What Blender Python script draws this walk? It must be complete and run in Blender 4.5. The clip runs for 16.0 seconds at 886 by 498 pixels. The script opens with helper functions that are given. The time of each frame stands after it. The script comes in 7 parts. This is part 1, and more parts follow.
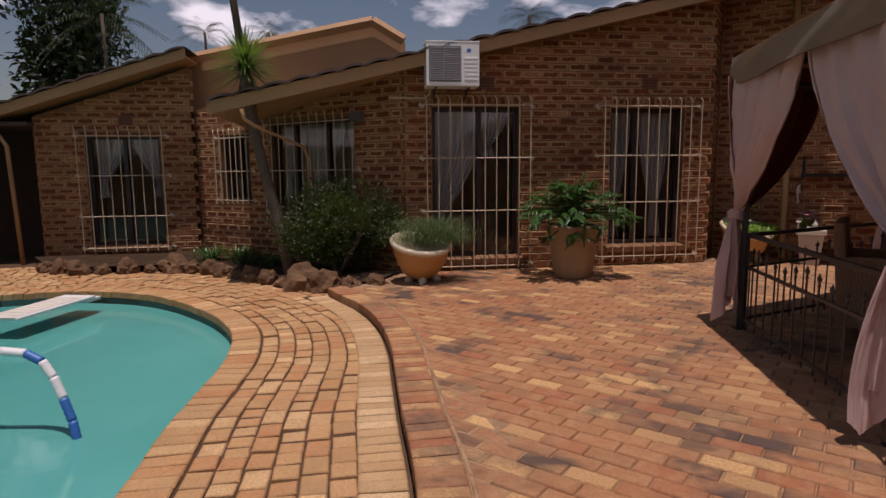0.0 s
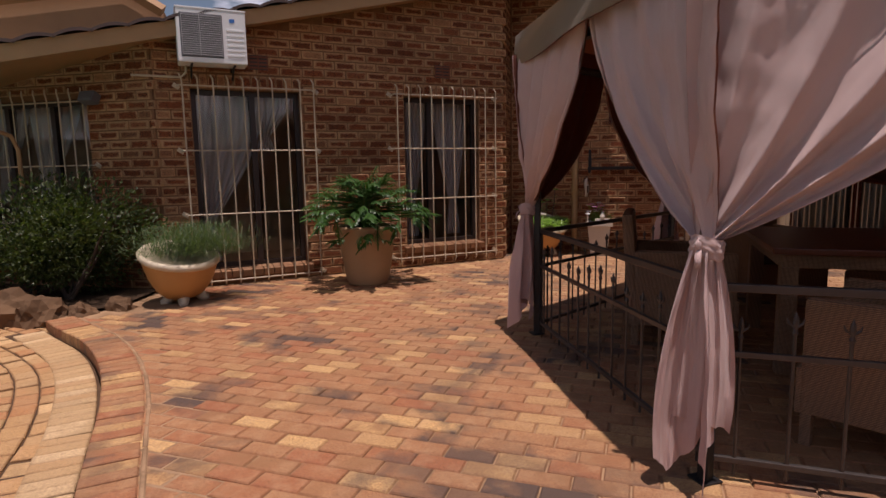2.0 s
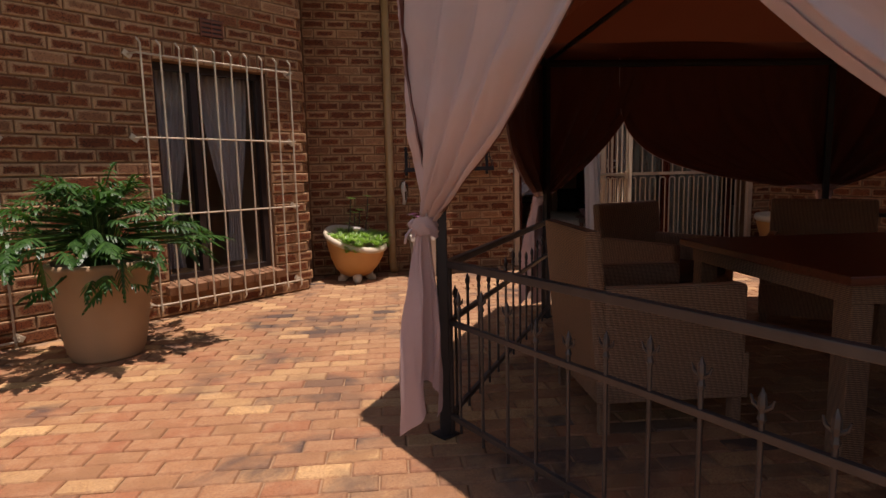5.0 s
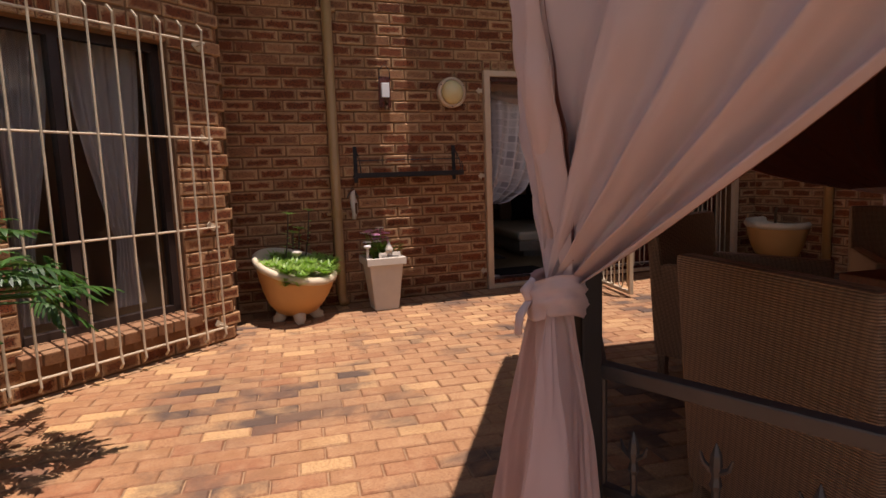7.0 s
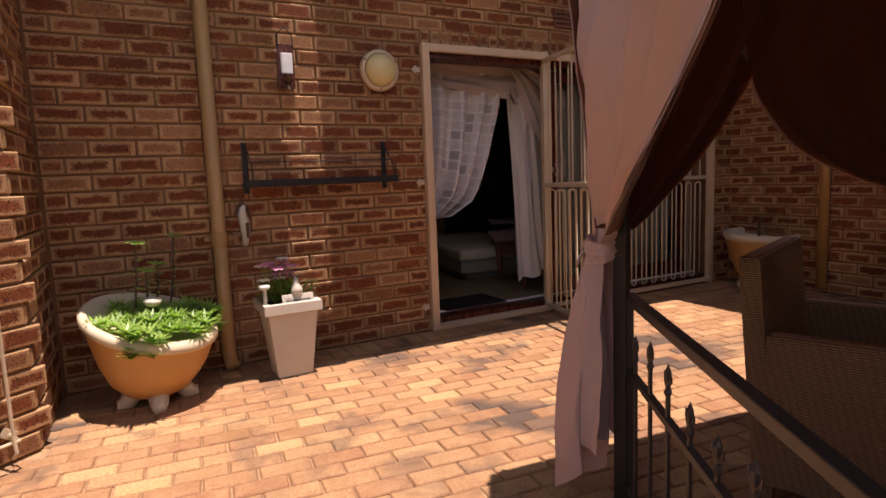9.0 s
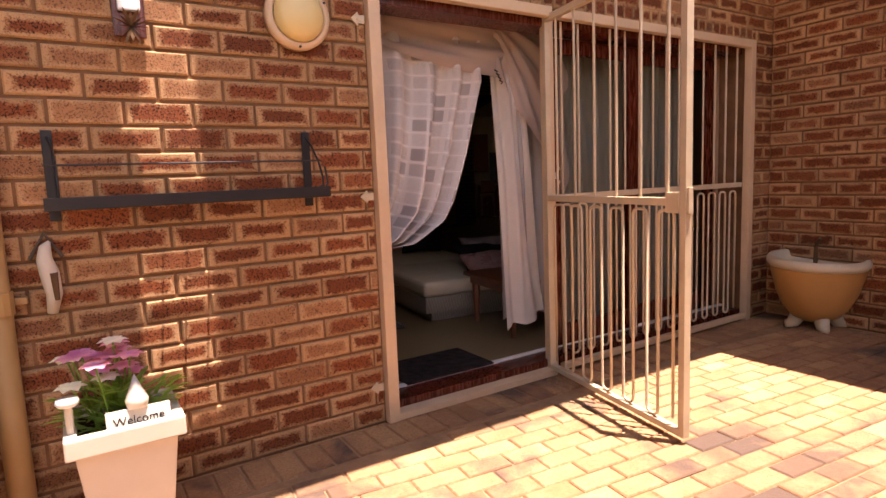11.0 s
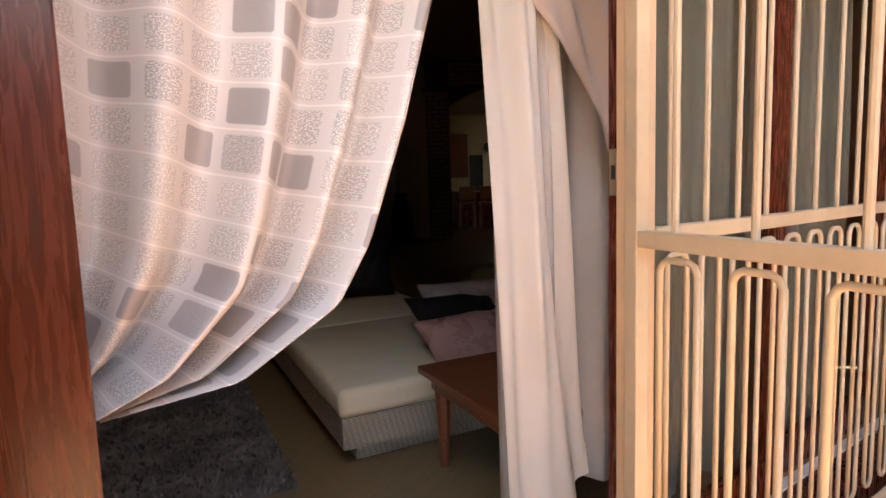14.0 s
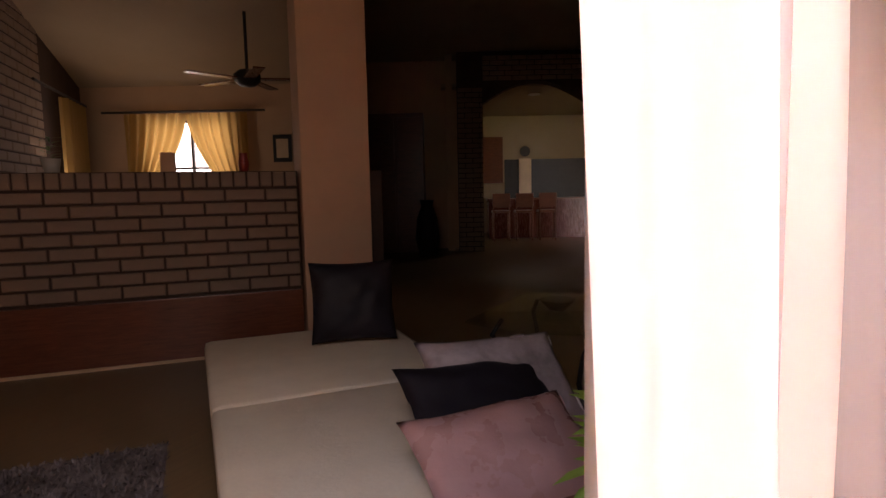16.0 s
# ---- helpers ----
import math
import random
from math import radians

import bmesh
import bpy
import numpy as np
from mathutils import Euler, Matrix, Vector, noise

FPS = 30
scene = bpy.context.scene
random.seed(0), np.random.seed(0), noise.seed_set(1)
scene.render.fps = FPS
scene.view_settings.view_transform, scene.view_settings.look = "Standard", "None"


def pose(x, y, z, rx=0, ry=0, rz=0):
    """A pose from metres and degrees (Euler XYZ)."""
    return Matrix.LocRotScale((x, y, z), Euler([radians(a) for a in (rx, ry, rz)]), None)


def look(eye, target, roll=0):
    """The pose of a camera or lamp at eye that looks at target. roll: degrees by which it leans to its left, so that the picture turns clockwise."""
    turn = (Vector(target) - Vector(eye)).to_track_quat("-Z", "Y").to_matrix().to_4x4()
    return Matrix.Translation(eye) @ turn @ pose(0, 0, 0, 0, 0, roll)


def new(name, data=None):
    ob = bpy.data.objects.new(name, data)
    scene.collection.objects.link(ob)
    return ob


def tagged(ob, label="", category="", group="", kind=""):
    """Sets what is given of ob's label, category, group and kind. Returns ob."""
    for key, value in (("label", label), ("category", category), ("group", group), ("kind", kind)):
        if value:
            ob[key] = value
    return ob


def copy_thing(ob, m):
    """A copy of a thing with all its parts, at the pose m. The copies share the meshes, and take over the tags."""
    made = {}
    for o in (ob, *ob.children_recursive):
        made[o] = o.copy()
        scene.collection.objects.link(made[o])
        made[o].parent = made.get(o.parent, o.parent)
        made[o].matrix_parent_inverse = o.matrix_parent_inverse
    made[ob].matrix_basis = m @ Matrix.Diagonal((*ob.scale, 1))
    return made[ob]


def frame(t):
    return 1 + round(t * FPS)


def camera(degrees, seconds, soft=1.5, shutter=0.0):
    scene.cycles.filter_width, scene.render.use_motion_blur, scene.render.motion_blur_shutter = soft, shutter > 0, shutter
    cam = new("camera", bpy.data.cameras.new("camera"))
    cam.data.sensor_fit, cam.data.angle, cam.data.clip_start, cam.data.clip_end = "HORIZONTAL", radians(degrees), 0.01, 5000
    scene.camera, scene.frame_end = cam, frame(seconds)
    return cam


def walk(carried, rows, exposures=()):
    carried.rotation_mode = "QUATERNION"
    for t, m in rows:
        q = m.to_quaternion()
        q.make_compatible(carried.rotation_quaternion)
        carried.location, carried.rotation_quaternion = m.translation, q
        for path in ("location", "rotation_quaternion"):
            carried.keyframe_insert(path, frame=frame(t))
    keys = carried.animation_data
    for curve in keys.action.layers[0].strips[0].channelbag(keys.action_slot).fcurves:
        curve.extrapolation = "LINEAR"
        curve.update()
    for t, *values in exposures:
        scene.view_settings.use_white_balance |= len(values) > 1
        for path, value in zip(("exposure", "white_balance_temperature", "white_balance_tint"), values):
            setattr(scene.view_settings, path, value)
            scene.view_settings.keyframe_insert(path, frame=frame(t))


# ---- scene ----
cam = camera(74.5, 16.0, soft=1.5)
METRES, EYE = 10.75, 1.25
ROWS = [
    (0.0, 0.0, 0.0, 0.0, -0.07, -7.46, 0.52),
    (0.5, 0.0116, 0.0072, -0.0013, -4.06, -7.56, 0.68),
    (1.0, 0.0231, 0.0253, -0.003, -8.23, -7.62, 0.84),
    (1.5, 0.0337, 0.0477, -0.0045, -13.06, -7.68, 0.96),
    (2.0, 0.0435, 0.0733, -0.0052, -17.69, -7.77, 1.0),
    (2.5, 0.0492, 0.0995, -0.0064, -21.26, -7.75, 0.97),
    (3.0, 0.0527, 0.1272, -0.0065, -25.36, -7.67, 0.94),
    (3.5, 0.0567, 0.1581, -0.0085, -28.37, -7.63, 1.0),
    (4.0, 0.0595, 0.1883, -0.0105, -31.78, -7.44, 1.09),
    (4.5, 0.064, 0.2194, -0.0117, -37.11, -7.41, 1.14),
    (7.0, 0.1224, 0.373, -0.0103, -50.43, -7.09, 1.98),
    (7.5, 0.1423, 0.3994, -0.0096, -52.12, -7.06, 2.04),
    (8.0, 0.1652, 0.4252, -0.01, -54.37, -7.0, 2.17),
    (8.5, 0.1926, 0.447, -0.009, -57.07, -7.05, 2.19),
    (9.0, 0.22, 0.4664, -0.008, -59.0, -6.98, 2.26),
    (11.5, 0.3743, 0.5598, -0.0035, -64.04, -6.93, 2.2),
    (12.0, 0.4066, 0.5754, -0.0038, -64.5, -6.85, 2.12),
    (12.5, 0.4416, 0.5874, -0.004, -64.99, -6.72, 2.18),
    (13.0, 0.4761, 0.5994, -0.0033, -65.21, -6.82, 2.03),
    (13.5, 0.5077, 0.6107, -0.0045, -65.48, -6.66, 1.94),
    (14.0, 0.5378, 0.6216, -0.0052, -65.45, -6.42, 1.88),
    (14.5, 0.5653, 0.635, -0.0055, -65.55, -6.08, 1.7),
    (15.0, 0.5921, 0.6443, -0.0055, -64.83, -5.93, 1.52),
    (15.5, 0.6152, 0.6525, -0.0061, -63.14, -5.8, 1.36),
    (16.0, 0.6381, 0.6614, -0.0068, -62.05, -5.67, 1.18),
]
EXPOSURES = [
    (0.0, -0.58, 6600, 29), (2.0, -0.27, 6600, 29), (4.5, 0.07, 6700, 26), (7.0, 0.33, 6800, 26), (9.0, 0.76, 7000, 27),
    (11.5, 2.42, 7500, 33), (12.5, 3.02, 7300, 22), (14.0, 3.38, 6800, 11), (15.0, 3.55, 6500, 6), (15.5, 3.78, 6400, 3), (16.0, 4.45, 7100, 32),
]
walk(cam, [(t, pose(METRES * x, METRES * y, EYE + METRES * z, 90 + pitch, roll, yaw)) for t, x, y, z, yaw, pitch, roll in ROWS], EXPOSURES)

# ---- daylight: a high noon sun, slightly towards the camera's back ----
SUN_TO = Vector((0.01, -0.17, 1.0)).normalized()
sun = new("sun", bpy.data.lights.new("sun", "SUN"))
sun.data.energy, sun.data.angle, sun.data.color = 4.9, radians(0.55), (1.0, 0.95, 0.87)
sun.matrix_world = look((0, 0, 30), Vector((0, 0, 30)) - SUN_TO)
world = bpy.data.worlds.new("world")
scene.world = world
world.use_nodes = True
wn, wl = world.node_tree.nodes, world.node_tree.links
bg = wn["Background"]
sky = wn.new("ShaderNodeTexSky")
sky.sky_type, sky.sun_disc = "NISHITA", False
sky.sun_elevation = math.asin(SUN_TO.z)
sky.sun_rotation = math.atan2(SUN_TO.x, SUN_TO.y)
sky.air_density, sky.dust_density, sky.ozone_density = 1.5, 0.2, 2.0
# broken fair-weather cloud over the blue
co = wn.new("ShaderNodeTexCoord")
mp = wn.new("ShaderNodeMapping")
mp.inputs["Scale"].default_value = (1.3, 1.3, 3.0)
cl = wn.new("ShaderNodeTexNoise")
cl.inputs["Scale"].default_value, cl.inputs["Detail"].default_value, cl.inputs["Roughness"].default_value = 3.1, 9.0, 0.52
rmp = wn.new("ShaderNodeValToRGB")
rmp.color_ramp.elements[0].position, rmp.color_ramp.elements[1].position = 0.52, 0.62
mix = wn.new("ShaderNodeMix")
mix.data_type = "RGBA"
mix.inputs["B"].default_value = (21.0, 21.3, 22.0, 1)
wl.new(co.outputs["Generated"], mp.inputs["Vector"])
wl.new(mp.outputs["Vector"], cl.inputs["Vector"])
wl.new(cl.outputs["Fac"], rmp.inputs["Fac"])
wl.new(rmp.outputs["Color"], mix.inputs["Factor"])
wl.new(sky.outputs["Color"], mix.inputs["A"])
wl.new(mix.outputs["Result"], bg.inputs["Color"])
bg.inputs["Strength"].default_value = 0.058

# the sky's light as it falls in through the open patio door
dsl = bpy.data.lights.new("door_sky_light", "AREA")
dsl.shape, dsl.size, dsl.size_y, dsl.energy, dsl.color, dsl.spread = "RECTANGLE", 0.9, 0.25, 0.33, (1.0, 0.94, 0.86), 2.2
dso = new("door_sky_light", dsl)
dso.matrix_world = look((6.79, 7.53, 2.04), (7.75, 9.00, 0.55))

# ---- materials ----
class Nodes:
    """A material under construction: a few short calls for the usual nodes."""

    def __init__(self, name, rough=0.7, metal=0.0, spec=0.5):
        self.mat = bpy.data.materials.new(name)
        self.mat.use_nodes = True
        self.n, self.l = self.mat.node_tree.nodes, self.mat.node_tree.links
        self.b = self.n["Principled BSDF"]
        self.b.inputs["Roughness"].default_value = rough
        self.b.inputs["Metallic"].default_value = metal
        self.b.inputs["Specular IOR Level"].default_value = spec
        self.geo = None

    def put(self, socket, value):
        if isinstance(value, bpy.types.NodeSocket):
            self.l.new(value, socket)
        elif isinstance(value, (tuple, list)) and len(value) == 3 and socket.type == "RGBA":
            socket.default_value = (*value, 1)
        else:
            socket.default_value = value

    def coord(self, kind="Object"):
        return self.n.new("ShaderNodeTexCoord").outputs[kind]

    def world(self):
        return self.n.new("ShaderNodeNewGeometry").outputs["Position"]

    def scaled(self, vec, s):
        m = self.n.new("ShaderNodeMapping")
        m.inputs["Scale"].default_value = s
        self.l.new(vec, m.inputs["Vector"])
        return m.outputs["Vector"]

    def noise(self, vec, scale, detail=4.0, rough=0.55, dist=0.0, col=False):
        t = self.n.new("ShaderNodeTexNoise")
        t.inputs["Scale"].default_value, t.inputs["Detail"].default_value = scale, detail
        t.inputs["Roughness"].default_value, t.inputs["Distortion"].default_value = rough, dist
        self.put(t.inputs["Vector"], vec)
        return t.outputs["Color" if col else "Fac"]

    def wave(self, vec, scale, dist=1.0, direction="X", detail=2.0):
        t = self.n.new("ShaderNodeTexWave")
        t.bands_direction = direction
        t.inputs["Scale"].default_value, t.inputs["Distortion"].default_value, t.inputs["Detail"].default_value = scale, dist, detail
        self.put(t.inputs["Vector"], vec)
        return t.outputs["Fac"]

    def vor(self, vec, scale, feature="F1", out="Distance"):
        t = self.n.new("ShaderNodeTexVoronoi")
        t.feature = feature
        t.inputs["Scale"].default_value = scale
        self.put(t.inputs["Vector"], vec)
        return t.outputs[out]

    def ramp(self, fac, *stops):
        r = self.n.new("ShaderNodeValToRGB")
        e = r.color_ramp.elements
        while len(e) < len(stops):
            e.new(0.5)
        for el, (p, c) in zip(e, stops):
            el.position = p
            el.color = (c, c, c, 1) if isinstance(c, (int, float)) else (*c, 1)
        self.put(r.inputs["Fac"], fac)
        return r.outputs["Color"]

    def mix(self, fac, a, b, blend="MIX"):
        m = self.n.new("ShaderNodeMix")
        m.data_type, m.blend_type = "RGBA", blend
        self.put(m.inputs["Factor"], fac)
        self.put(m.inputs["A"], a)
        self.put(m.inputs["B"], b)
        return m.outputs["Result"]

    def math(self, op, a, b=0.0, c=None):
        m = self.n.new("ShaderNodeMath")
        m.operation = op
        self.put(m.inputs[0], a)
        self.put(m.inputs[1], b)
        if c is not None:
            self.put(m.inputs[2], c)
        return m.outputs[0]

    def rnd(self):
        """One number for each object and each island of a joined mesh."""
        a = self.n.new("ShaderNodeObjectInfo").outputs["Random"]
        b = self.n.new("ShaderNodeNewGeometry").outputs["Random Per Island"]
        return self.math("FRACT", self.math("ADD", a, self.math("MULTIPLY", b, 7.31)))

    def bump(self, height, strength=0.4, dist=0.01):
        b = self.n.new("ShaderNodeBump")
        b.inputs["Strength"].default_value, b.inputs["Distance"].default_value = strength, dist
        self.put(b.inputs["Height"], height)
        self.l.new(b.outputs["Normal"], self.b.inputs["Normal"])

    def col(self, c):
        self.put(self.b.inputs["Base Color"], c)
        return self

    def rough(self, r):
        self.put(self.b.inputs["Roughness"], r)
        return self


def plain(name, colour, rough=0.6, metal=0.0, var=0.12, scale=18.0, bump=0.15, spec=0.5):
    """A painted, moulded or cast surface with faint mottling, scuffs and relief."""
    k = Nodes(name, rough, metal, spec)
    p = k.coord()
    a, b = k.noise(p, scale, 6), k.noise(p, scale * 0.14, 3)
    dark = tuple(c * (1 - var * 1.8) for c in colour)
    light = tuple(min(1, c * (1 + var)) for c in colour)
    k.col(k.mix(k.ramp(b, (0.3, 0.0), (0.7, 1.0)), k.mix(a, dark, colour), k.mix(a, colour, light)))
    k.rough(k.math("ADD", k.math("MULTIPLY", a, 0.18), rough - 0.09))
    k.bump(a, bump, 0.004)
    return k.mat


def brick_material(name, edge, core, speck, tint=1.0):
    """Flashed face brick: pale rim, dark fired heart, black iron spots. UV spans each face."""
    k = Nodes(name, 0.82, spec=0.25)
    uv = k.coord("UV")
    w = k.world()
    r = k.rnd()
    sep = k.n.new("ShaderNodeSeparateXYZ")
    k.l.new(uv, sep.inputs[0])
    u, v = sep.outputs[0], sep.outputs[1]
    eu = k.math("MINIMUM", u, k.math("SUBTRACT", 1.0, u))
    ev = k.math("MINIMUM", v, k.math("SUBTRACT", 1.0, v))
    d = k.math("MINIMUM", k.math("MULTIPLY", eu, 2.0), ev)
    d = k.math("SUBTRACT", d, k.math("MULTIPLY", k.math("FRACT", k.math("MULTIPLY", r, 9.7)), 0.17))
    d = k.math("ADD", d, k.math("MULTIPLY", k.math("SUBTRACT", k.noise(w, 17, 3), 0.5), 0.40))
    d = k.math("ADD", d, k.math("MULTIPLY", k.math("SUBTRACT", k.noise(w, 75, 5, 0.75), 0.5), 0.42))
    heart = k.ramp(d, (-0.03, 0.0), (0.18, 1.0))
    heart = k.math("MULTIPLY", heart, k.ramp(r, (0.03, 0.5), (0.30, 1.0)))
    n1 = k.noise(w, 60, 5)
    red = k.mix(n1, tuple(c * 0.62 for c in core), core)
    red = k.mix(k.ramp(k.math("FRACT", k.math("MULTIPLY", r, 5.3)), (0.2, 0.0), (0.9, 1.0)), red, tuple(c * 0.55 for c in core))
    tan = k.mix(k.ramp(k.math("FRACT", k.math("MULTIPLY", r, 3.7)), (0.0, 0.0), (1.0, 1.0)), edge, tuple(c * 0.72 for c in edge))
    base = k.mix(heart, tan, red)
    spots = k.ramp(k.noise(w, 150, 4, 0.65), (0.53, 0.0), (0.58, 1.0))
    spots = k.math("MULTIPLY", spots, k.math("ADD", 0.26, k.math("MULTIPLY", heart, 0.66)))
    base = k.mix(spots, base, speck)
    stain = k.ramp(k.noise(w, 1.1, 4), (0.35, 0.80), (0.7, 1.05))
    k.col(k.mix(1.0, base, stain, "MULTIPLY"))
    k.bump(k.math("ADD", k.noise(w, 150, 4), k.math("MULTIPLY", n1, 0.6)), 0.55, 0.004)
    return k.mat


def paver_material(name, a, b, c, stain=0.5, bleach=None):
    """Worn clay paver: colour from piece to piece, pale dust, dark lichen stains."""
    k = Nodes(name, 0.78, spec=0.3)
    w = k.world()
    r = k.rnd()
    base = k.ramp(r, (0.0, a), (0.38, b), (0.72, tuple(x * 0.88 for x in b)), (0.86, c), (1.0, tuple(min(1, x * 1.25) for x in c)))
    if bleach:
        # sun-bleached, sandier clay towards the house door
        sx = k.n.new("ShaderNodeSeparateXYZ")
        k.l.new(w, sx.inputs[0])
        far = k.math("ADD", k.math("MULTIPLY", sx.outputs[0], 0.2), k.math("MULTIPLY", k.noise(w, 0.8, 3), 0.5))
        base = k.mix(k.ramp(far, (0.45, 0.0), (1.05, 0.6)), base, k.mix(r, tuple(x * 0.72 for x in bleach), tuple(x * 1.2 for x in bleach)))
    g = k.noise(w, 85, 6, 0.65)
    base = k.mix(k.ramp(g, (0.3, 0.75), (0.70, 0.0)), base, tuple(x * 0.5 for x in a))
    dust = k.ramp(k.noise(w, 9.0, 6, 0.7), (0.45, 0.0), (0.72, 0.7))
    base = k.mix(k.math("MULTIPLY", dust, 0.65), base, (0.52, 0.33, 0.17))
    sep = k.n.new("ShaderNodeSeparateXYZ")
    k.l.new(k.coord("UV"), sep.inputs[0])
    u, v = sep.outputs[0], sep.outputs[1]
    eu = k.math("MINIMUM", u, k.math("SUBTRACT", 1.0, u))
    ev = k.math("MINIMUM", v, k.math("SUBTRACT", 1.0, v))
    rim = k.math("MINIMUM", k.math("MULTIPLY", eu, 2.0), ev)
    rim = k.math("ADD", rim, k.math("MULTIPLY", k.math("SUBTRACT", k.noise(w, 45, 4, 0.7), 0.5), 0.32))
    base = k.mix(k.ramp(rim, (0.0, 0.45), (0.10, 0.0)), base, tuple(x * 0.55 for x in a))
    soft_ = k.ramp(k.math("FRACT", k.math("MULTIPLY", r, 4.3)), (0.55, 0.0), (0.9, 0.8))
    base = k.mix(k.math("MULTIPLY", soft_, k.ramp(k.noise(w, 6.0, 3), (0.42, 0.0), (0.62, 1.0))), base, tuple(x * 0.62 for x in b))
    lich = k.ramp(k.noise(w, 1.15, 5, 0.62, 0.4), (0.49, 0.0), (0.60, stain))
    lich = k.math("MULTIPLY", lich, k.ramp(k.math("FRACT", k.math("MULTIPLY", r, 6.1)), (0.2, 0.15), (0.8, 1.0)))
    base = k.mix(lich, base, (0.085, 0.058, 0.045))
    spots = k.ramp(k.noise(w, 230, 2), (0.62, 0.0), (0.67, 0.7))
    k.col(k.mix(spots, base, tuple(x * 0.33 for x in a)))
    k.rough(k.ramp(g, (0.3, 0.62), (0.8, 0.88)))
    k.bump(k.math("ADD", g, k.math("MULTIPLY", k.noise(w, 14, 3), 0.8)), 0.75, 0.007)
    return k.mat


def cloth_material(name, colour, through_colour, share=0.45, weave=420.0, fold=0.12):
    """Woven cloth that lets some of the light through."""
    k = Nodes(name, 0.85, spec=0.15)
    p = k.coord()
    n = k.noise(p, 3.0, 4)
    wv = k.math("MULTIPLY", k.wave(p, weave, 0.4, "X"), k.wave(p, weave, 0.4, "Z"))
    c = k.mix(k.ramp(n, (0.3, 0.0), (0.7, 1.0)), tuple(x * (1 - fold) for x in colour), colour)
    k.col(c)
    k.b.inputs["Sheen Weight"].default_value = 0.2
    k.bump(k.math("ADD", k.math("MULTIPLY", wv, 0.3), k.noise(p, 26, 4)), 0.25, 0.004)
    tr = k.n.new("ShaderNodeBsdfTranslucent")
    tr.inputs["Color"].default_value = (*through_colour, 1)
    ms = k.n.new("ShaderNodeMixShader")
    ms.inputs[0].default_value = share
    out = k.n["Material Output"]
    k.l.new(k.b.outputs[0], ms.inputs[1])
    k.l.new(tr.outputs[0], ms.inputs[2])
    k.l.new(ms.outputs[0], out.inputs["Surface"])
    return k.mat


def leaf_material(name, dark, light, rough=0.45, share=0.3):
    k = Nodes(name, rough, spec=0.4)
    r = k.rnd()
    p = k.coord()
    c = k.mix(r, dark, light)
    c = k.mix(k.ramp(k.noise(p, 30, 3), (0.4, 0.0), (0.75, 0.45)), c, tuple(x * 1.5 for x in light))
    k.col(c)
    k.bump(k.noise(p, 90, 3), 0.2, 0.003)
    tr = k.n.new("ShaderNodeBsdfTranslucent")
    tr.inputs["Color"].default_value = (light[0] * 1.5, light[1] * 1.9, light[2] * 0.7, 1)
    ms = k.n.new("ShaderNodeMixShader")
    ms.inputs[0].default_value = share
    k.l.new(k.b.outputs[0], ms.inputs[1])
    k.l.new(tr.outputs[0], ms.inputs[2])
    k.l.new(ms.outputs[0], k.n["Material Output"].inputs["Surface"])
    return k.mat


def wood_material(name, dark, light, rough=0.4, axis="Z", scale=6.0):
    k = Nodes(name, rough, spec=0.5)
    p = k.coord()
    s = (14.0, 14.0, 1.2) if axis == "Z" else (1.2, 14.0, 14.0)
    g = k.noise(k.scaled(p, s), scale, 5, 0.6, 0.6)
    k.col(k.mix(k.ramp(g, (0.3, 0.0), (0.72, 1.0)), dark, light))
    k.rough(k.math("ADD", k.math("MULTIPLY", g, 0.2), rough - 0.08))
    k.bump(g, 0.15, 0.003)
    return k.mat


BRICK = brick_material("face_brick", (0.53, 0.305, 0.150), (0.30, 0.084, 0.027), (0.016, 0.007, 0.005))
MORTAR = plain("mortar", (0.215, 0.112, 0.058), 0.95, var=0.25, scale=60, bump=0.6, spec=0.1)
PAVER = paver_material("clay_paver", (0.40, 0.148, 0.065), (0.46, 0.226, 0.100), (0.63, 0.390, 0.160), 0.95, (0.46, 0.300, 0.155))
DECK = paver_material("deck_brick", (0.50, 0.23, 0.092), (0.60, 0.36, 0.155), (0.66, 0.44, 0.21), 0.15)
PALE_PAVER = paver_material("pale_band_brick", (0.53, 0.315, 0.145), (0.62, 0.40, 0.19), (0.66, 0.46, 0.25), 0.12)
JOINT = plain("sandy_joint", (0.33, 0.205, 0.115), 0.98, var=0.3, scale=40, bump=0.7, spec=0.05)
DARKBED = plain("dark_bedding", (0.10, 0.060, 0.036), 0.98, var=0.3, scale=40, bump=0.7, spec=0.05)
SOIL = plain("dark_soil", (0.055, 0.035, 0.022), 0.98, var=0.4, scale=30, bump=0.9, spec=0.05)
GRASS = plain("far_ground", (0.085, 0.095, 0.035), 0.98, var=0.35, scale=4, bump=0.5, spec=0.05)
CREAM = plain("cream_paint", (0.58, 0.42, 0.27), 0.45, var=0.10, scale=30)
CREAM_BAR = plain("cream_bar_paint", (0.52, 0.42, 0.285), 0.42, var=0.14, scale=40)
TAN = plain("tan_fascia_paint", (0.36, 0.20, 0.085), 0.62, var=0.16, scale=9)
PIPE = plain("mustard_pipe_paint", (0.42, 0.24, 0.09), 0.5, var=0.14, scale=14)
TILE = plain("roof_tile", (0.075, 0.045, 0.036), 0.8, var=0.3, scale=12, bump=0.5)
DARKWOOD = wood_material("dark_door_wood", (0.042, 0.007, 0.003), (0.130, 0.021, 0.008), 0.25)
REDWOOD = wood_material("red_table_wood", (0.095, 0.026, 0.012), (0.19, 0.058, 0.025), 0.3, "X")
VENT = plain("air_brick_clay", (0.17, 0.060, 0.030), 0.85, var=0.2)
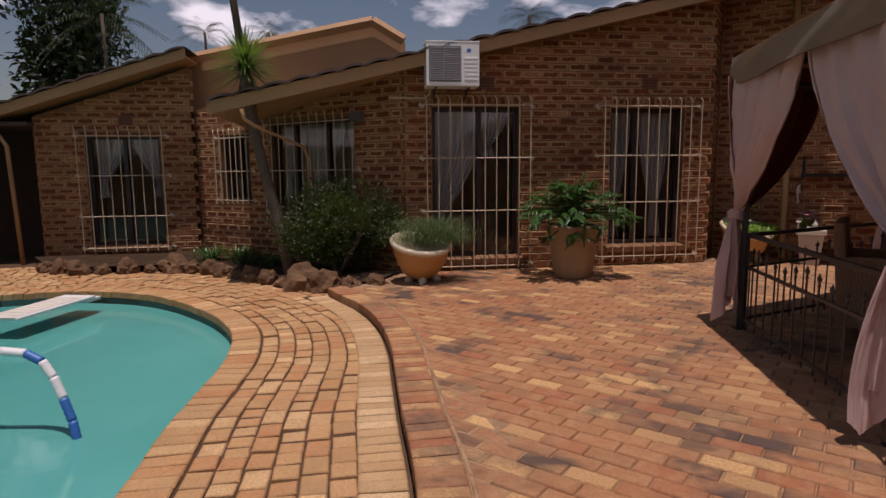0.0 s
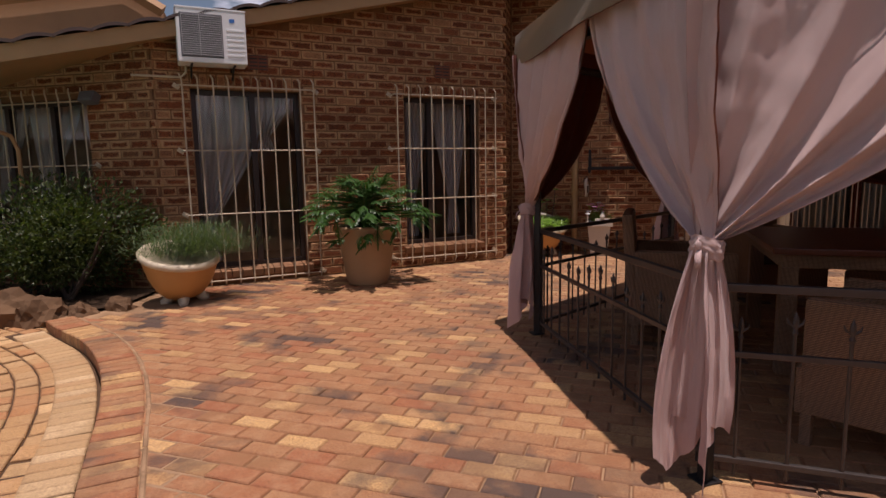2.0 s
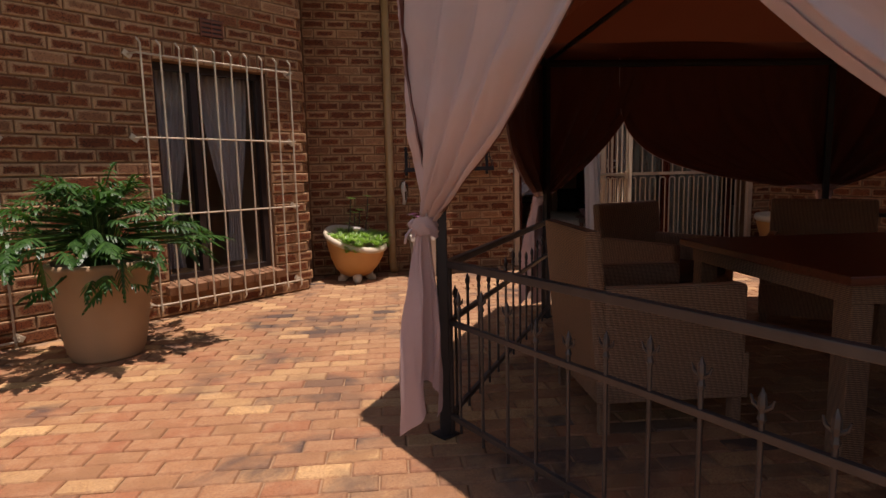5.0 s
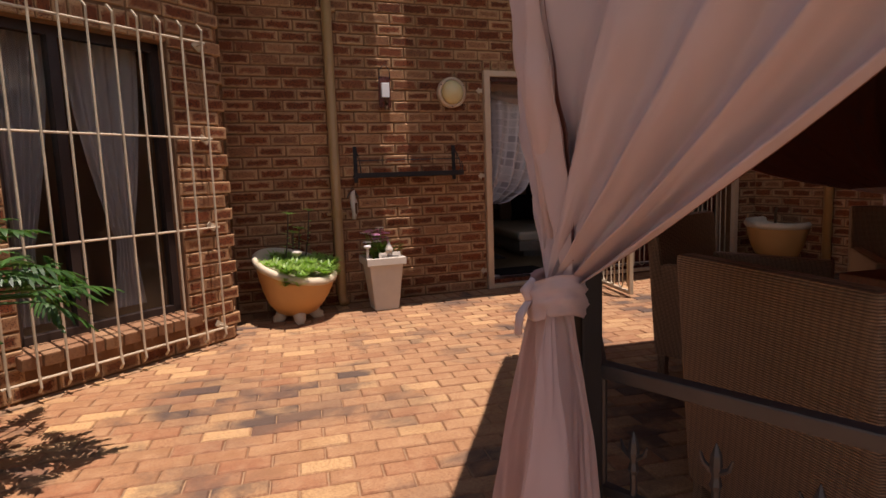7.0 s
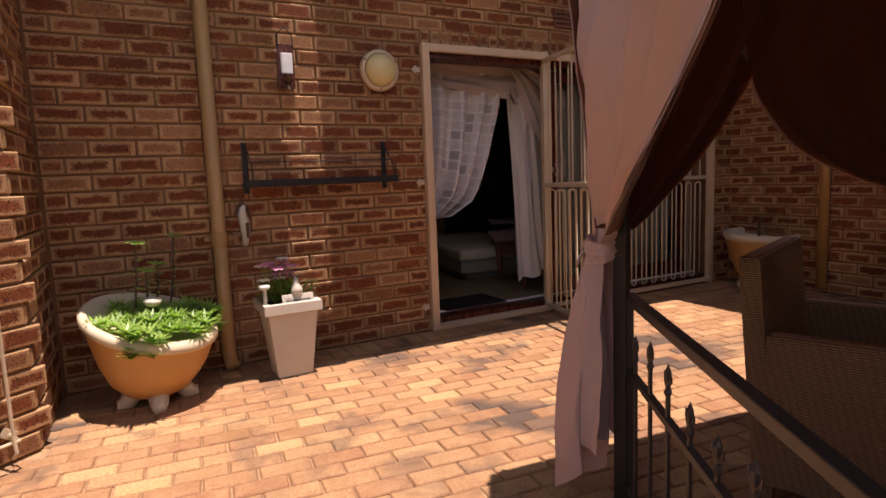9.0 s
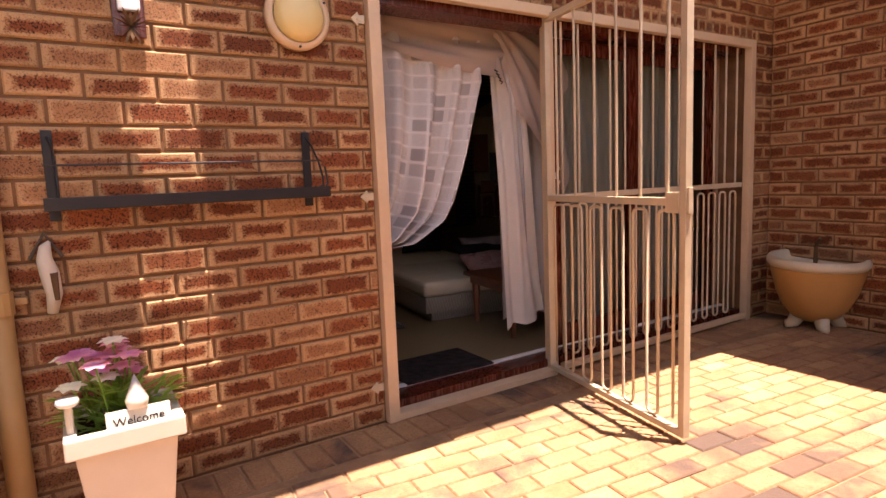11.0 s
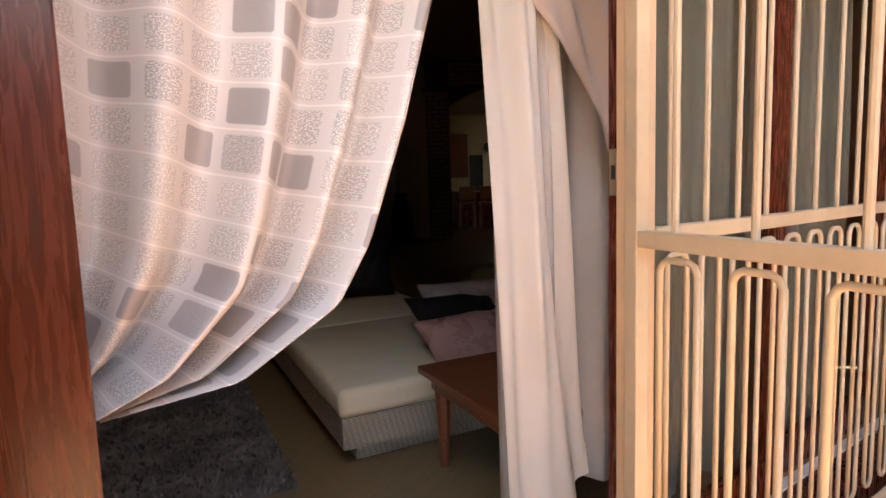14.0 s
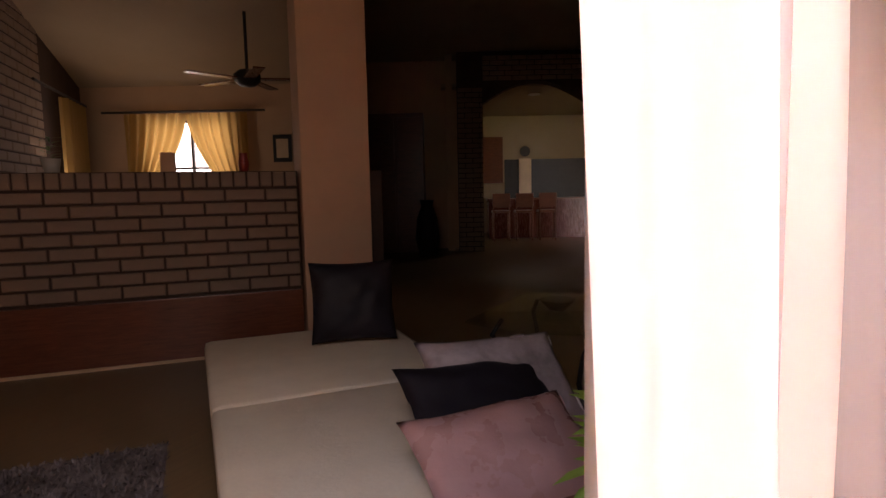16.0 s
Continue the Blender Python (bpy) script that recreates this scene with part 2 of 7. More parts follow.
FRAME = plain("dark_window_frame", (0.030, 0.018, 0.014), 0.45, var=0.2)
IRON = plain("black_iron", (0.022, 0.020, 0.020), 0.48, 0.3, var=0.25, scale=40)
FENCE = plain("bronze_fence_paint", (0.070, 0.058, 0.052), 0.42, 0.4, var=0.25, scale=40)
TERRA = plain("ochre_pot_glaze", (0.52, 0.27, 0.085), 0.55, var=0.12, scale=8, bump=0.25)
RIM = plain("pot_rim_cream", (0.62, 0.52, 0.36), 0.6, var=0.12, scale=12)
TALLPOT = plain("sand_pot_clay", (0.36, 0.235, 0.125), 0.72, var=0.14, scale=9, bump=0.3)
WHITEPOT = plain("stone_white_pot", (0.58, 0.52, 0.43), 0.7, var=0.08, scale=20)
WHITE = plain("white_enamel", (0.72, 0.72, 0.70), 0.4, var=0.05, scale=20)
GREYPLASTIC = plain("grey_grille", (0.10, 0.10, 0.105), 0.5, var=0.1)
BLUE = plain("blue_hose", (0.03, 0.14, 0.42), 0.45)
ROCK = plain("garden_rock", (0.15, 0.085, 0.044), 0.9, var=0.45, scale=7, bump=1.0, spec=0.2)
BARK = plain("grey_bark", (0.115, 0.085, 0.065), 0.95, var=0.35, scale=22, bump=0.9, spec=0.1)
CLOTH = cloth_material("mauve_canvas", (0.62, 0.45, 0.41), (0.40, 0.15, 0.095), 0.15)
VALANCE = cloth_material("khaki_canvas", (0.27, 0.20, 0.115), (0.40, 0.20, 0.09), 0.28)
# cloth of the added inner sheets: the gazebo's inside shade as a maroon colour
INNER_SHADE = cloth_material("maroon_lining", (0.125, 0.042, 0.027), (0.42, 0.14, 0.075), 0.28)
SHEER = cloth_material("sheer_cloth", (0.86, 0.80, 0.74), (0.80, 0.72, 0.66), 0.35, 600)
NET = cloth_material("net_curtain", (0.58, 0.53, 0.52), (0.55, 0.50, 0.48), 0.3, 600)
GOLD = cloth_material("gold_drape", (0.50, 0.33, 0.12), (0.62, 0.40, 0.13), 0.5)
WICKER_TONE = (0.40, 0.24, 0.14)
PLASTER = plain("tan_plaster", (0.48, 0.31, 0.19), 0.85, var=0.06, scale=24)
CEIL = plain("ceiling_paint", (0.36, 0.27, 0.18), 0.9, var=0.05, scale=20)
# white-painted brick, darkened: the deep room's dim light is put into the colour
DIMMED_BRICK = plain("limewashed_brick", (0.25, 0.175, 0.12), 0.8, var=0.12, scale=24, bump=0.5)
# joints of the indoor brickwork; also painted shade on the carport's back wall
JOINT_AND_SHADE = plain("dark_joint", (0.060, 0.035, 0.024), 0.95, var=0.2, scale=30)
CUSHION = plain("cream_seat_cloth", (0.60, 0.53, 0.42), 0.9, var=0.06, scale=60, bump=0.3, spec=0.1)
BLACKSATIN = plain("black_satin", (0.009, 0.007, 0.011), 0.62, var=0.2, scale=14, spec=0.25)
PINKSATIN = plain("rose_satin", (0.36, 0.20, 0.19), 0.28, var=0.2, scale=11, bump=1.0)
SILVERCLOTH = plain("silver_brocade", (0.26, 0.21, 0.22), 0.38, var=0.5, scale=40, bump=0.5)
MATCOIR = plain("door_mat", (0.030, 0.022, 0.020), 0.98, var=0.6, scale=150, bump=1.0, spec=0.05)
FLOORTILE = wood_material("vinyl_floor", (0.150, 0.098, 0.048), (0.205, 0.140, 0.072), 0.38, "X", 2.5)
SHAG = plain("grey_shag", (0.17, 0.145, 0.145), 0.95, var=0.5, scale=40, bump=1.0, spec=0.05)
LEAF_SHRUB = leaf_material("shrub_leaf", (0.018, 0.030, 0.009), (0.062, 0.080, 0.022))
LEAF_PHILO = leaf_material("philodendron_leaf", (0.014, 0.045, 0.010), (0.045, 0.115, 0.020), 0.42, 0.2)
LEAF_GREY = leaf_material("lavender_leaf", (0.045, 0.070, 0.035), (0.105, 0.145, 0.065), 0.6)
LEAF_SUCC = leaf_material("succulent_leaf", (0.10, 0.20, 0.035), (0.26, 0.38, 0.085), 0.4)
LEAF_YUCCA = leaf_material("yucca_leaf", (0.040, 0.085, 0.022), (0.13, 0.19, 0.055), 0.4)
LEAF_TREE = leaf_material("tree_leaf", (0.010, 0.020, 0.009), (0.028, 0.042, 0.016), 0.6, 0.15)
PETAL = leaf_material("pink_petal", (0.55, 0.12, 0.36), (0.70, 0.34, 0.55), 0.6)
PETALW = leaf_material("white_petal", (0.72, 0.62, 0.66), (0.80, 0.74, 0.74), 0.6)


def glass_material(name, tint, clear):
    """A thin pane: mirror gloss by Fresnel over plain see-through."""
    k = Nodes(name, 0.03)
    tr = k.n.new("ShaderNodeBsdfTransparent")
    tr.inputs["Color"].default_value = (*tint, 1)
    gl = k.n.new("ShaderNodeBsdfGlossy")
    gl.inputs["Roughness"].default_value = 0.02
    lw = k.n.new("ShaderNodeLayerWeight")
    lw.inputs["Blend"].default_value = 0.5
    gloss = k.math("ADD", 0.035, k.math("MULTIPLY", k.math("POWER", lw.outputs["Facing"], clear), 0.5))
    ms = k.n.new("ShaderNodeMixShader")
    k.l.new(gloss, ms.inputs[0])
    k.l.new(tr.outputs[0], ms.inputs[1])
    k.l.new(gl.outputs[0], ms.inputs[2])
    k.l.new(ms.outputs[0], k.n["Material Output"].inputs["Surface"])
    return k.mat


GLASS = glass_material("window_glass", (0.90, 0.91, 0.90), 4.5)


def water_material():
    k = Nodes("pool_water", 0.06, spec=0.5)
    w = k.world()
    d = k.noise(w, 0.5, 3)
    k.col(k.mix(k.ramp(d, (0.3, 0.0), (0.7, 1.0)), (0.060, 0.30, 0.265), (0.095, 0.38, 0.335)))
    k.bump(k.math("ADD", k.noise(w, 5, 3), k.noise(w, 1.3, 2)), 0.05, 0.02)
    return k.mat


WATER = water_material()


def drape_material():
    """The door drape: silvery cloth with a woven grid of soft squares."""
    k = Nodes("patterned_drape", 0.5, spec=0.35)
    uv = k.coord("UV")
    sep = k.n.new("ShaderNodeSeparateXYZ")
    k.l.new(uv, sep.inputs[0])
    cu = k.math("MULTIPLY", sep.outputs[0], 11.0)
    cv = k.math("MULTIPLY", sep.outputs[1], 18.0)
    fu, fv = k.math("FRACT", cu), k.math("FRACT", cv)
    eu = k.math("MINIMUM", fu, k.math("SUBTRACT", 1.0, fu))
    ev = k.math("MINIMUM", fv, k.math("SUBTRACT", 1.0, fv))
    qu = k.math("MAXIMUM", k.math("SUBTRACT", 0.20, eu), 0.0)
    qv = k.math("MAXIMUM", k.math("SUBTRACT", 0.20, ev), 0.0)
    corner = k.math("SQRT", k.math("ADD", k.math("MULTIPLY", qu, qu), k.math("MULTIPLY", qv, qv)))
    inside = k.ramp(corner, (0.07, 1.0), (0.10, 0.0))
    cell = k.n.new("ShaderNodeCombineXYZ")
    k.l.new(k.math("FLOOR", cu), cell.inputs[0])
    k.l.new(k.math("FLOOR", cv), cell.inputs[1])
    wn_ = k.n.new("ShaderNodeTexWhiteNoise")
    k.l.new(cell.outputs[0], wn_.inputs["Vector"])
    r = wn_.outputs["Value"]
    speck = k.ramp(k.noise(k.scaled(uv, (230.0, 520.0, 1.0)), 1.0, 3), (0.48, 0.0), (0.58, 1.0))
    tone = k.ramp(r, (0.0, (0.36, 0.32, 0.31)), (0.2, (0.40, 0.36, 0.345)), (0.5, (0.46, 0.415, 0.395)), (1.0, (0.56, 0.51, 0.48)))
    lit = k.math("MULTIPLY", speck, k.ramp(r, (0.20, 0.0), (0.28, 0.8)))
    sq = k.mix(lit, tone, (0.82, 0.77, 0.73))
    seam = k.ramp(ev, (0.012, 1.0), (0.03, 0.0))
    k.col(k.mix(seam, k.mix(inside, (0.66, 0.605, 0.575), sq), (0.80, 0.74, 0.70)))
    k.bump(k.math("ADD", inside, speck), 0.15, 0.002)
    tr = k.n.new("ShaderNodeBsdfTranslucent")
    tr.inputs["Color"].default_value = (0.45, 0.38, 0.36, 1)
    ms = k.n.new("ShaderNodeMixShader")
    ms.inputs[0].default_value = 0.08
    k.l.new(k.b.outputs[0], ms.inputs[1])
    k.l.new(tr.outputs[0], ms.inputs[2])
    k.l.new(ms.outputs[0], k.n["Material Output"].inputs["Surface"])
    return k.mat


DRAPE = drape_material()


def wicker_material(name, tone):
    k = Nodes(name, 0.55, spec=0.4)
    p = k.coord()
    a = k.wave(p, 44.0, 0.3, "Z", 1.0)
    b = k.wave(k.scaled(p, (1.0, 1.0, 0.25)), 26.0, 0.4, "DIAGONAL", 1.0)
    h = k.math("MULTIPLY", a, k.math("ADD", 0.45, k.math("MULTIPLY", b, 0.55)))
    k.col(k.mix(k.ramp(h, (0.05, 0.0), (0.6, 1.0)), tuple(c * 0.35 for c in tone), tone))
    k.bump(h, 0.8, 0.006)
    return k.mat


WICKER = wicker_material("woven_wicker", WICKER_TONE)
PALEWICKER = wicker_material("pale_wicker", (0.50, 0.43, 0.35))


def emitter(name, colour, power):
    k = Nodes(name)
    k.b.inputs["Emission Color"].default_value = (*colour, 1)
    k.b.inputs["Emission Strength"].default_value = power
    k.col(colour)
    return k.mat


LAMPGLASS = plain("opal_lamp_glass", (0.66, 0.52, 0.24), 0.35, var=0.06)
DOWNLIGHT = emitter("downlight_glow", (1.0, 0.93, 0.82), 0.4)
DAYLIGHT = emitter("bright_garden_beyond", (1.0, 0.98, 0.94), 0.16)


# ---- building blocks ----
UP = Vector((0, 0, 1))


def part(name, bm, material, parent=None, label="", smooth=False):
    """Links a bmesh as one mesh object, under a thing or a part."""
    me = bpy.data.meshes.new(name)
    bm.to_mesh(me)
    bm.free()
    me.materials.append(material)
    if smooth:
        for f in me.polygons:
            f.use_smooth = True
    ob = new(name, me)
    if parent:
        ob.parent = parent
    if label:
        ob["label"] = label
    return ob


def thing(name, label, category, at=None, group="", kind=""):
    ob = new(name)
    ob.empty_display_size = 0.1
    if at is not None:
        ob.matrix_world = at
    return tagged(ob, label, category, group, kind)


def box(bm, x0, x1, y0, y1, z0, z1, bevel=0.0, m=None):
    v = bmesh.ops.create_cube(bm, size=1.0)["verts"]
    bmesh.ops.transform(bm, verts=v, matrix=Matrix.LocRotScale(((x0 + x1) / 2, (y0 + y1) / 2, (z0 + z1) / 2), None, (x1 - x0, y1 - y0, z1 - z0)))
    if bevel:
        e = list({e for w in v for e in w.link_edges})
        r = bmesh.ops.bevel(bm, geom=e, offset=bevel, segments=2, profile=0.6, affect="EDGES")
        v = list({w for f in r["faces"] for w in f.verts} | {w for w in v if w.is_valid})
    if m is not None:
        bmesh.ops.transform(bm, verts=v, matrix=m)
    return bm


def a_box(*args, **kw):
    return box(bmesh.new(), *args, **kw)


def tube(bm, path, radius, seg=8, cap=True, flat=1.0):
    """A round rod swept along a path; radius may be a number or one for each point."""
    pts = [Vector(p) for p in path]
    rings, last = [], None
    for i, p in enumerate(pts):
        d = (pts[min(i + 1, len(pts) - 1)] - pts[max(i - 1, 0)]).normalized()
        if last is None:
            side = d.cross(UP if abs(d.z) < 0.9 else Vector((1, 0, 0))).normalized()
        else:
            side = (last - d * last.dot(d)).normalized()
        last = side
        other = d.cross(side)
        r = radius[i] if isinstance(radius, (list, tuple)) else radius
        rings.append([bm.verts.new(p + side * (r * math.cos(2 * math.pi * k / seg)) + other * (r * flat * math.sin(2 * math.pi * k / seg))) for k in range(seg)])
    for a, b in zip(rings, rings[1:]):
        for k in range(seg):
            bm.faces.new((a[k], a[(k + 1) % seg], b[(k + 1) % seg], b[k]))
    if cap:
        bm.faces.new(rings[0][::-1])
        bm.faces.new(rings[-1])
    return bm


def a_tube(path, radius, seg=8, cap=True):
    return tube(bmesh.new(), path, radius, seg, cap)


def lathe(profile, seg=40, wobble=0.0):
    """A turned form from (radius, height) pairs."""
    bm = bmesh.new()
    rings = []
    for r, z in profile:
        rings.append([bm.verts.new((r * (1 + wobble * math.sin(3 * a + z * 9)) * math.cos(a), r * (1 + wobble * math.cos(2 * a)) * math.sin(a), z)) for a in (2 * math.pi * k / seg for k in range(seg))])
    for a, b in zip(rings, rings[1:]):
        for k in range(seg):
            bm.faces.new((a[k], a[(k + 1) % seg], b[(k + 1) % seg], b[k]))
    if profile[0][0] > 1e-4:
        bm.faces.new(rings[0][::-1])
    if profile[-1][0] > 1e-4:
        bm.faces.new(rings[-1])
    bmesh.ops.remove_doubles(bm, verts=bm.verts, dist=1e-5)
    return bm


def sheet(fn, nu, nv, uv=False):
    """A surface from fn(u, v) with u, v from 0 to 1."""
    bm = bmesh.new()
    g = [[bm.verts.new(fn(i / nu, j / nv)) for i in range(nu + 1)] for j in range(nv + 1)]
    lay = bm.loops.layers.uv.new() if uv else None
    for j in range(nv):
        for i in range(nu):
            f = bm.faces.new((g[j][i], g[j][i + 1], g[j + 1][i + 1], g[j + 1][i]))
            if uv:
                for lp, (a, b) in zip(f.loops, ((i, j), (i + 1, j), (i + 1, j + 1), (i, j + 1))):
                    lp[lay].uv = (a / nu, b / nv)
    return bm


def prism(bm, poly, z0, z1):
    """A flat outline, drawn out between two heights."""
    lo = [bm.verts.new((x, y, z0)) for x, y in poly]
    hi = [bm.verts.new((x, y, z1)) for x, y in poly]
    bm.faces.new(hi)
    bm.faces.new(lo[::-1])
    n = len(poly)
    for i in range(n):
        bm.faces.new((lo[i], lo[(i + 1) % n], hi[(i + 1) % n], hi[i]))
    return bm


def frame_of(p0, p1):
    """The pose of a wall: x runs along it from p0 to p1, y into it, z up."""
    return pose(p0[0], p0[1], 0, 0, 0, math.degrees(math.atan2(p1[1] - p0[1], p1[0] - p0[0])))


# ---- plan ----
WC = frame_of((4.0, 8.6), (8.85, 5.72))          # the door wall
WB = frame_of((3.58 - 3.6, 7.94 - 3.6 * 0.14), (3.58, 7.94)) @ pose(math.hypot(3.6, 0.504), 0, 0)  # the two-window wall, x = 0 at its corner
WR = frame_of((-4.0, 9.5), (-0.48, 7.36))        # the shaded recess wall
WA = frame_of((-6.45, 9.0), (-4.0, 9.36))        # the pool wing
LOW = -0.08                                      # level of the pool deck
IN = 0.08                                        # level of the floor indoors
COURSE, PITCH = 0.097, 0.246
WALL_T = 0.26


def wall_with_openings(name, m, x0, x1, top, openings, label, back=WALL_T, base=-0.2, face=0.012):
    """The mortar body of a wall: solid blocks round its openings, its face set back behind the bricks. top is a function of x."""
    bm = bmesh.new()
    xs = sorted({x0, x1, *[o[i] for o in openings for i in (0, 1)]})

    def block(a, b, za, zb):
        pts = [(a, za[0]), (b, za[1]), (b, zb[1]), (a, zb[0])]
        lo = [bm.verts.new((x, face, z)) for x, z in pts]
        hi = [bm.verts.new((x, back, z)) for x, z in pts]
        bm.faces.new(lo)
        bm.faces.new(hi[::-1])
        for i in range(4):
            bm.faces.new((lo[(i + 1) % 4], lo[i], hi[i], hi[(i + 1) % 4]))

    for a, b in zip(xs, xs[1:]):
        z = base
        for o in sorted((o for o in openings if o[0] < (a + b) / 2 < o[1]), key=lambda o: o[2]):
            if o[2] > z:
                block(a, b, (z, z), (o[2], o[2]))
            z = o[3]
        block(a, b, (z, z), (top(a), top(b)))
    ob = part(name, bm, MORTAR)
    ob.matrix_world = m
    return tagged(ob, label, "wall", kind="structure")


def slope_b(x):
    return 3.50 + 0.245 * x if x < 0 else 3.50


B_LEFT = -4.08
WIN1, WIN2 = (-3.74, -2.62, 0.16, 2.07), (-1.38, -0.36, 0.26, 2.07)
DOOR = (2.385, 5.60, 0.0, 2.14)
wall_c = wall_with_openings("wall_door", WC, -0.12, 6.0, lambda x: 4.6, [DOOR], "flashed face brick wall round the wide patio door")
wall_b = wall_with_openings("wall_windows", WB, B_LEFT, 0.0, slope_b, [WIN1, WIN2], "flashed face brick gable wall with two barred windows")
R_WIN1, R_WIN2 = (0.66, 1.30, 0.82, 1.86), (1.75, 3.32, 0.6, 1.99)
wall_r = wall_with_openings("wall_recess", WR, 0.0, 4.12, lambda x: 2.26 + 0.11 * x, [R_WIN1, R_WIN2], "shaded face brick wall behind the planted bed")
A_WIN = (0.94, 2.03, 0.14, 1.87)
wall_a = wall_with_openings("wall_pool_wing", WA, 0.22, 2.52, lambda x: 2.08 + 0.325 * x, [A_WIN], "face brick wall of the wing beside the pool")
# the short return between the window wall and the door wall, and the walls that close the yard
ret = wall_with_openings("wall_return", frame_of((3.58, 7.94), (4.0, 8.62)), 0.0, 0.80, lambda x: 4.6, [], "short brick return wall at the inner corner", back=0.2)
WD = frame_of((9.05, 5.60), (9.05 - 0.51 * 5.5, 5.60 - 0.86 * 5.5))
wall_d = wall_with_openings("wall_yard_end", WD, 0.0, 5.5, lambda x: 4.6, [], "face brick side wall beyond the gazebo")
for nm, p, q in (("wall_garden_south", (6.3, 0.8), (1.0, -5.5)), ("wall_garden_west", (1.0, -5.5), (-9.5, -4.0)), ("wall_garden_pool", (-9.5, -4.0), (-9.0, 8.6))):
    g = wall_with_openings(nm, frame_of(p, q), 0, math.hypot(q[0] - p[0], q[1] - p[1]), lambda x: 2.0, [], "plain boundary wall of the garden", 0.2)
    g.data.materials[0] = plain(nm + "_plaster", (0.42, 0.30, 0.20), 0.9, var=0.15, scale=6)


# ---- ground, pool, terrace ----
def spline(points, step):
    """Points at an even step along a smooth line through the given ones."""
    p = [Vector((*q, 0)) for q in points]
    fine = []
    for i in range(len(p) - 1):
        a, b, c, d = p[max(i - 1, 0)], p[i], p[i + 1], p[min(i + 2, len(p) - 1)]
        for k in range(24):
            t = k / 24
            fine.append(0.5 * ((2 * b) + (c - a) * t + (2 * a - 5 * b + 4 * c - d) * t * t + (3 * b - a - 3 * c + d) * t ** 3))
    fine.append(p[-1])
    out, left = [fine[0]], step
    for a, b in zip(fine, fine[1:]):
        seg = (b - a).length
        while seg >= left:
            a = a + (b - a).normalized() * left
            seg -= left
            out.append(a)
            left = step
        left -= seg
    return out


POOL_EDGE = [(-1.15, -1.2), (-1.05, -0.2), (-1.1, 0.8), (-1.27, 1.7), (-1.40, 2.5), (-1.48, 3.0), (-1.52, 3.5), (-1.57, 4.05), (-1.73, 4.66), (-1.94, 5.08), (-2.31, 5.58), (-2.92, 6.16), (-3.55, 6.53), (-4.33, 6.66), (-5.05, 6.48), (-5.8, 6.2), (-6.6, 6.0)]
STEP_EDGE = [(-0.06, -2.2), (-0.02, 0.0), (-0.04, 1.2), (-0.116, 2.12), (-0.16, 2.49), (-0.24, 3.0), (-0.33, 3.66), (-0.40, 4.16), (-0.55, 4.82), (-0.79, 5.46), (-1.14, 6.06), (-1.30, 6.35)]
pool_line, step_line = spline(POOL_EDGE, 0.1), spline(STEP_EDGE, 0.1)
pool_loop = [(p.x, p.y) for p in pool_line] + [(-8.0, 5.2), (-8.4, 2.0), (-7.2, -1.2), (-4.0, -2.6), (-2.0, -2.2)]


def filled(loops, z):
    """A flat sheet between an outer loop and holes."""
    bm = bmesh.new()
    edges = []
    for loop in loops:
        v = [bm.verts.new((x, y, z)) for x, y in loop]
        edges += [bm.edges.new((v[i], v[(i + 1) % len(v)])) for i in range(len(v))]
    bmesh.ops.triangle_fill(bm, edges=edges, use_beauty=True)
    for f in bm.faces:
        if f.normal.z < 0:
            f.normal_flip()
    return bm


ground = part("ground", filled([[(-900, -900), (900, -900), (900, 900), (-900, 900)], pool_loop], -0.16), GRASS)
tagged(ground, "dry garden ground round the paved terrace", "ground", kind="structure")
basin = bmesh.new()
lo = [basin.verts.new((x, y, -1.3)) for x, y in pool_loop]
hi = [basin.verts.new((x, y, LOW - 0.03)) for x, y in pool_loop]
basin.faces.new(lo)
for i in range(len(lo)):
    basin.faces.new((lo[i], lo[(i + 1) % len(lo)], hi[(i + 1) % len(hi)], hi[i]))
tagged(part("pool_basin", basin, plain("pool_plaster", (0.20, 0.40, 0.37), 0.6, scale=5)), "teal plastered swimming pool basin", "pool", kind="structure")
tagged(part("water", filled([pool_loop], -0.22), WATER), "still milky turquoise pool water", "water", kind="structure")

upper = [(p.x + 0.01, p.y) for p in step_line] + [(-1.0, 6.9), (-0.4, 7.5), (3.6, 8.2), (4.0, 8.75), (9.2, 5.7), (6.4, 0.9), (1.1, -5.3)]
slab = bmesh.new()
prism(slab, upper, -0.2, -0.009)
bmesh.ops.triangulate(slab, faces=[f for f in slab.faces if len(f.verts) > 4])
tagged(part("terrace", slab, JOINT), "sandy bed under the brick terrace", "terrace", kind="structure")
deck = [(p.x, p.y) for p in pool_line] + [(-7.5, 6.2), (-8.5, 9.3), (-3.8, 9.6), (-0.5, 7.4), (-1.0, 6.9)] + [(p.x, p.y) for p in step_line[::-1]]
slab = bmesh.new()
prism(slab, deck, -0.3, LOW - 0.011)
bmesh.ops.triangulate(slab, faces=[f for f in slab.faces if len(f.verts) > 4])
tagged(part("pool_deck", slab, DARKBED), "mortar bed under the curved pool deck", "deck", kind="structure")


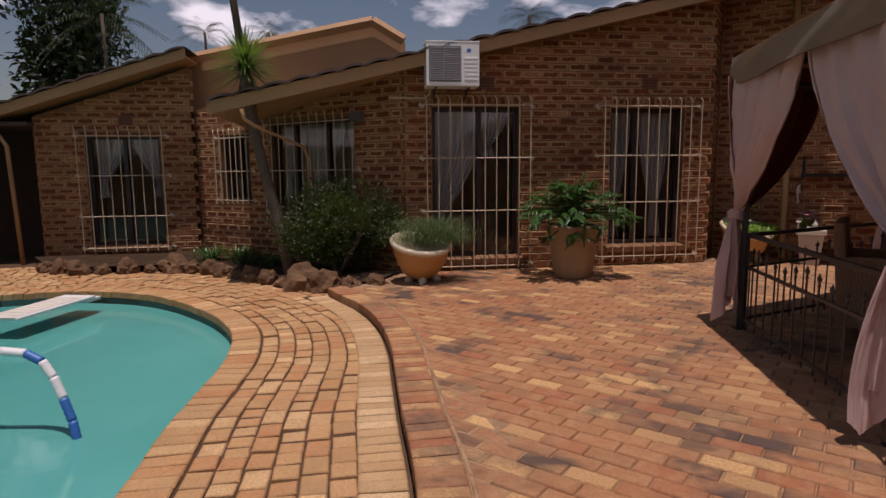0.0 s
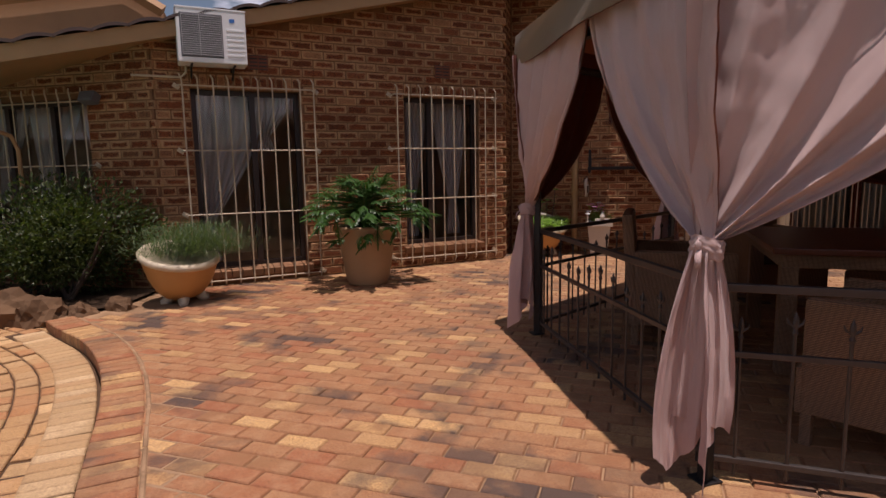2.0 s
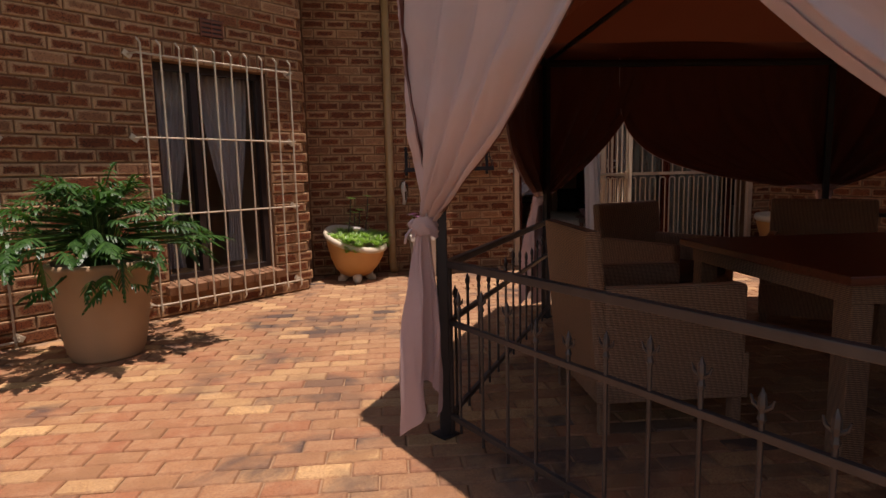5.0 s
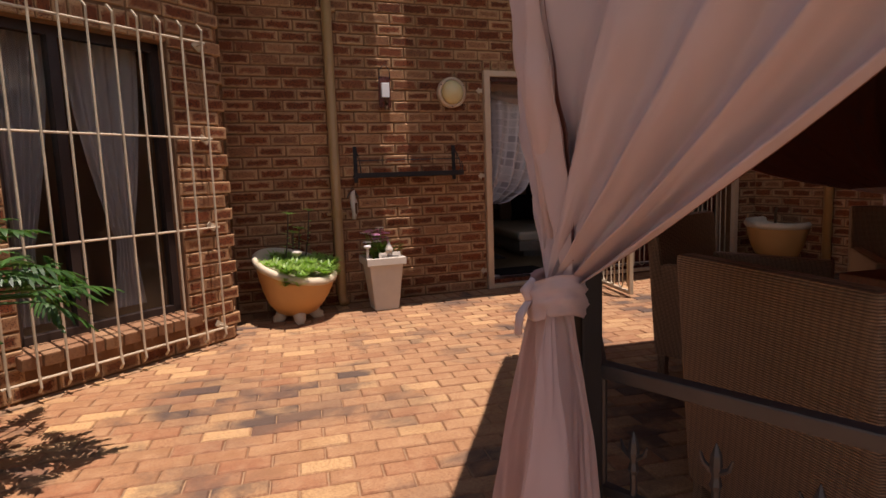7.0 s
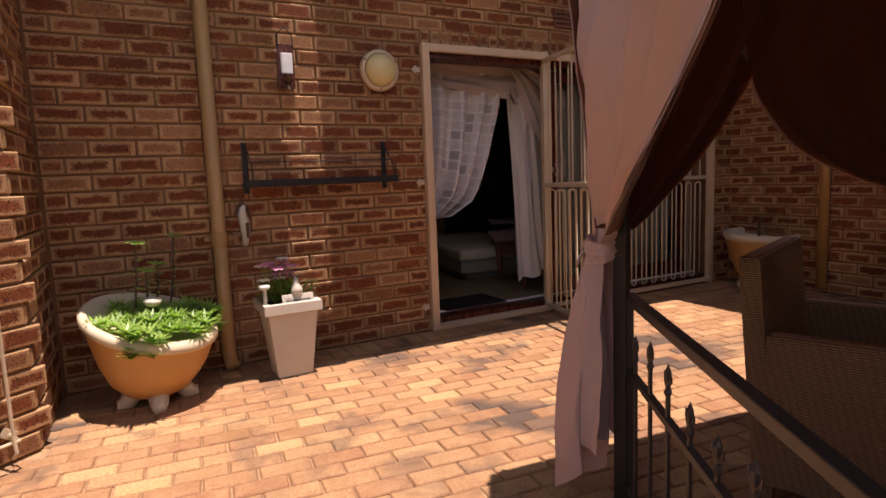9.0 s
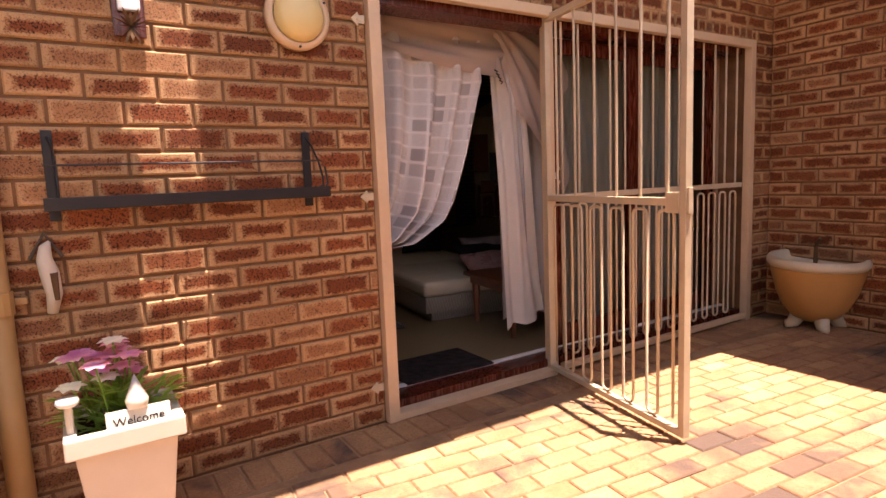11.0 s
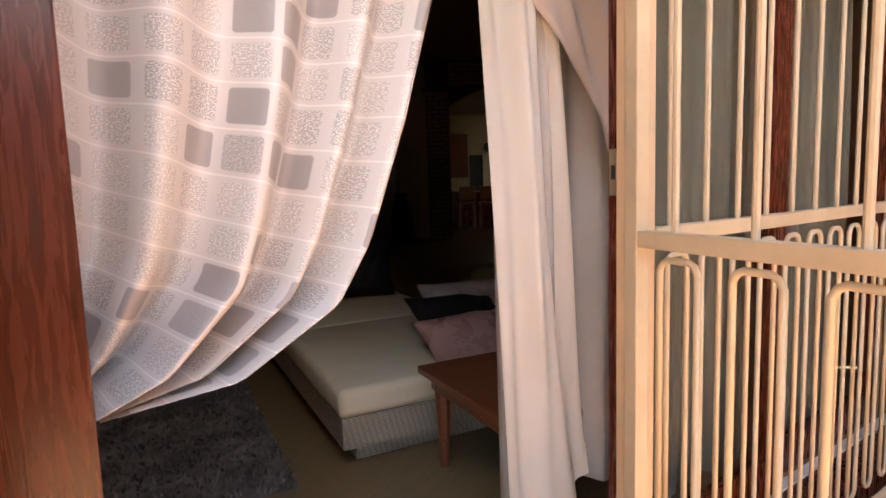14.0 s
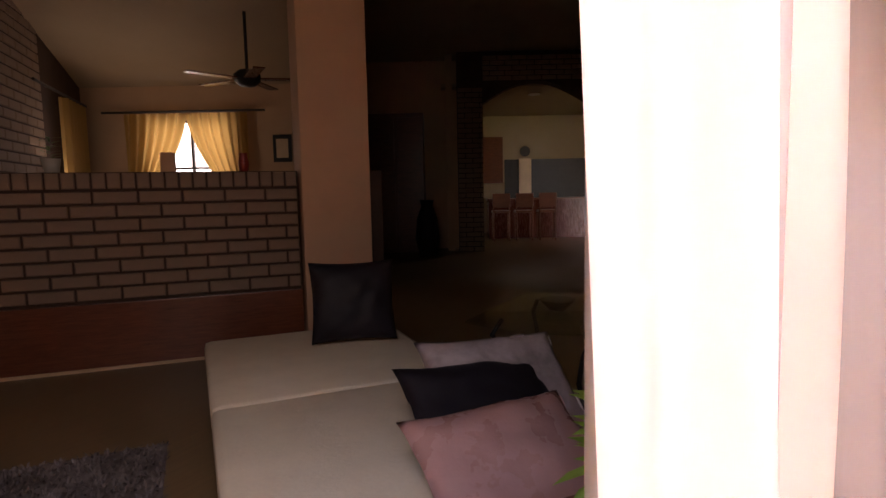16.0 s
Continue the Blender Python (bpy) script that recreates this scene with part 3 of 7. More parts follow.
# ---- roofs and eaves ----
def roof_edge(name, m, x0, x1, z_of, depth_out, depth_in, label, tiles=True):
    """A sloping barge board with its soffit and the tile ends above it."""
    bm = bmesh.new()
    za, zb = z_of(x0), z_of(x1)

    def slab_(y0, y1, lo, hi):
        c = [(x0, y0, za + lo), (x1, y0, zb + lo), (x1, y0, zb + hi), (x0, y0, za + hi), (x0, y1, za + lo), (x1, y1, zb + lo), (x1, y1, zb + hi), (x0, y1, za + hi)]
        v = [bm.verts.new(p) for p in c]
        for f in ((0, 1, 2, 3), (7, 6, 5, 4), (0, 4, 5, 1), (3, 2, 6, 7), (1, 5, 6, 2), (4, 0, 3, 7)):
            bm.faces.new([v[i] for i in f])

    slab_(-depth_out, -depth_out + 0.03, 0.0, 0.15)
    slab_(-depth_out + 0.03, depth_in, 0.03, 0.05)
    ob = part(name, bm, TAN)
    ob.matrix_world = m
    tagged(ob, label, "eave", kind="structure")
    if tiles:
        bm = bmesh.new()
        n = int((x1 - x0) / 0.30)
        for i in range(n):
            a = x0 + (x1 - x0) * i / n
            b = x0 + (x1 - x0) * (i + 1) / n
            pts = []
            for k in range(7):
                t = k / 6
                pts.append((a + (b - a) * t * 1.06, z_of(a + (b - a) * t) + 0.165 + 0.035 * math.sin(math.pi * t)))
            v0 = [bm.verts.new((x, -depth_out - 0.04, z)) for x, z in pts]
            v1 = [bm.verts.new((x, depth_in + 2.0, z + 0.02)) for x, z in pts]
            v2 = [bm.verts.new((x, -depth_out - 0.04, z - 0.03)) for x, z in pts]
            for k in range(6):
                bm.faces.new((v0[k], v0[k + 1], v1[k + 1], v1[k]))
                bm.faces.new((v2[k], v2[k + 1], v0[k + 1], v0[k]))
        t = part("roof_tiles", bm, TILE, smooth=False)
        t.matrix_world = m
        tagged(t, "dark brown concrete roof tiles along the verge", "roof", kind="structure")


roof_edge("barge_board", WB, -6.35, 0.25, lambda x: 3.42 + 0.235 * x, 0.29, 2.2, "tan painted barge board under dark roof tiles")
roof_edge("barge_board_wing", WA, -2.6, 2.6, lambda x: 2.13 + 0.325 * x, 0.40, 0.3, "tan painted barge board of the pool wing")

fas = part("fascia_door_wall", a_box(-0.3, 6.2, -0.89, -0.862, 3.68, 3.90), TAN)
fas.matrix_world = WC
tagged(fas, "tan painted fascia over the patio door", "eave", kind="structure")
car = wall_with_openings("wall_carport", WA @ pose(0, 1.6, 0), -3.2, 0.3, lambda x: 2.2, [], "carport back wall with its shade put into the colour", 0.2)
# the carport's deep shade is put into this wall's colour
car.data.materials[0] = JOINT_AND_SHADE
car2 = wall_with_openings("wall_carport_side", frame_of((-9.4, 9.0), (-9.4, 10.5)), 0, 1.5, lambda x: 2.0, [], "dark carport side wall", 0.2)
lid = part("carport_roof", a_box(-3.4, 0.25, -0.2, 1.8, 2.0, 2.06), TILE)
lid.matrix_world = WA
tagged(lid, "low dark carport roof", "roof", kind="structure")

# eave out of view, added to keep the side wall in shade
for z, y0, y1, nm in ((3.05, -0.95, 0.02, "eave_yard_end"),):
    e = part(nm, a_box(-0.2, 5.5, y0, y1, z, z + 0.07), TAN)
    e.matrix_world = WD
    tagged(e, "unseen tan boarded eave added to shade the side wall", "eave", kind="structure")


# ---- windows, grilles and fittings on the outer walls ----
def net_fn(x0, x1, ztop, zbot, tie, y, amp=0.02, k=34.0):
    """A net curtain drawn aside: full width at the rail, gathered at a tie."""
    def fn(u, v):
        e = v ** 1.5
        if v < 0.75:
            w = v / 0.75
            x = (x0 + (x1 - x0) * u) * (1 - w ** 1.6) + (tie + (u - 0.5) * 0.10) * w ** 1.6
        else:
            w = (v - 0.75) / 0.25
            x = tie + (u - 0.5) * (0.10 + 0.10 * w)
        return (x, y + amp * math.sin(k * u + 2 * v) * (1 - 0.4 * e), ztop + (zbot - ztop) * v)
    return fn


def window(name, m, o, mullions, curtains, sill=True, label="dark framed window behind security bars"):
    """Frame, mullions, glass, brick sill and net curtains in an opening (x0, x1, z0, z1)."""
    x0, x1, z0, z1 = o
    w = thing(name, label, "window", m, kind="structure")
    y = 0.10
    part("head", a_box(x0, x1, y, y + 0.06, z1 - 0.055, z1), FRAME, w)
    part("bottom_rail", a_box(x0, x1, y, y + 0.06, z0, z0 + 0.06), FRAME, w)
    part("jamb", a_box(x0, x0 + 0.05, y, y + 0.06, z0, z1), FRAME, w)
    part("jamb", a_box(x1 - 0.05, x1, y, y + 0.06, z0, z1), FRAME, w)
    for t in mullions:
        x = x0 + (x1 - x0) * t
        part("mullion", a_box(x - 0.028, x + 0.028, y - 0.005, y + 0.065, z0 + 0.06, z1 - 0.055), FRAME, w)
    edges = [x0 + 0.05] + [x0 + (x1 - x0) * t for t in mullions] + [x1 - 0.05]
    for a, b in zip(edges, edges[1:]):
        p = part("pane", a_box(a, b, y + 0.028, y + 0.034, z0 + 0.06, z1 - 0.055), GLASS, w)
        p.visible_shadow = False
    for c in curtains:
        part("net_curtain", sheet(net_fn(*c), 48, 30), NET, w, "sheer net curtain tied aside", smooth=True)
    if sill:
        n = max(2, round((x1 - x0 + 0.1) / 0.11))
        for i in range(n):
            a = x0 - 0.05 + (x1 - x0 + 0.1) * i / n
            b = x0 - 0.05 + (x1 - x0 + 0.1) * (i + 1) / n
            part("sill_brick", box(bmesh.new(), a + 0.005, b - 0.005, -0.075, 0.12, -0.075, 0.0, 0.008, m=pose(0, 0, z0, 8, 0, 0)), SILL, w)
    return w


SILL = paver_material("sill_brick_clay", (0.36, 0.17, 0.08), (0.42, 0.22, 0.11), (0.50, 0.30, 0.15), 0.15)


def grille(m, x0, x1, z0, z1, bars, rails, stand=0.13, first=None, label="cream welded security bars standing off the window"):
    """Box burglar bars: uprights bent back to the wall at the top, cross rails, side stays."""
    g = thing("window_grille", label, "security bars", m @ pose(x0, 0, z0), "window security bars")
    w, h = x1 - x0, z1 - z0
    for i in range(bars):
        x = w * i / (bars - 1)
        part("upright", a_tube([(x, -stand + 0.02, 0.0), (x, -stand - 0.01, 0.03), (x, -stand, 0.1), (x, -stand, h - 0.09), (x - 0.004, -stand - 0.012, h - 0.02), (x - 0.022, -stand + 0.01, h + 0.02)], 0.0075, 6), CREAM_BAR, g)
    for z in rails:
        part("rail", a_tube([(-0.05, -0.004, z - z0), (-0.03, -stand + 0.012, z - z0), (w + 0.03, -stand + 0.012, z - z0), (w + 0.05, -0.004, z - z0)], 0.008, 6), CREAM_BAR, g)
        for s in (-0.05, w + 0.05):
            p = part("wall_lug", a_box(-0.035, 0.035, -0.012, 0.0, -0.022, 0.022, 0.004, m=pose(s, 0, z - z0, 0, 35, 0)), CREAM_BAR, g)
    return g


window("window_1", WB, WIN1, (0.55,), [(-3.69, -2.95, 2.05, 0.22, -3.62, 0.25), (-3.08, -2.68, 2.05, 1.45, -2.98, 0.26)], label="tall dark window with looped net curtain behind bars")
window("window_2", WB, WIN2, (0.36,), [(-1.30, -0.98, 2.05, 0.35, -1.22, 0.25), (-0.9, -0.42, 2.05, 0.35, -0.62, 0.25)], label="dark window with straight net curtains behind bars")
grille(WB, -3.82, -2.50, 0.02, 2.17, 10, (2.08, 1.43, 0.77, 0.06))
grille(WB, -1.52, -0.19, 0.06, 2.17, 10, (2.08, 1.45, 0.845, 0.13))
window("window_3", WR, R_WIN1, (0.5,), [], False, "small dark window in the shaded recess")
window("window_4", WR, R_WIN2, (0.27, 0.66), [(1.8, 2.3, 1.97, 0.9, 1.86, 0.25), (2.3, 3.0, 1.97, 0.8, 2.42, 0.25), (3.0, 3.3, 1.97, 0.8, 3.24, 0.26)], False, "wide dark window with tied net curtains in the recess")
grille(WR, 0.62, 1.34, 0.80, 1.92, 7, (1.80, 1.3, 0.86), 0.08, label="cream security bars over the small recess window")
grille(WR, 1.72, 3.36, 0.55, 2.06, 12, (1.95, 1.3, 0.7), 0.08, label="cream security bars over the wide recess window")
window("window_5", WA, A_WIN, (0.5,), [(1.0, 1.45, 1.84, 0.9, 1.08, 0.25), (1.55, 1.98, 1.84, 0.9, 1.92, 0.25)], label="dark window of the pool wing with parted net curtains")
grille(WA, 0.86, 2.10, 0.05, 1.98, 9, (1.86, 1.25, 0.62, 0.12), 0.12, label="cream security bars over the pool wing window")


def room(name, m, x0, x1, y0, y1, z0, z1, label):
    """A plain closed room behind a wall: floor, ceiling and three walls."""
    bm = bmesh.new()
    c = [(x0, y0, z0), (x1, y0, z0), (x1, y1, z0), (x0, y1, z0), (x0, y0, z1), (x1, y0, z1), (x1, y1, z1), (x0, y1, z1)]
    v = [bm.verts.new(p) for p in c]
    for f in ((0, 1, 2, 3), (7, 6, 5, 4), (1, 5, 6, 2), (2, 6, 7, 3), (3, 7, 4, 0)):
        bm.faces.new([v[i] for i in f])
    ob = part(name, bm, PLASTER)
    ob.matrix_world = m
    return tagged(ob, label, "wall", kind="structure")


room("wall_bedroom", WB, -3.9, -0.1, WALL_T, 2.4, 0.02, 2.6, "plain plastered bedroom behind the barred windows")
room("wall_study", WR, 0.1, 3.6, WALL_T, 1.5, 0.02, 2.3, "plain plastered room behind the recess windows")
room("wall_wing_room", WA, 0.3, 2.45, WALL_T, 2.2, 0.02, 2.25, "plain plastered room of the pool wing")


def air_brick(m, x, z):
    v = thing("air_vent", "dark louvred air brick set in the wall", "vent", m @ pose(x, 0, z), "air bricks")
    part("backing", a_box(-0.10, 0.10, -0.004, 0.01, -0.075, 0.075), FRAME, v)
    for i in range(4):
        z_ = -0.056 + 0.037 * i
        part("slat", a_box(-0.10, 0.10, -0.016, -0.004, z_ - 0.011, z_ + 0.011, 0.002), VENT, v)
    for s in (-0.096, 0.0, 0.096):
        part("rib", a_box(s - 0.006, s + 0.006, -0.017, -0.004, -0.075, 0.075), VENT, v)


air_brick(WB, -0.87, 2.38)
air_brick(WB, -3.05, 2.36)
air_brick(WA, 1.56, 2.10)
air_brick(WC, 3.72, 2.42)


def air_conditioner():
    a = thing("air_conditioner", "white outdoor air conditioner unit on wall brackets", "air conditioner", WB @ pose(-3.52, -0.06, 2.27))
    w, h, d = 0.32, 0.515, 0.27
    part("casing", a_box(-w, w, -d, 0, 0.0, h, 0.014), WHITE, a)
    part("grille_plate", a_box(-w + 0.03, 0.10, -d - 0.006, -d + 0.01, 0.05, h - 0.05, 0.01), GREYPLASTIC, a, "dark grey fan guard")
    guard = plain("guard_grey", (0.24, 0.24, 0.24), 0.5)
    for k in range(19):
        z = 0.075 + 0.0203 * k
        part("guard_slat", a_tube([(-w + 0.045, -d - 0.009, z), (0.085, -d - 0.009, z)], 0.0032, 4), guard, a)
    for x in (-w + 0.045, -0.115, 0.085):
        part("guard_stay", a_tube([(x, -d - 0.011, 0.065), (x, -d - 0.011, h - 0.065)], 0.004, 4), guard, a)
    part("top_lip", a_box(-w - 0.004, w + 0.004, -d - 0.004, 0.0, h - 0.012, h + 0.006, 0.004), WHITE, a)
    for i in range(6):
        z = 0.07 + 0.048 * i
        part("louvre", a_box(0.135, w - 0.025, -d - 0.007, -d + 0.004, z, z + 0.026, 0.005), WHITE, a)
    part("badge", a_box(0.165, 0.215, -d - 0.003, -d + 0.004, h - 0.118, h - 0.082), BLUE, a, "small blue maker's badge")
    for s in (-0.2, 0.2):
        br = bmesh.new()
        tube(br, [(s, 0.1, -0.13), (s, 0.09, -0.02), (s, -d + 0.02, -0.012)], 0.011, 6)
        tube(br, [(s, 0.09, -0.12), (s, -0.12, -0.018)], 0.009, 6)
        part("bracket", br, IRON, a)
    part("drain_pipe", a_tube([(-0.75, 0.05, -0.10), (-0.3, 0.05, -0.10), (-0.25, 0.0, -0.06), (-0.25, -0.05, 0.0)], 0.012, 6), CREAM_BAR, a, "pale conduit run along the wall")


air_conditioner()


def flood_light():
    f = thing("flood_light", "small grey wall flood light under the eave", "wall lamp", WR @ pose(3.47, 0, 1.93))
    part("housing", a_box(-0.09, 0.09, -0.16, -0.06, -0.06, 0.05, 0.012, m=pose(0, 0, 0, -25, 0, 0)), GREYPLASTIC, f)
    part("lens", a_box(-0.075, 0.075, -0.166, -0.158, -0.045, 0.04, m=pose(0, 0, 0, -25, 0, 0)), GREYPLASTIC, f, "dull glass lens")
    part("arm", a_tube([(0, 0, 0.02), (0, -0.08, 0.0)], 0.012, 6), IRON, f)


flood_light()

# gutters and down pipes
pipe = thing("down_pipe", "mustard painted rain pipe clipped to the brick wall", "pipe", WC @ pose(0.90, -0.055, 0))
part("shaft", a_tube([(0, 0, 4.5), (0, 0, 0.12), (0.005, -0.02, 0.06), (0.01, -0.07, 0.03)], 0.043, 14), PIPE, pipe, smooth=True)
part("collar", a_tube([(0, 0, 0.88), (0, 0, 0.80)], 0.05, 14), PIPE, pipe)
part("clip", a_box(-0.085, 0.085, 0.02, 0.05, 0.825, 0.85, 0.003), PIPE, pipe)
part("clip", a_box(-0.085, 0.085, 0.02, 0.05, 2.60, 2.625, 0.003), PIPE, pipe)
p2 = thing("down_pipe", "mustard rain pipe beyond the gazebo on the brick wall", "pipe", WD @ pose(0.97, -0.055, 0))
part("shaft", a_tube([(0, 0, 4.5), (0, 0, 0.05)], 0.043, 12), PIPE, p2, smooth=True)
p3 = thing("gutter_outlet", "cream gutter outlet pipe bent back under the eave", "pipe", WB @ pose(-5.95, -0.42, 0))
part("bend", a_tube([(0.0, 0.0, 1.98), (0.02, 0.02, 1.88), (0.12, 0.1, 1.80), (0.45, 0.45, 1.66), (0.62, 0.6, 1.58), (0.66, 0.64, 1.45), (0.66, 0.64, -0.1)], 0.020, 10), TAN, p3, smooth=True)
p4 = thing("gutter_outlet", "grey gutter pipe beside the dark carport opening", "pipe", WA @ pose(-0.35, -0.35, 0))
part("bend", a_tube([(-0.4, 0.0, 2.05), (-0.1, 0.05, 1.98), (0.22, 0.12, 1.86), (0.3, 0.15, 1.7), (0.36, 0.15, -0.1)], 0.032, 10), TAN, p4, smooth=True)
# the eave over the door wall, open at one spot beside the down pipe
GAP = 0.50
for pts in ([(-0.2, -0.86), (6.2, -0.86), (6.2, -GAP), (-0.2, -GAP)], [(-0.2, -GAP), (1.34 + 0.67 * GAP, -GAP), (1.34, 0.0), (-0.2, 0.0)], [(1.62 + 0.67 * GAP, -GAP), (6.2, -GAP), (6.2, 0.0), (1.62, 0.0)]):
    e = part("eave_soffit", prism(bmesh.new(), pts, 3.72, 3.78), TAN)
    e.matrix_world = WC
    tagged(e, "tan boarded eave with a slanting gap", "eave", kind="structure")
# unseen batten, added so its shadow breaks the sun strip on the wall
lat = part("eave_batten", a_box(1.4, 2.1, -0.40, -0.365, 3.78, 3.80), TAN)
lat.matrix_world = WC
tagged(lat, "slim unseen batten added to break the sun strip", "eave", kind="structure")
# upper gable behind the eaves, and the house mass that closes the plan
gab = bmesh.new()
for pts in ([(-4.6, 2.46), (-1.1, 3.12), (-0.6, 2.82), (-0.6, 1.3), (-4.6, 1.3)],):
    lo_ = [gab.verts.new((x, 9.9, z + 0.58)) for x, z in pts]
    hi_ = [gab.verts.new((x, 10.1, z + 0.58)) for x, z in pts]
    gab.faces.new(lo_[::-1])
    gab.faces.new(hi_)
    for i in range(len(pts)):
        gab.faces.new((lo_[i], lo_[(i + 1) % len(pts)], hi_[(i + 1) % len(pts)], hi_[i]))
tagged(part("wall_upper_gable", gab, plain("ochre_plaster", (0.36, 0.20, 0.10), 0.9, var=0.12, scale=8)), "ochre plastered upper gable behind the eaves", "wall", kind="structure")
vg = thing("upper_verge", "tan barge board of the upper gable", "eave", pose(0, 9.78, 0), kind="structure")
part("board", a_tube([(-4.62, 0, 3.02), (-1.1, 0, 3.68)], 0.085, 4), TAN, vg)
part("board", a_tube([(-1.1, 0, 3.68), (-0.6, 0, 3.38)], 0.085, 4), TAN, vg)


# ---- planting helpers ----
def blade(bm, p, d, length, width, droop, n=4, fold=0.25):
    """One strap leaf from p along d, bending down."""
    d = Vector(d).normalized()
    side = d.cross(UP)
    side = side.normalized() if side.length > 1e-3 else Vector((1, 0, 0))
    prev = None
    for i in range(n + 1):
        t = i / n
        q = Vector(p) + d * length * t - UP * droop * length * t * t
        w = width * (0.55 + 0.9 * t) * (1 - t) ** 0.6 + 0.0006
        a, b = bm.verts.new(q + side * w / 2), bm.verts.new(q - side * w / 2)
        if prev:
            bm.faces.new((prev[0], a, b, prev[1]))
        prev = (a, b)


def oval_leaf(bm, p, d, up, length, width):
    """One small folded leaf of two quads."""
    d, up = Vector(d).normalized(), Vector(up)
    s = d.cross(up)
    s = s.normalized() * width / 2 if s.length > 1e-3 else Vector((width / 2, 0, 0))
    n = s.cross(d).normalized() * width * 0.18
    p = Vector(p)
    a, m1, m2, b = bm.verts.new(p), bm.verts.new(p + d * length * 0.45 + s + n), bm.verts.new(p + d * length * 0.45 - s + n), bm.verts.new(p + d * length)
    mid = bm.verts.new(p + d * length * 0.45)
    bm.faces.new((a, m1, mid))
    bm.faces.new((m1, b, mid))
    bm.faces.new((a, mid, m2))
    bm.faces.new((mid, b, m2))


def leaf_cloud(seed, n, centre, radii, size, lumps=7, floor=None, up_bias=0.4):
    """Many small leaves on a lumpy shell with gaps."""
    r = random.Random(seed)
    bm = bmesh.new()
    heads = [(Vector((r.gauss(0, 1), r.gauss(0, 1), r.gauss(0, 0.8))).normalized() * r.uniform(0.35, 0.75), r.uniform(0.32, 0.55)) for _ in range(lumps)]
    for _ in range(n):
        h, hr = r.choice(heads)
        q = h + Vector((r.gauss(0, 1), r.gauss(0, 1), r.gauss(0, 1))).normalized() * hr * r.uniform(0.55, 1.12)
        p = Vector((centre[0] + q.x * radii[0], centre[1] + q.y * radii[1], centre[2] + q.z * radii[2]))
        if floor is not None and p.z < floor:
            continue
        d = Vector((q.x + r.gauss(0, 0.6), q.y + r.gauss(0, 0.6), q.z + r.gauss(0, 0.6) + up_bias))
        oval_leaf(bm, p, d, (r.gauss(0, 1), r.gauss(0, 1), 1.0), size * r.uniform(0.7, 1.35), size * r.uniform(0.4, 0.6))
    return bm


def split_leaf(bm, r, base, d, size):
    """A deeply cut philodendron blade: fingers either side of an arching midrib."""
    d = Vector(d).normalized()
    side = d.cross(UP).normalized()
    n = side.cross(d)
    for i in range(9):
        t = (i + 0.6) / 9
        c = base + d * size * t - UP * size * 0.42 * t * t
        ln = size * (0.46 - 0.30 * abs(t - 0.32) - 0.20 * t) * (1.0 if i % 2 else 0.82)
        for s in (-1, 1):
            q = (side * s * (0.95 - 0.45 * t) + d * (0.35 + 0.9 * t) - UP * 0.35 + n * 0.15).normalized()
            blade(bm, c, q + Vector((r.gauss(0, 0.08), r.gauss(0, 0.08), r.gauss(0, 0.08))), ln * r.uniform(0.85, 1.15), size * 0.11, 0.5, 4)
    blade(bm, base, d, size * 1.05, size * 0.13, 0.42, 4)


def bowl_pot(name, at, radius, height, label, squash=1.0, lift=0.0):
    """A footed oval bowl with a thick rolled lip, like an old tub, with soil inside."""
    b = thing(name, label, "planter", at)
    R, H = radius, height

    def hip(bm):
        """Raise the rim towards the back, as in an old hip bath."""
        for v in bm.verts:
            t = max(0.0, min(1.0, (v.co.z - 0.3 * H) / (0.6 * H)))
            v.co.z += lift * t * v.co.y / R

    out = [(0.0, 0.10 * H), (0.30 * R, 0.10 * H), (0.48 * R, 0.16 * H), (0.66 * R, 0.30 * H), (0.80 * R, 0.50 * H), (0.90 * R, 0.74 * H), (0.94 * R, 0.86 * H), (0.96 * R, 0.90 * H)]
    body = lathe(out + [(0.86 * R, 0.90 * H), (0.84 * R, 0.80 * H)], 40)
    bmesh.ops.scale(body, vec=(1.0, squash, 1.0), verts=body.verts)
    hip(body)
    part("bowl", body, TERRA, b, smooth=True)
    lip = lathe([(0.85 * R, 0.86 * H), (0.95 * R, 0.86 * H), (1.0 * R, 0.90 * H), (1.0 * R, 0.96 * H), (0.95 * R, 1.0 * H), (0.88 * R, 0.99 * H), (0.84 * R, 0.90 * H)], 40)
    bmesh.ops.scale(lip, vec=(1.0, squash, 1.0), verts=lip.verts)
    hip(lip)
    part("lip", lip, RIM, b, "pale rolled lip", smooth=True)
    soil = lathe([(0.0, 0.80 * H), (0.5 * R, 0.82 * H), (0.855 * R, 0.79 * H)], 32)
    bmesh.ops.scale(soil, vec=(1.0, squash, 1.0), verts=soil.verts)
    hip(soil)
    part("soil", soil, SOIL, b)
    for k in range(4):
        a = math.pi / 4 + k * math.pi / 2
        f = bmesh.new()
        tube(f, [(0.36 * R * math.cos(a), 0.36 * R * squash * math.sin(a), 0.16 * H), (0.46 * R * math.cos(a), 0.46 * R * squash * math.sin(a), 0.05 * H), (0.55 * R * math.cos(a), 0.55 * R * squash * math.sin(a), 0.022)], [0.055, 0.045, 0.035], 10)
        tube(f, [(0.50 * R * math.cos(a), 0.50 * R * squash * math.sin(a), 0.02), (0.60 * R * math.cos(a), 0.60 * R * squash * math.sin(a), 0.02)], 0.032, 8)
        part("foot", f, RIM, b, smooth=True)
    return b


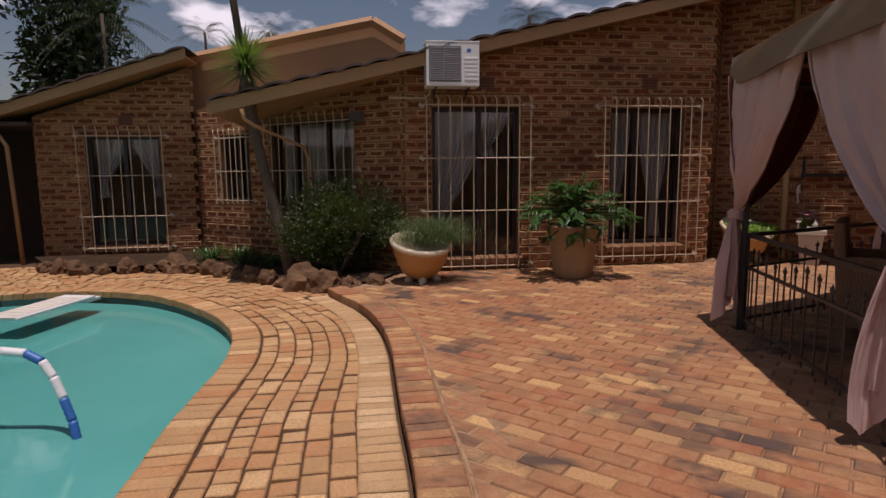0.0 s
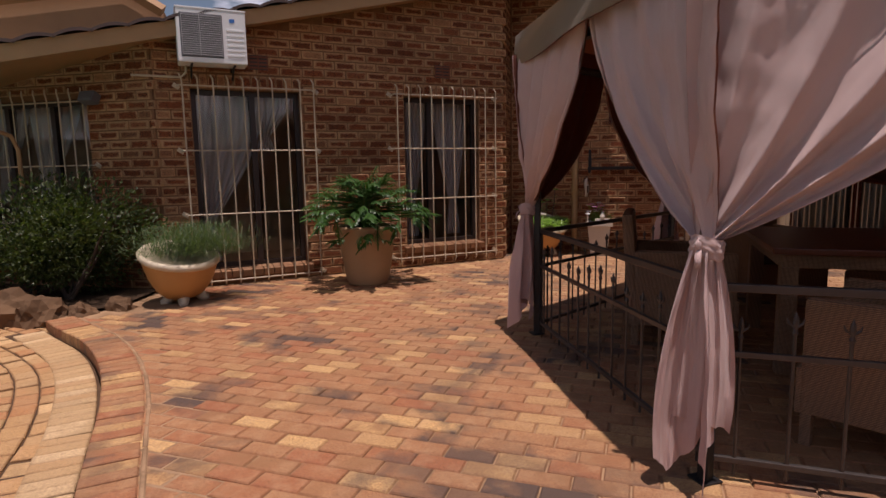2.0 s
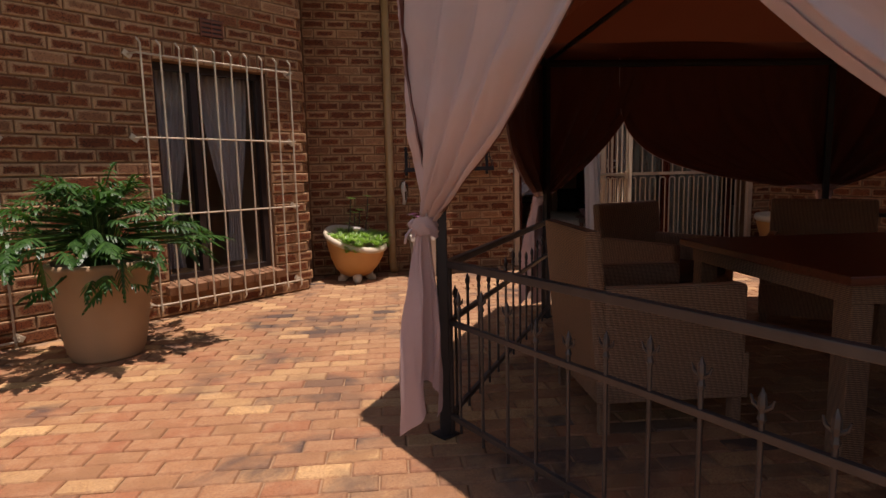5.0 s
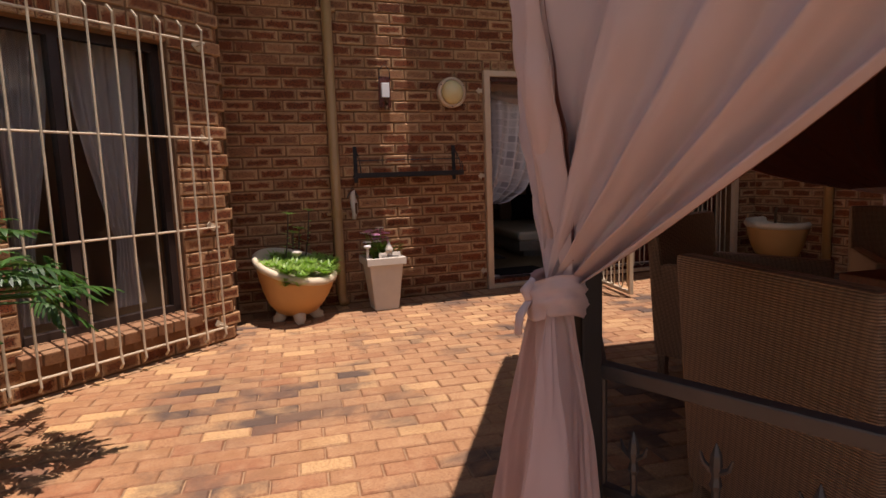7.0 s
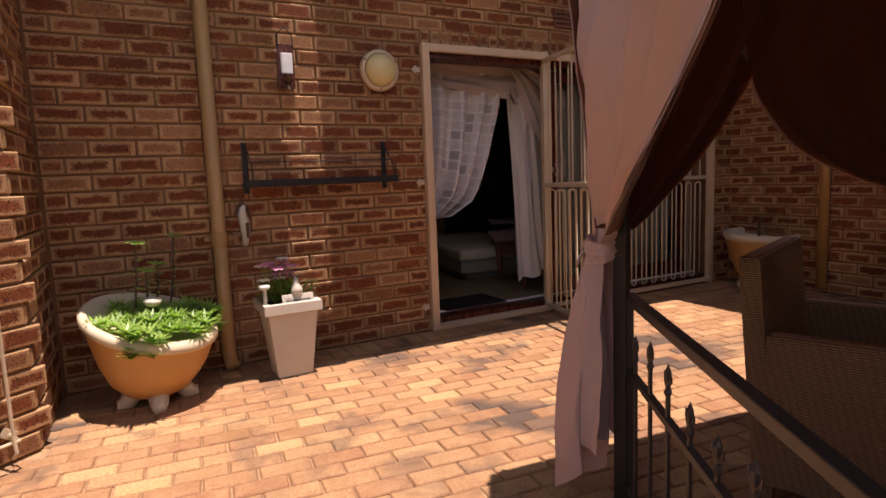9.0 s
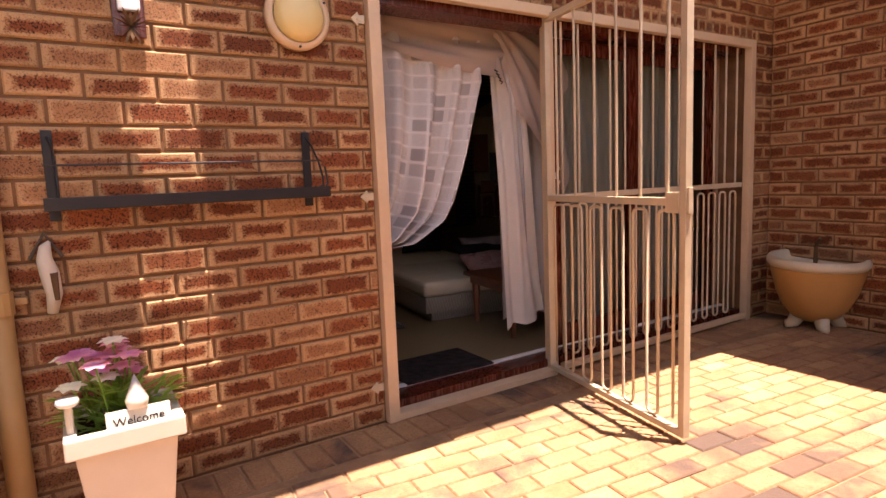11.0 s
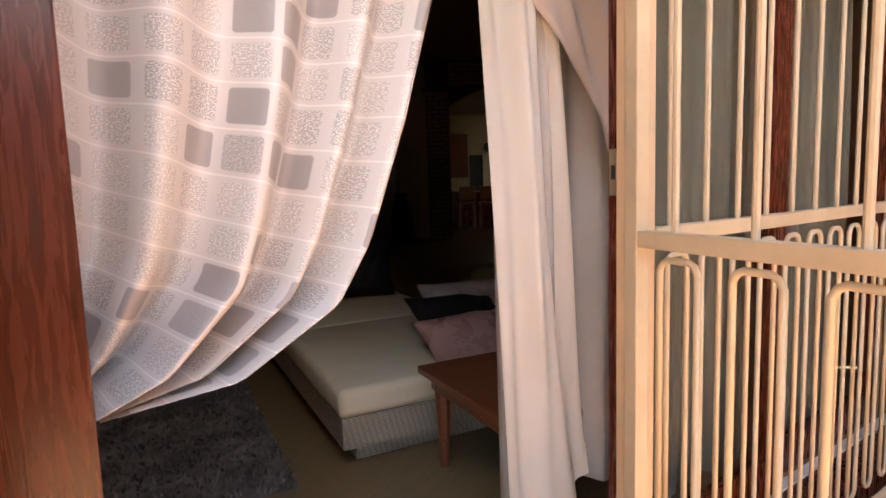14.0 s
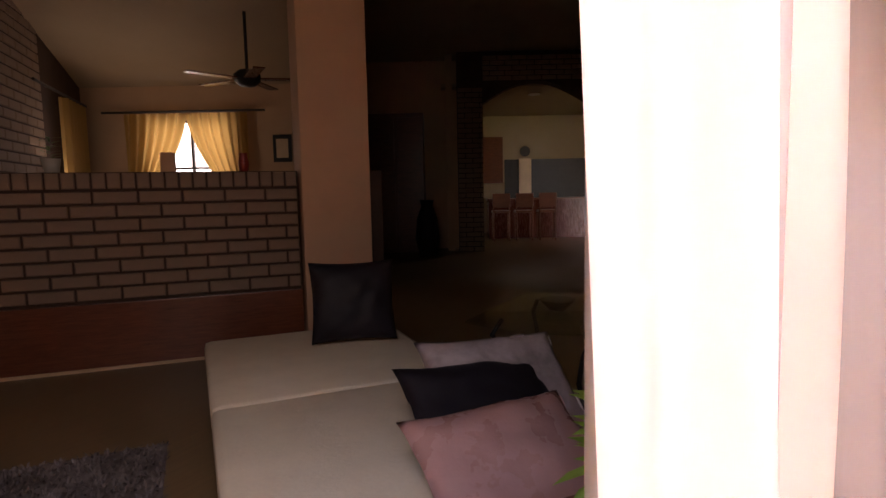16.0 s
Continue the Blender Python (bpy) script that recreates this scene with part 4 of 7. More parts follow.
# big ribbed pot with the split-leaf plant, in front of the wall between the windows
POT = (1.56, 6.93)
pot = thing("tall_pot", "tall sand-coloured ribbed clay pot on the terrace", "planter", pose(*POT, 0))
prof = [(0.0, 0.0), (0.205, 0.0), (0.215, 0.02)]
for k in range(24):
    t = k / 23
    prof.append((0.215 + 0.085 * t ** 0.7 + (0.004 if k % 2 else -0.002), 0.03 + 0.55 * t))
prof += [(0.31, 0.60), (0.30, 0.625), (0.275, 0.62), (0.27, 0.55)]
part("body", lathe(prof, 44), TALLPOT, pot, smooth=True)
part("soil", lathe([(0.0, 0.57), (0.275, 0.56)], 30), SOIL, pot)
ph = thing("philodendron", "large split-leaf philodendron spilling over its pot", "plant", pose(*POT, 0.57))
rr = random.Random(5)
blades = bmesh.new()
for k in range(170):
    a = rr.uniform(0, 2 * math.pi)
    reach = rr.uniform(0.05, 0.54)
    hgt = 0.50 - 0.34 * (reach / 0.54) ** 2.0 + rr.uniform(-0.10, 0.05)
    if k % 16 == 0:
        hgt = rr.uniform(-0.10, 0.12)
        reach = rr.uniform(0.32, 0.40)
        a = -1.6 + rr.uniform(-0.9, 0.9)
    o = Vector((math.cos(a), math.sin(a), 0))
    tip = o * reach * (1.12 if abs(o.x) > 0.6 else 0.85) + UP * hgt
    part("stem", a_tube([o * 0.05, o * reach * 0.35 + UP * (abs(hgt) * 0.75 + 0.05), tip], [0.009, 0.007, 0.005], 5), LEAF_PHILO, ph)
    split_leaf(blades, rr, tip, o * 0.9 + UP * (rr.uniform(0.2, 1.1) if hgt > 0.30 else rr.uniform(-0.5, 0.4)) + Vector((rr.gauss(0, 0.45), rr.gauss(0, 0.45), 0)), rr.uniform(0.16, 0.26))
part("foliage", blades, LEAF_PHILO, ph, "glossy deeply cut green leaves")

# bowl with grey-green lavender, leaning slightly
bowl_pot("footed_bowl", pose(-0.24, 6.72, -0.01, 0, -4, 50), 0.37, 0.48, "ochre footed bowl planter with cream lip by the rocks", 0.9, 0.10)
lv = thing("lavender", "bushy grey-green lavender in a footed bowl", "plant", pose(-0.10, 6.69, 0.44))
rr = random.Random(8)
bm = bmesh.new()
for k in range(5200):
    a, e = rr.uniform(0, 2 * math.pi), rr.uniform(0.1, 1.4)
    o = Vector((math.cos(a) * math.cos(e), math.sin(a) * math.cos(e) * 0.8, math.sin(e)))
    b0 = Vector((rr.gauss(-0.03, 0.19), rr.gauss(0, 0.13), 0))
    q = b0 + o * rr.uniform(0.04, 0.29)
    blade(bm, q, o + Vector((rr.gauss(0, 0.5), rr.gauss(0, 0.5), rr.gauss(0.1, 0.4))), rr.uniform(0.05, 0.12), 0.007, 0.2, 2)
part("foliage", bm, LEAF_GREY, lv)

# bowl with succulents in the corner, its twin without at the far end
CB = (4.17, 7.93)
bowl_pot("footed_bowl", pose(CB[0] + 0.02, CB[1] + 0.07, 0, 0, 0, 15), 0.345, 0.48, "ochre footed bowl planter full of succulents", 0.95, 0.12)
sc = thing("succulent", "bright green succulents trailing over the bowl's lip", "plant", pose(CB[0] + 0.02, CB[1] + 0.07, 0.44, 10, 0, 15))
rr = random.Random(3)
bm = bmesh.new()
for k in range(170):
    a, q = rr.uniform(0, 2 * math.pi), rr.uniform(0, 0.29) ** 0.9
    c = Vector((q * math.cos(a), q * 0.85 * math.sin(a) - 0.03, 0.0 + 0.05 * rr.random()))
    if k > 140:
        a = rr.choice((-2.5, -0.7)) + rr.uniform(-0.2, 0.2)
        c = Vector((0.34 * math.cos(a), 0.30 * math.sin(a), rr.uniform(-0.08, 0.07)))
    for j in range(12):
        w = 2 * math.pi * j / 12 + k
        blade(bm, c, (math.cos(w), math.sin(w), rr.uniform(0.3, 1.1)), rr.uniform(0.065, 0.11), 0.020, 0.15, 2)
part("rosette_cover", bm, LEAF_SUCC, sc)
for k, (dx, dy, h) in enumerate(((-0.06, 0.06, 0.44), (0.02, 0.06, 0.28), (0.12, 0.08, 0.30), (0.26, 0.10, 0.44))):
    lf = bmesh.new()
    twig = part("twig", a_tube([(dx, dy, 0), (dx + 0.01, dy, h * 0.5), (dx - 0.02, dy - 0.01, h)], 0.006, 5), BARK, sc)
    for j in range(9):
        w = j * 0.9
        blade(lf, (dx - 0.02, dy - 0.01, h), (math.cos(w), math.sin(w), 0.5), 0.075, 0.032, 0.3, 2)
    for j in range(7):
        w = j * 2.1
        blade(lf, (dx, dy, h * (0.3 + 0.08 * j)), (math.cos(w), math.sin(w), 0.4), 0.06, 0.028, 0.3, 2)
    tagged(part("leaf", lf, LEAF_SUCC, twig), kind="stuff")
part("saucer_ornament", lathe([(0.0, 0.10), (0.03, 0.10), (0.045, 0.12), (0.047, 0.135), (0.02, 0.14), (0.0, 0.137)], 20), WHITEPOT, sc, "small white ceramic ornament", smooth=True)
bowl_pot("footed_bowl", pose(8.72, 5.28, 0, 0, 0, -31), 0.36, 0.53, "ochre footed bowl planter holding dark water plants", 0.9, 0.02)
wp = thing("water_spout", "small bent metal spout over the bowl", "ornament", pose(8.72, 5.28, 0.45))
part("stem", a_tube([(-0.05, 0.02, 0), (-0.06, 0.02, 0.16), (-0.10, 0.0, 0.22)], 0.014, 8), ROCK, wp)
bm = bmesh.new()
for k in range(60):
    a = rr.uniform(0, 6.28)
    q = rr.uniform(0, 0.26)
    blade(bm, (q * math.cos(a), q * math.sin(a), 0.0), (math.cos(a), math.sin(a), 0.5), 0.06, 0.03, 0.3, 2)
part("pads", bm, LEAF_PHILO, wp)

# square tapered white pot with petunias and a little painted sign
SP = pose(4.88, 7.68, 0, 0, 0, -30.7)
sq = thing("square_pot", "tapered square off-white pot beside the rain pipe", "planter", SP)
bm = bmesh.new()
for a, b, z0, z1 in ((0.105, 0.150, 0.0, 0.43),):
    lo_ = [bm.verts.new((x * a, y * a, z0)) for x, y in ((-1, -1), (1, -1), (1, 1), (-1, 1))]
    hi_ = [bm.verts.new((x * b, y * b, z1)) for x, y in ((-1, -1), (1, -1), (1, 1), (-1, 1))]
    for i in range(4):
        bm.faces.new((lo_[i], lo_[(i + 1) % 4], hi_[(i + 1) % 4], hi_[i]))
    bm.faces.new(lo_[::-1])
bmesh.ops.bevel(bm, geom=list(bm.edges), offset=0.006, segments=2, affect="EDGES")
part("body", bm, WHITEPOT, sq)
for x0, x1, y0, y1 in ((-0.172, 0.172, -0.172, -0.135), (-0.172, 0.172, 0.135, 0.172), (-0.172, -0.135, -0.135, 0.135), (0.135, 0.172, -0.135, 0.135)):
    part("collar", a_box(x0, x1, y0, y1, 0.40, 0.465, 0.006), WHITEPOT, sq)
part("soil", a_box(-0.135, 0.135, -0.135, 0.135, 0.36, 0.43), SOIL, sq)
pt = thing("petunia", "pink and white petunias with green leaves", "flower", SP @ pose(0, 0, 0.43))
gl_ = bmesh.new()
for k in range(230):
    a, q = rr.uniform(0, 6.28), rr.uniform(0, 0.15)
    blade(gl_, (q * math.cos(a), abs(q * math.sin(a)) - 0.05, rr.uniform(0, 0.13)), (math.cos(a), math.sin(a), rr.uniform(0.2, 1.2)), rr.uniform(0.06, 0.11), 0.028, 0.3, 3)
for k in range(16):
    x, y, z = rr.uniform(-0.15, 0.05), rr.uniform(-0.10, 0.08), rr.uniform(0.16, 0.30)
    tgt = bmesh.new()
    for j in range(6):
        w = j * math.pi / 3
        blade(tgt, (x, y, z), (math.cos(w), math.sin(w) - 0.25, 0.35), 0.052, 0.055, 0.35, 3)
    part("bloom", tgt, PETAL if k % 4 else PETALW, pt, "pink bloom" if k % 4 else "white bloom")
    tube(gl_, [(x * 0.5, y * 0.5, 0.0), (x, y, z)], 0.003, 4)
part("leaves", gl_, LEAF_SUCC, pt)
sg = thing("welcome_sign", "small white hand-painted welcome sign with a gnome", "sign", SP @ pose(0.04, -0.118, 0.432, -12, 0, 0))
part("plaque", a_box(-0.095, 0.095, -0.008, 0.008, 0.0, 0.075, 0.004), WHITEPOT, sg)
part("figure", lathe([(0.0, 0.07), (0.030, 0.072), (0.036, 0.10), (0.026, 0.122), (0.021, 0.135), (0.0, 0.185)], 14), WHITEPOT, sg, "plain little gnome shape", smooth=True)


def lettering(text, size, material, parent, m, label=""):
    cu = bpy.data.curves.new("lettering", "FONT")
    cu.body, cu.size, cu.extrude, cu.align_x = text, size, 0.0008, "CENTER"
    tmp = bpy.data.objects.new("tmp", cu)
    scene.collection.objects.link(tmp)
    me = bpy.data.meshes.new_from_object(tmp.evaluated_get(bpy.context.evaluated_depsgraph_get()))
    bpy.data.objects.remove(tmp)
    me.materials.clear()
    me.materials.append(material)
    ob = new("lettering", me)
    ob.parent = parent
    ob.matrix_local = m
    if label:
        ob["label"] = label


lettering("Welcome", 0.038, IRON, sg, pose(0, -0.0095, 0.026, 90, 0, 0), "dark painted word")
sol = thing("garden_light", "small white solar light stuck in the pot", "lamp", SP @ pose(-0.15, -0.10, 0.45))
part("cap", lathe([(0.0, 0.13), (0.03, 0.128), (0.034, 0.115), (0.026, 0.105), (0.0, 0.10)], 18), WHITE, sol, smooth=True)
part("stake", a_tube([(0, 0, -0.02), (0, 0, 0.105)], 0.012, 8), WHITEPOT, sol)

# ---- fittings on the door wall ----
wl_ = thing("wall_lamp", "round opal bulkhead lamp with cream rim", "wall lamp", WC @ pose(2.05, 0, 1.925, 90, 0, 0))
part("rim", lathe([(0.0, 0.0), (0.142, 0.0), (0.142, 0.035), (0.125, 0.05), (0.112, 0.045), (0.112, 0.01)], 40), CREAM, wl_, smooth=True)
part("diffuser", lathe([(0.112, 0.03), (0.108, 0.06), (0.085, 0.085), (0.045, 0.10), (0.0, 0.104)], 40), LAMPGLASS, wl_, "yellowed opal glass dome", smooth=True)
for k in range(3):
    a = k * 2.09 + 0.5
    part("screw", a_tube([(0.13 * math.cos(a), 0.13 * math.sin(a), 0.03), (0.13 * math.cos(a), 0.13 * math.sin(a), 0.052)], 0.006, 8), IRON, wl_)

rk = thing("wall_rack", "long black iron trough rack fixed to the bricks", "rack", WC @ pose(1.08, 0, 1.15))
part("shelf_front", a_box(-0.01, 1.02, -0.155, -0.145, 0.0, 0.045, 0.002), IRON, rk)
part("shelf_back", a_box(-0.01, 1.02, -0.018, -0.008, 0.0, 0.03), IRON, rk)
for y in (-0.105, -0.062):
    part("floor_rod", a_tube([(-0.01, y, 0.006), (1.02, y, 0.006)], 0.0045, 6), IRON, rk)
for k in range(12):
    part("cross_rod", a_tube([(0.03 + 0.087 * k, -0.146, 0.005), (0.03 + 0.087 * k, -0.014, 0.005)], 0.004, 6), IRON, rk)
for x in (0.0, 0.955):
    part("bracket", a_box(x, x + 0.035, -0.014, -0.004, -0.04, 0.285, 0.002), IRON, rk)
    part("scroll", a_tube([(x + 0.018, -0.012, 0.26), (x + 0.03, -0.05, 0.22), (x + 0.035, -0.11, 0.15), (x + 0.035, -0.15, 0.08), (x + 0.035, -0.15, 0.03)], 0.005, 6), IRON, rk)
part("rail", a_tube([(0.0, -0.15, 0.155), (0.98, -0.15, 0.155)], 0.0045, 6), IRON, rk)
part("hook", a_tube([(1.0, -0.15, 0.13), (1.01, -0.152, 0.06), (0.99, -0.152, 0.03), (0.975, -0.15, 0.05)], 0.005, 6), IRON, rk)

fd = thing("hanging_lantern", "small white lantern ornament on a wire hoop", "ornament", WC @ pose(1.40, -0.03, 1.78))
part("hoop", a_tube([(-0.05, 0, 0.26), (-0.045, 0, 0.34), (0.0, 0, 0.385), (0.045, 0, 0.34), (0.05, 0, 0.26)], 0.004, 6), IRON, fd)
part("backplate", a_box(-0.055, 0.055, 0.01, 0.02, 0.0, 0.28, 0.004), DARKWOOD, fd)
part("panel", a_box(-0.038, 0.038, -0.02, 0.008, 0.09, 0.22, 0.006), WHITE, fd, "white panel")
fl_ = bmesh.new()
for j in range(16):
    w = j * math.pi / 8
    blade(fl_, (0.0, -0.03, 0.03), (math.cos(w), -0.5, math.sin(w)), 0.06 + 0.02 * (j % 2), 0.022, 0.1, 3)
part("rosette", fl_, ROCK, fd, "grey cut-metal flower")

bd = thing("bird_ornament", "carved pale wooden bird hung on the wall", "ornament", WC @ pose(1.055, -0.025, 0.78))
part("body", a_tube([(0.0, 0, 0.0), (0.012, -0.005, 0.07), (0.004, -0.012, 0.15), (-0.006, -0.015, 0.20), (0.0, -0.014, 0.24), (0.014, -0.02, 0.262)], [0.018, 0.027, 0.032, 0.026, 0.02, 0.006], 10), WHITEPOT, bd, smooth=True)
part("perch", a_tube([(-0.05, 0, 0.20), (0.0, 0.005, 0.29), (0.05, 0, 0.20)], 0.008, 6), BARK, bd)
part("wing", a_tube([(0.02, -0.03, 0.05), (0.016, -0.035, 0.15)], [0.008, 0.014], 8), ROCK, bd)


def lug(z):
    g = thing("gate_lug", "cream steel arrow-shaped gate lug on the bricks", "lug", WC @ pose(DOOR[0] - 0.012, 0, z), "gate lugs")
    bm = bmesh.new()
    pts = [(-0.066, 0.0), (-0.034, 0.030), (-0.028, 0.016), (0.0, 0.018), (0.0, -0.018), (-0.028, -0.016), (-0.034, -0.030)]
    lo_ = [bm.verts.new((x, -0.012, zz)) for x, zz in pts]
    hi_ = [bm.verts.new((x, 0.0, zz)) for x, zz in pts]
    bm.faces.new(lo_)
    bm.faces.new(hi_[::-1])
    for i in range(7):
        bm.faces.new((lo_[i], hi_[i], hi_[(i + 1) % 7], lo_[(i + 1) % 7]))
    part("plate", bm, CREAM_BAR, g)
    part("bolt", a_tube([(-0.034, -0.010, 0), (-0.034, -0.020, 0)], 0.008, 8), CREAM_BAR, g)


for z in (1.95, 1.135, 0.19):
    lug(z)

# ---- the patio door: steel surround, sliding timber leaves, gate ----
X0, XM, X1, TOP = DOOR[0], 3.56, DOOR[1], DOOR[3]
sr = thing("door_1", "cream steel security surround of the patio door", "door frame", WC, kind="structure")
part("post", a_box(X0, X0 + 0.06, -0.035, 0.02, 0.0, TOP, 0.004), CREAM, sr)
part("post", a_box(XM - 0.025, XM + 0.025, 0.022, 0.085, 0.0, TOP, 0.004), CREAM, sr)
part("post", a_box(X1 - 0.06, X1, -0.035, 0.02, 0.0, TOP, 0.004), CREAM, sr)
part("head", a_box(X0 + 0.06, XM - 0.03, -0.033, 0.018, TOP - 0.055, TOP, 0.004), CREAM, sr)
part("head", a_box(XM + 0.03, X1 - 0.06, -0.033, 0.018, TOP - 0.055, TOP, 0.004), CREAM, sr)
part("foot_rail", a_box(XM + 0.03, X1 - 0.06, -0.03, 0.012, 0.02, 0.055, 0.004), CREAM, sr)
part("step", a_box(X0 + 0.06, XM - 0.03, -0.03, 0.05, 0.0, 0.035, 0.004), CREAM, sr)
part("threshold", a_box(X0, X1, 0.05, 0.24, -0.05, 0.075, 0.004), DARKWOOD, sr)
part("track", a_box(X0, X1, 0.195, 0.232, 0.076, 0.086), WHITE, sr, "bright metal track")
# timber frame and leaves
part("jamb", a_box(X0 + 0.002, 2.55, 0.19, 0.255, 0.087, TOP - 0.092, 0.004), DARKWOOD, sr)
part("head_timber", a_box(X0 + 0.06, X1 - 0.06, 0.04, 0.22, TOP - 0.09, TOP - 0.01, 0.004), DARKWOOD, sr)


def leaf(x0, x1, y, stiles=True):
    d = thing("sliding_leaf", "dark red timber sliding door leaf with glass", "door", WC @ pose(x0, y, 0.08))
    w, h = x1 - x0, TOP - 0.18
    part("stile", a_box(0, 0.095, 0, 0.042, 0, h, 0.004), DARKWOOD, d)
    part("stile", a_box(w - 0.095, w, 0, 0.042, 0, h, 0.004), DARKWOOD, d)
    part("top_rail", a_box(0.095, w - 0.095, 0.002, 0.04, h - 0.09, h, 0.004), DARKWOOD, d)
    part("bottom_rail", a_box(0.095, w - 0.095, 0.002, 0.04, 0, 0.14, 0.004), DARKWOOD, d)
    g = part("pane", a_box(0.095, w - 0.095, 0.018, 0.024, 0.14, h - 0.09), GLASS, d)
    g.visible_shadow = False
    return d


l1 = leaf(3.70, 4.55, 0.20)
leaf(4.50, 5.52, 0.25)
part("lock_plate", a_box(-0.006, 0.0, 0.008, 0.034, 1.07, 1.185, 0.001), plain("brass_plate", (0.50, 0.42, 0.28), 0.35, 0.9), l1, "worn brass lock plate")
part("lock_bolt", a_box(-0.009, -0.005, 0.016, 0.026, 1.11, 1.145), IRON, l1)
STEEL = plain("worn_steel", (0.55, 0.52, 0.48), 0.3, 0.95, var=0.2, scale=60)
part("pull_handle", a_tube([(0.082, -0.002, 1.075), (0.086, -0.022, 1.077), (0.088, -0.024, 1.09), (0.088, -0.024, 1.145), (0.086, -0.022, 1.158), (0.082, -0.002, 1.160)], 0.0035, 8), STEEL, l1, "thin steel pull", smooth=True)
for hz in (1.075, 1.160):
    part("handle_plate", a_box(0.072, 0.092, -0.003, 0.0, hz - 0.012, hz + 0.012, 0.001), STEEL, l1)
part("keyhole_plate", a_box(0.046, 0.060, -0.003, 0.0, 1.095, 1.135, 0.001), STEEL, l1)


def net_straight(x0, x1, y, z0, z1, k):
    return sheet(lambda u, v: (x0 + (x1 - x0) * u, y + 0.025 * math.sin(k * u) + 0.01 * math.sin(k * 2.3 * u + 1) + 0.01 * math.sin(5 * v + 9 * u), z1 + (z0 - z1) * v), 120, 6)


ct = thing("door_net", "plain grey-white curtain behind the closed glass", "curtain", WC)
part("cloth", net_straight(3.94, 5.45, 0.385, 0.12, 2.05, 70.0), cloth_material("grey_lining", (0.27, 0.26, 0.21), (0.5, 0.48, 0.42), 0.1), ct, smooth=True)


def serpentine(x0, x1, n, z0, z1, r=0.022):
    """One rod bent into a square wave with rounded turns."""
    pts, p = [], (x1 - x0) / n
    for i in range(n):
        a, b = x0 + p * (i + 0.22), x0 + p * (i + 0.78)
        pts += [(a, z0 + r), (a, z1 - r), (a + r * 0.4, z1 - r * 0.3), (a + r, z1), (b - r, z1), (b - r * 0.4, z1 - r * 0.3), (b, z1 - r), (b, z0 + r)]
        if i < n - 1:
            c = x0 + p * (i + 1.22)
            pts += [(b + r * 0.4, z0 + r * 0.3), (b + r, z0), (c - r, z0), (c - r * 0.4, z0 + r * 0.3)]
    return pts


def bar_panel(owner, w, n, z0, zm, z1):
    for i in range(n):
        x = w * (i + 0.5) / n
        part("bar", a_tube([(x, 0, zm), (x, 0, z1)], 0.0072, 8), CREAM_BAR, owner)
    part("serpentine_bar", a_tube([(x, 0, z) for x, z in serpentine(0.03, w - 0.03, n, z0 + 0.03, zm - 0.045)], 0.0072, 8), CREAM_BAR, owner, smooth=True)


fx = thing("fixed_grille", "cream serpentine security panel before the closed leaf", "security bars", WC @ pose(XM + 0.027, 0.035, 0))
bar_panel(fx, X1 - XM - 0.09, 14, 0.05, 1.065, TOP - 0.055)
part("mid_rail", a_box(0, X1 - XM - 0.09, -0.016, 0.016, 1.05, 1.085, 0.003), CREAM_BAR, fx)
gt = thing("security_gate", "cream serpentine steel gate standing open", "gate", WC @ pose(XM - 0.025, 0.045, 0, 0, 0, -90 - 11.0))
GW = 1.11
part("hinge_stile", a_box(0.0, 0.035, -0.018, 0.018, 0.03, 2.10, 0.003), CREAM_BAR, gt)
part("lock_stile", a_box(GW - 0.035, GW, -0.018, 0.018, 0.03, 2.10, 0.003), CREAM_BAR, gt)
part("top_rail", a_box(0.035, GW - 0.035, -0.017, 0.017, 2.065, 2.10, 0.003), CREAM_BAR, gt)
part("bottom_rail", a_box(0.035, GW - 0.035, -0.017, 0.017, 0.03, 0.06, 0.003), CREAM_BAR, gt)
part("mid_rail", a_box(0.035, GW - 0.035, -0.016, 0.016, 1.05, 1.085, 0.003), CREAM_BAR, gt)
for i in range(6):
    x = (GW - 0.07) * (i + 0.5) / 6
    part("bar", a_tube([(x + 0.035, 0, 1.08), (x + 0.035, 0, 2.07)], 0.0072, 8), CREAM_BAR, gt)
part("serpentine_bar", a_tube([(x, 0, z) for x, z in serpentine(0.045, GW - 0.045, 6, 0.07, 1.03)], 0.0072, 8), CREAM_BAR, gt, smooth=True)
lb = part("lock_box", a_box(GW - 0.115, GW - 0.035, -0.022, 0.022, 1.02, 1.11, 0.004), CREAM_BAR, gt)
part("keyhole", a_box(GW - 0.09, GW - 0.07, 0.022, 0.026, 1.06, 1.075), IRON, lb)
part("key", a_tube([(GW - 0.08, 0.024, 1.045), (GW - 0.085, 0.05, 1.04), (GW - 0.085, 0.055, 0.99)], 0.004, 6), IRON, lb)
part("hasp", a_box(GW - 0.005, GW + 0.012, -0.012, 0.012, 1.02, 1.13, 0.002), CREAM_BAR, gt)


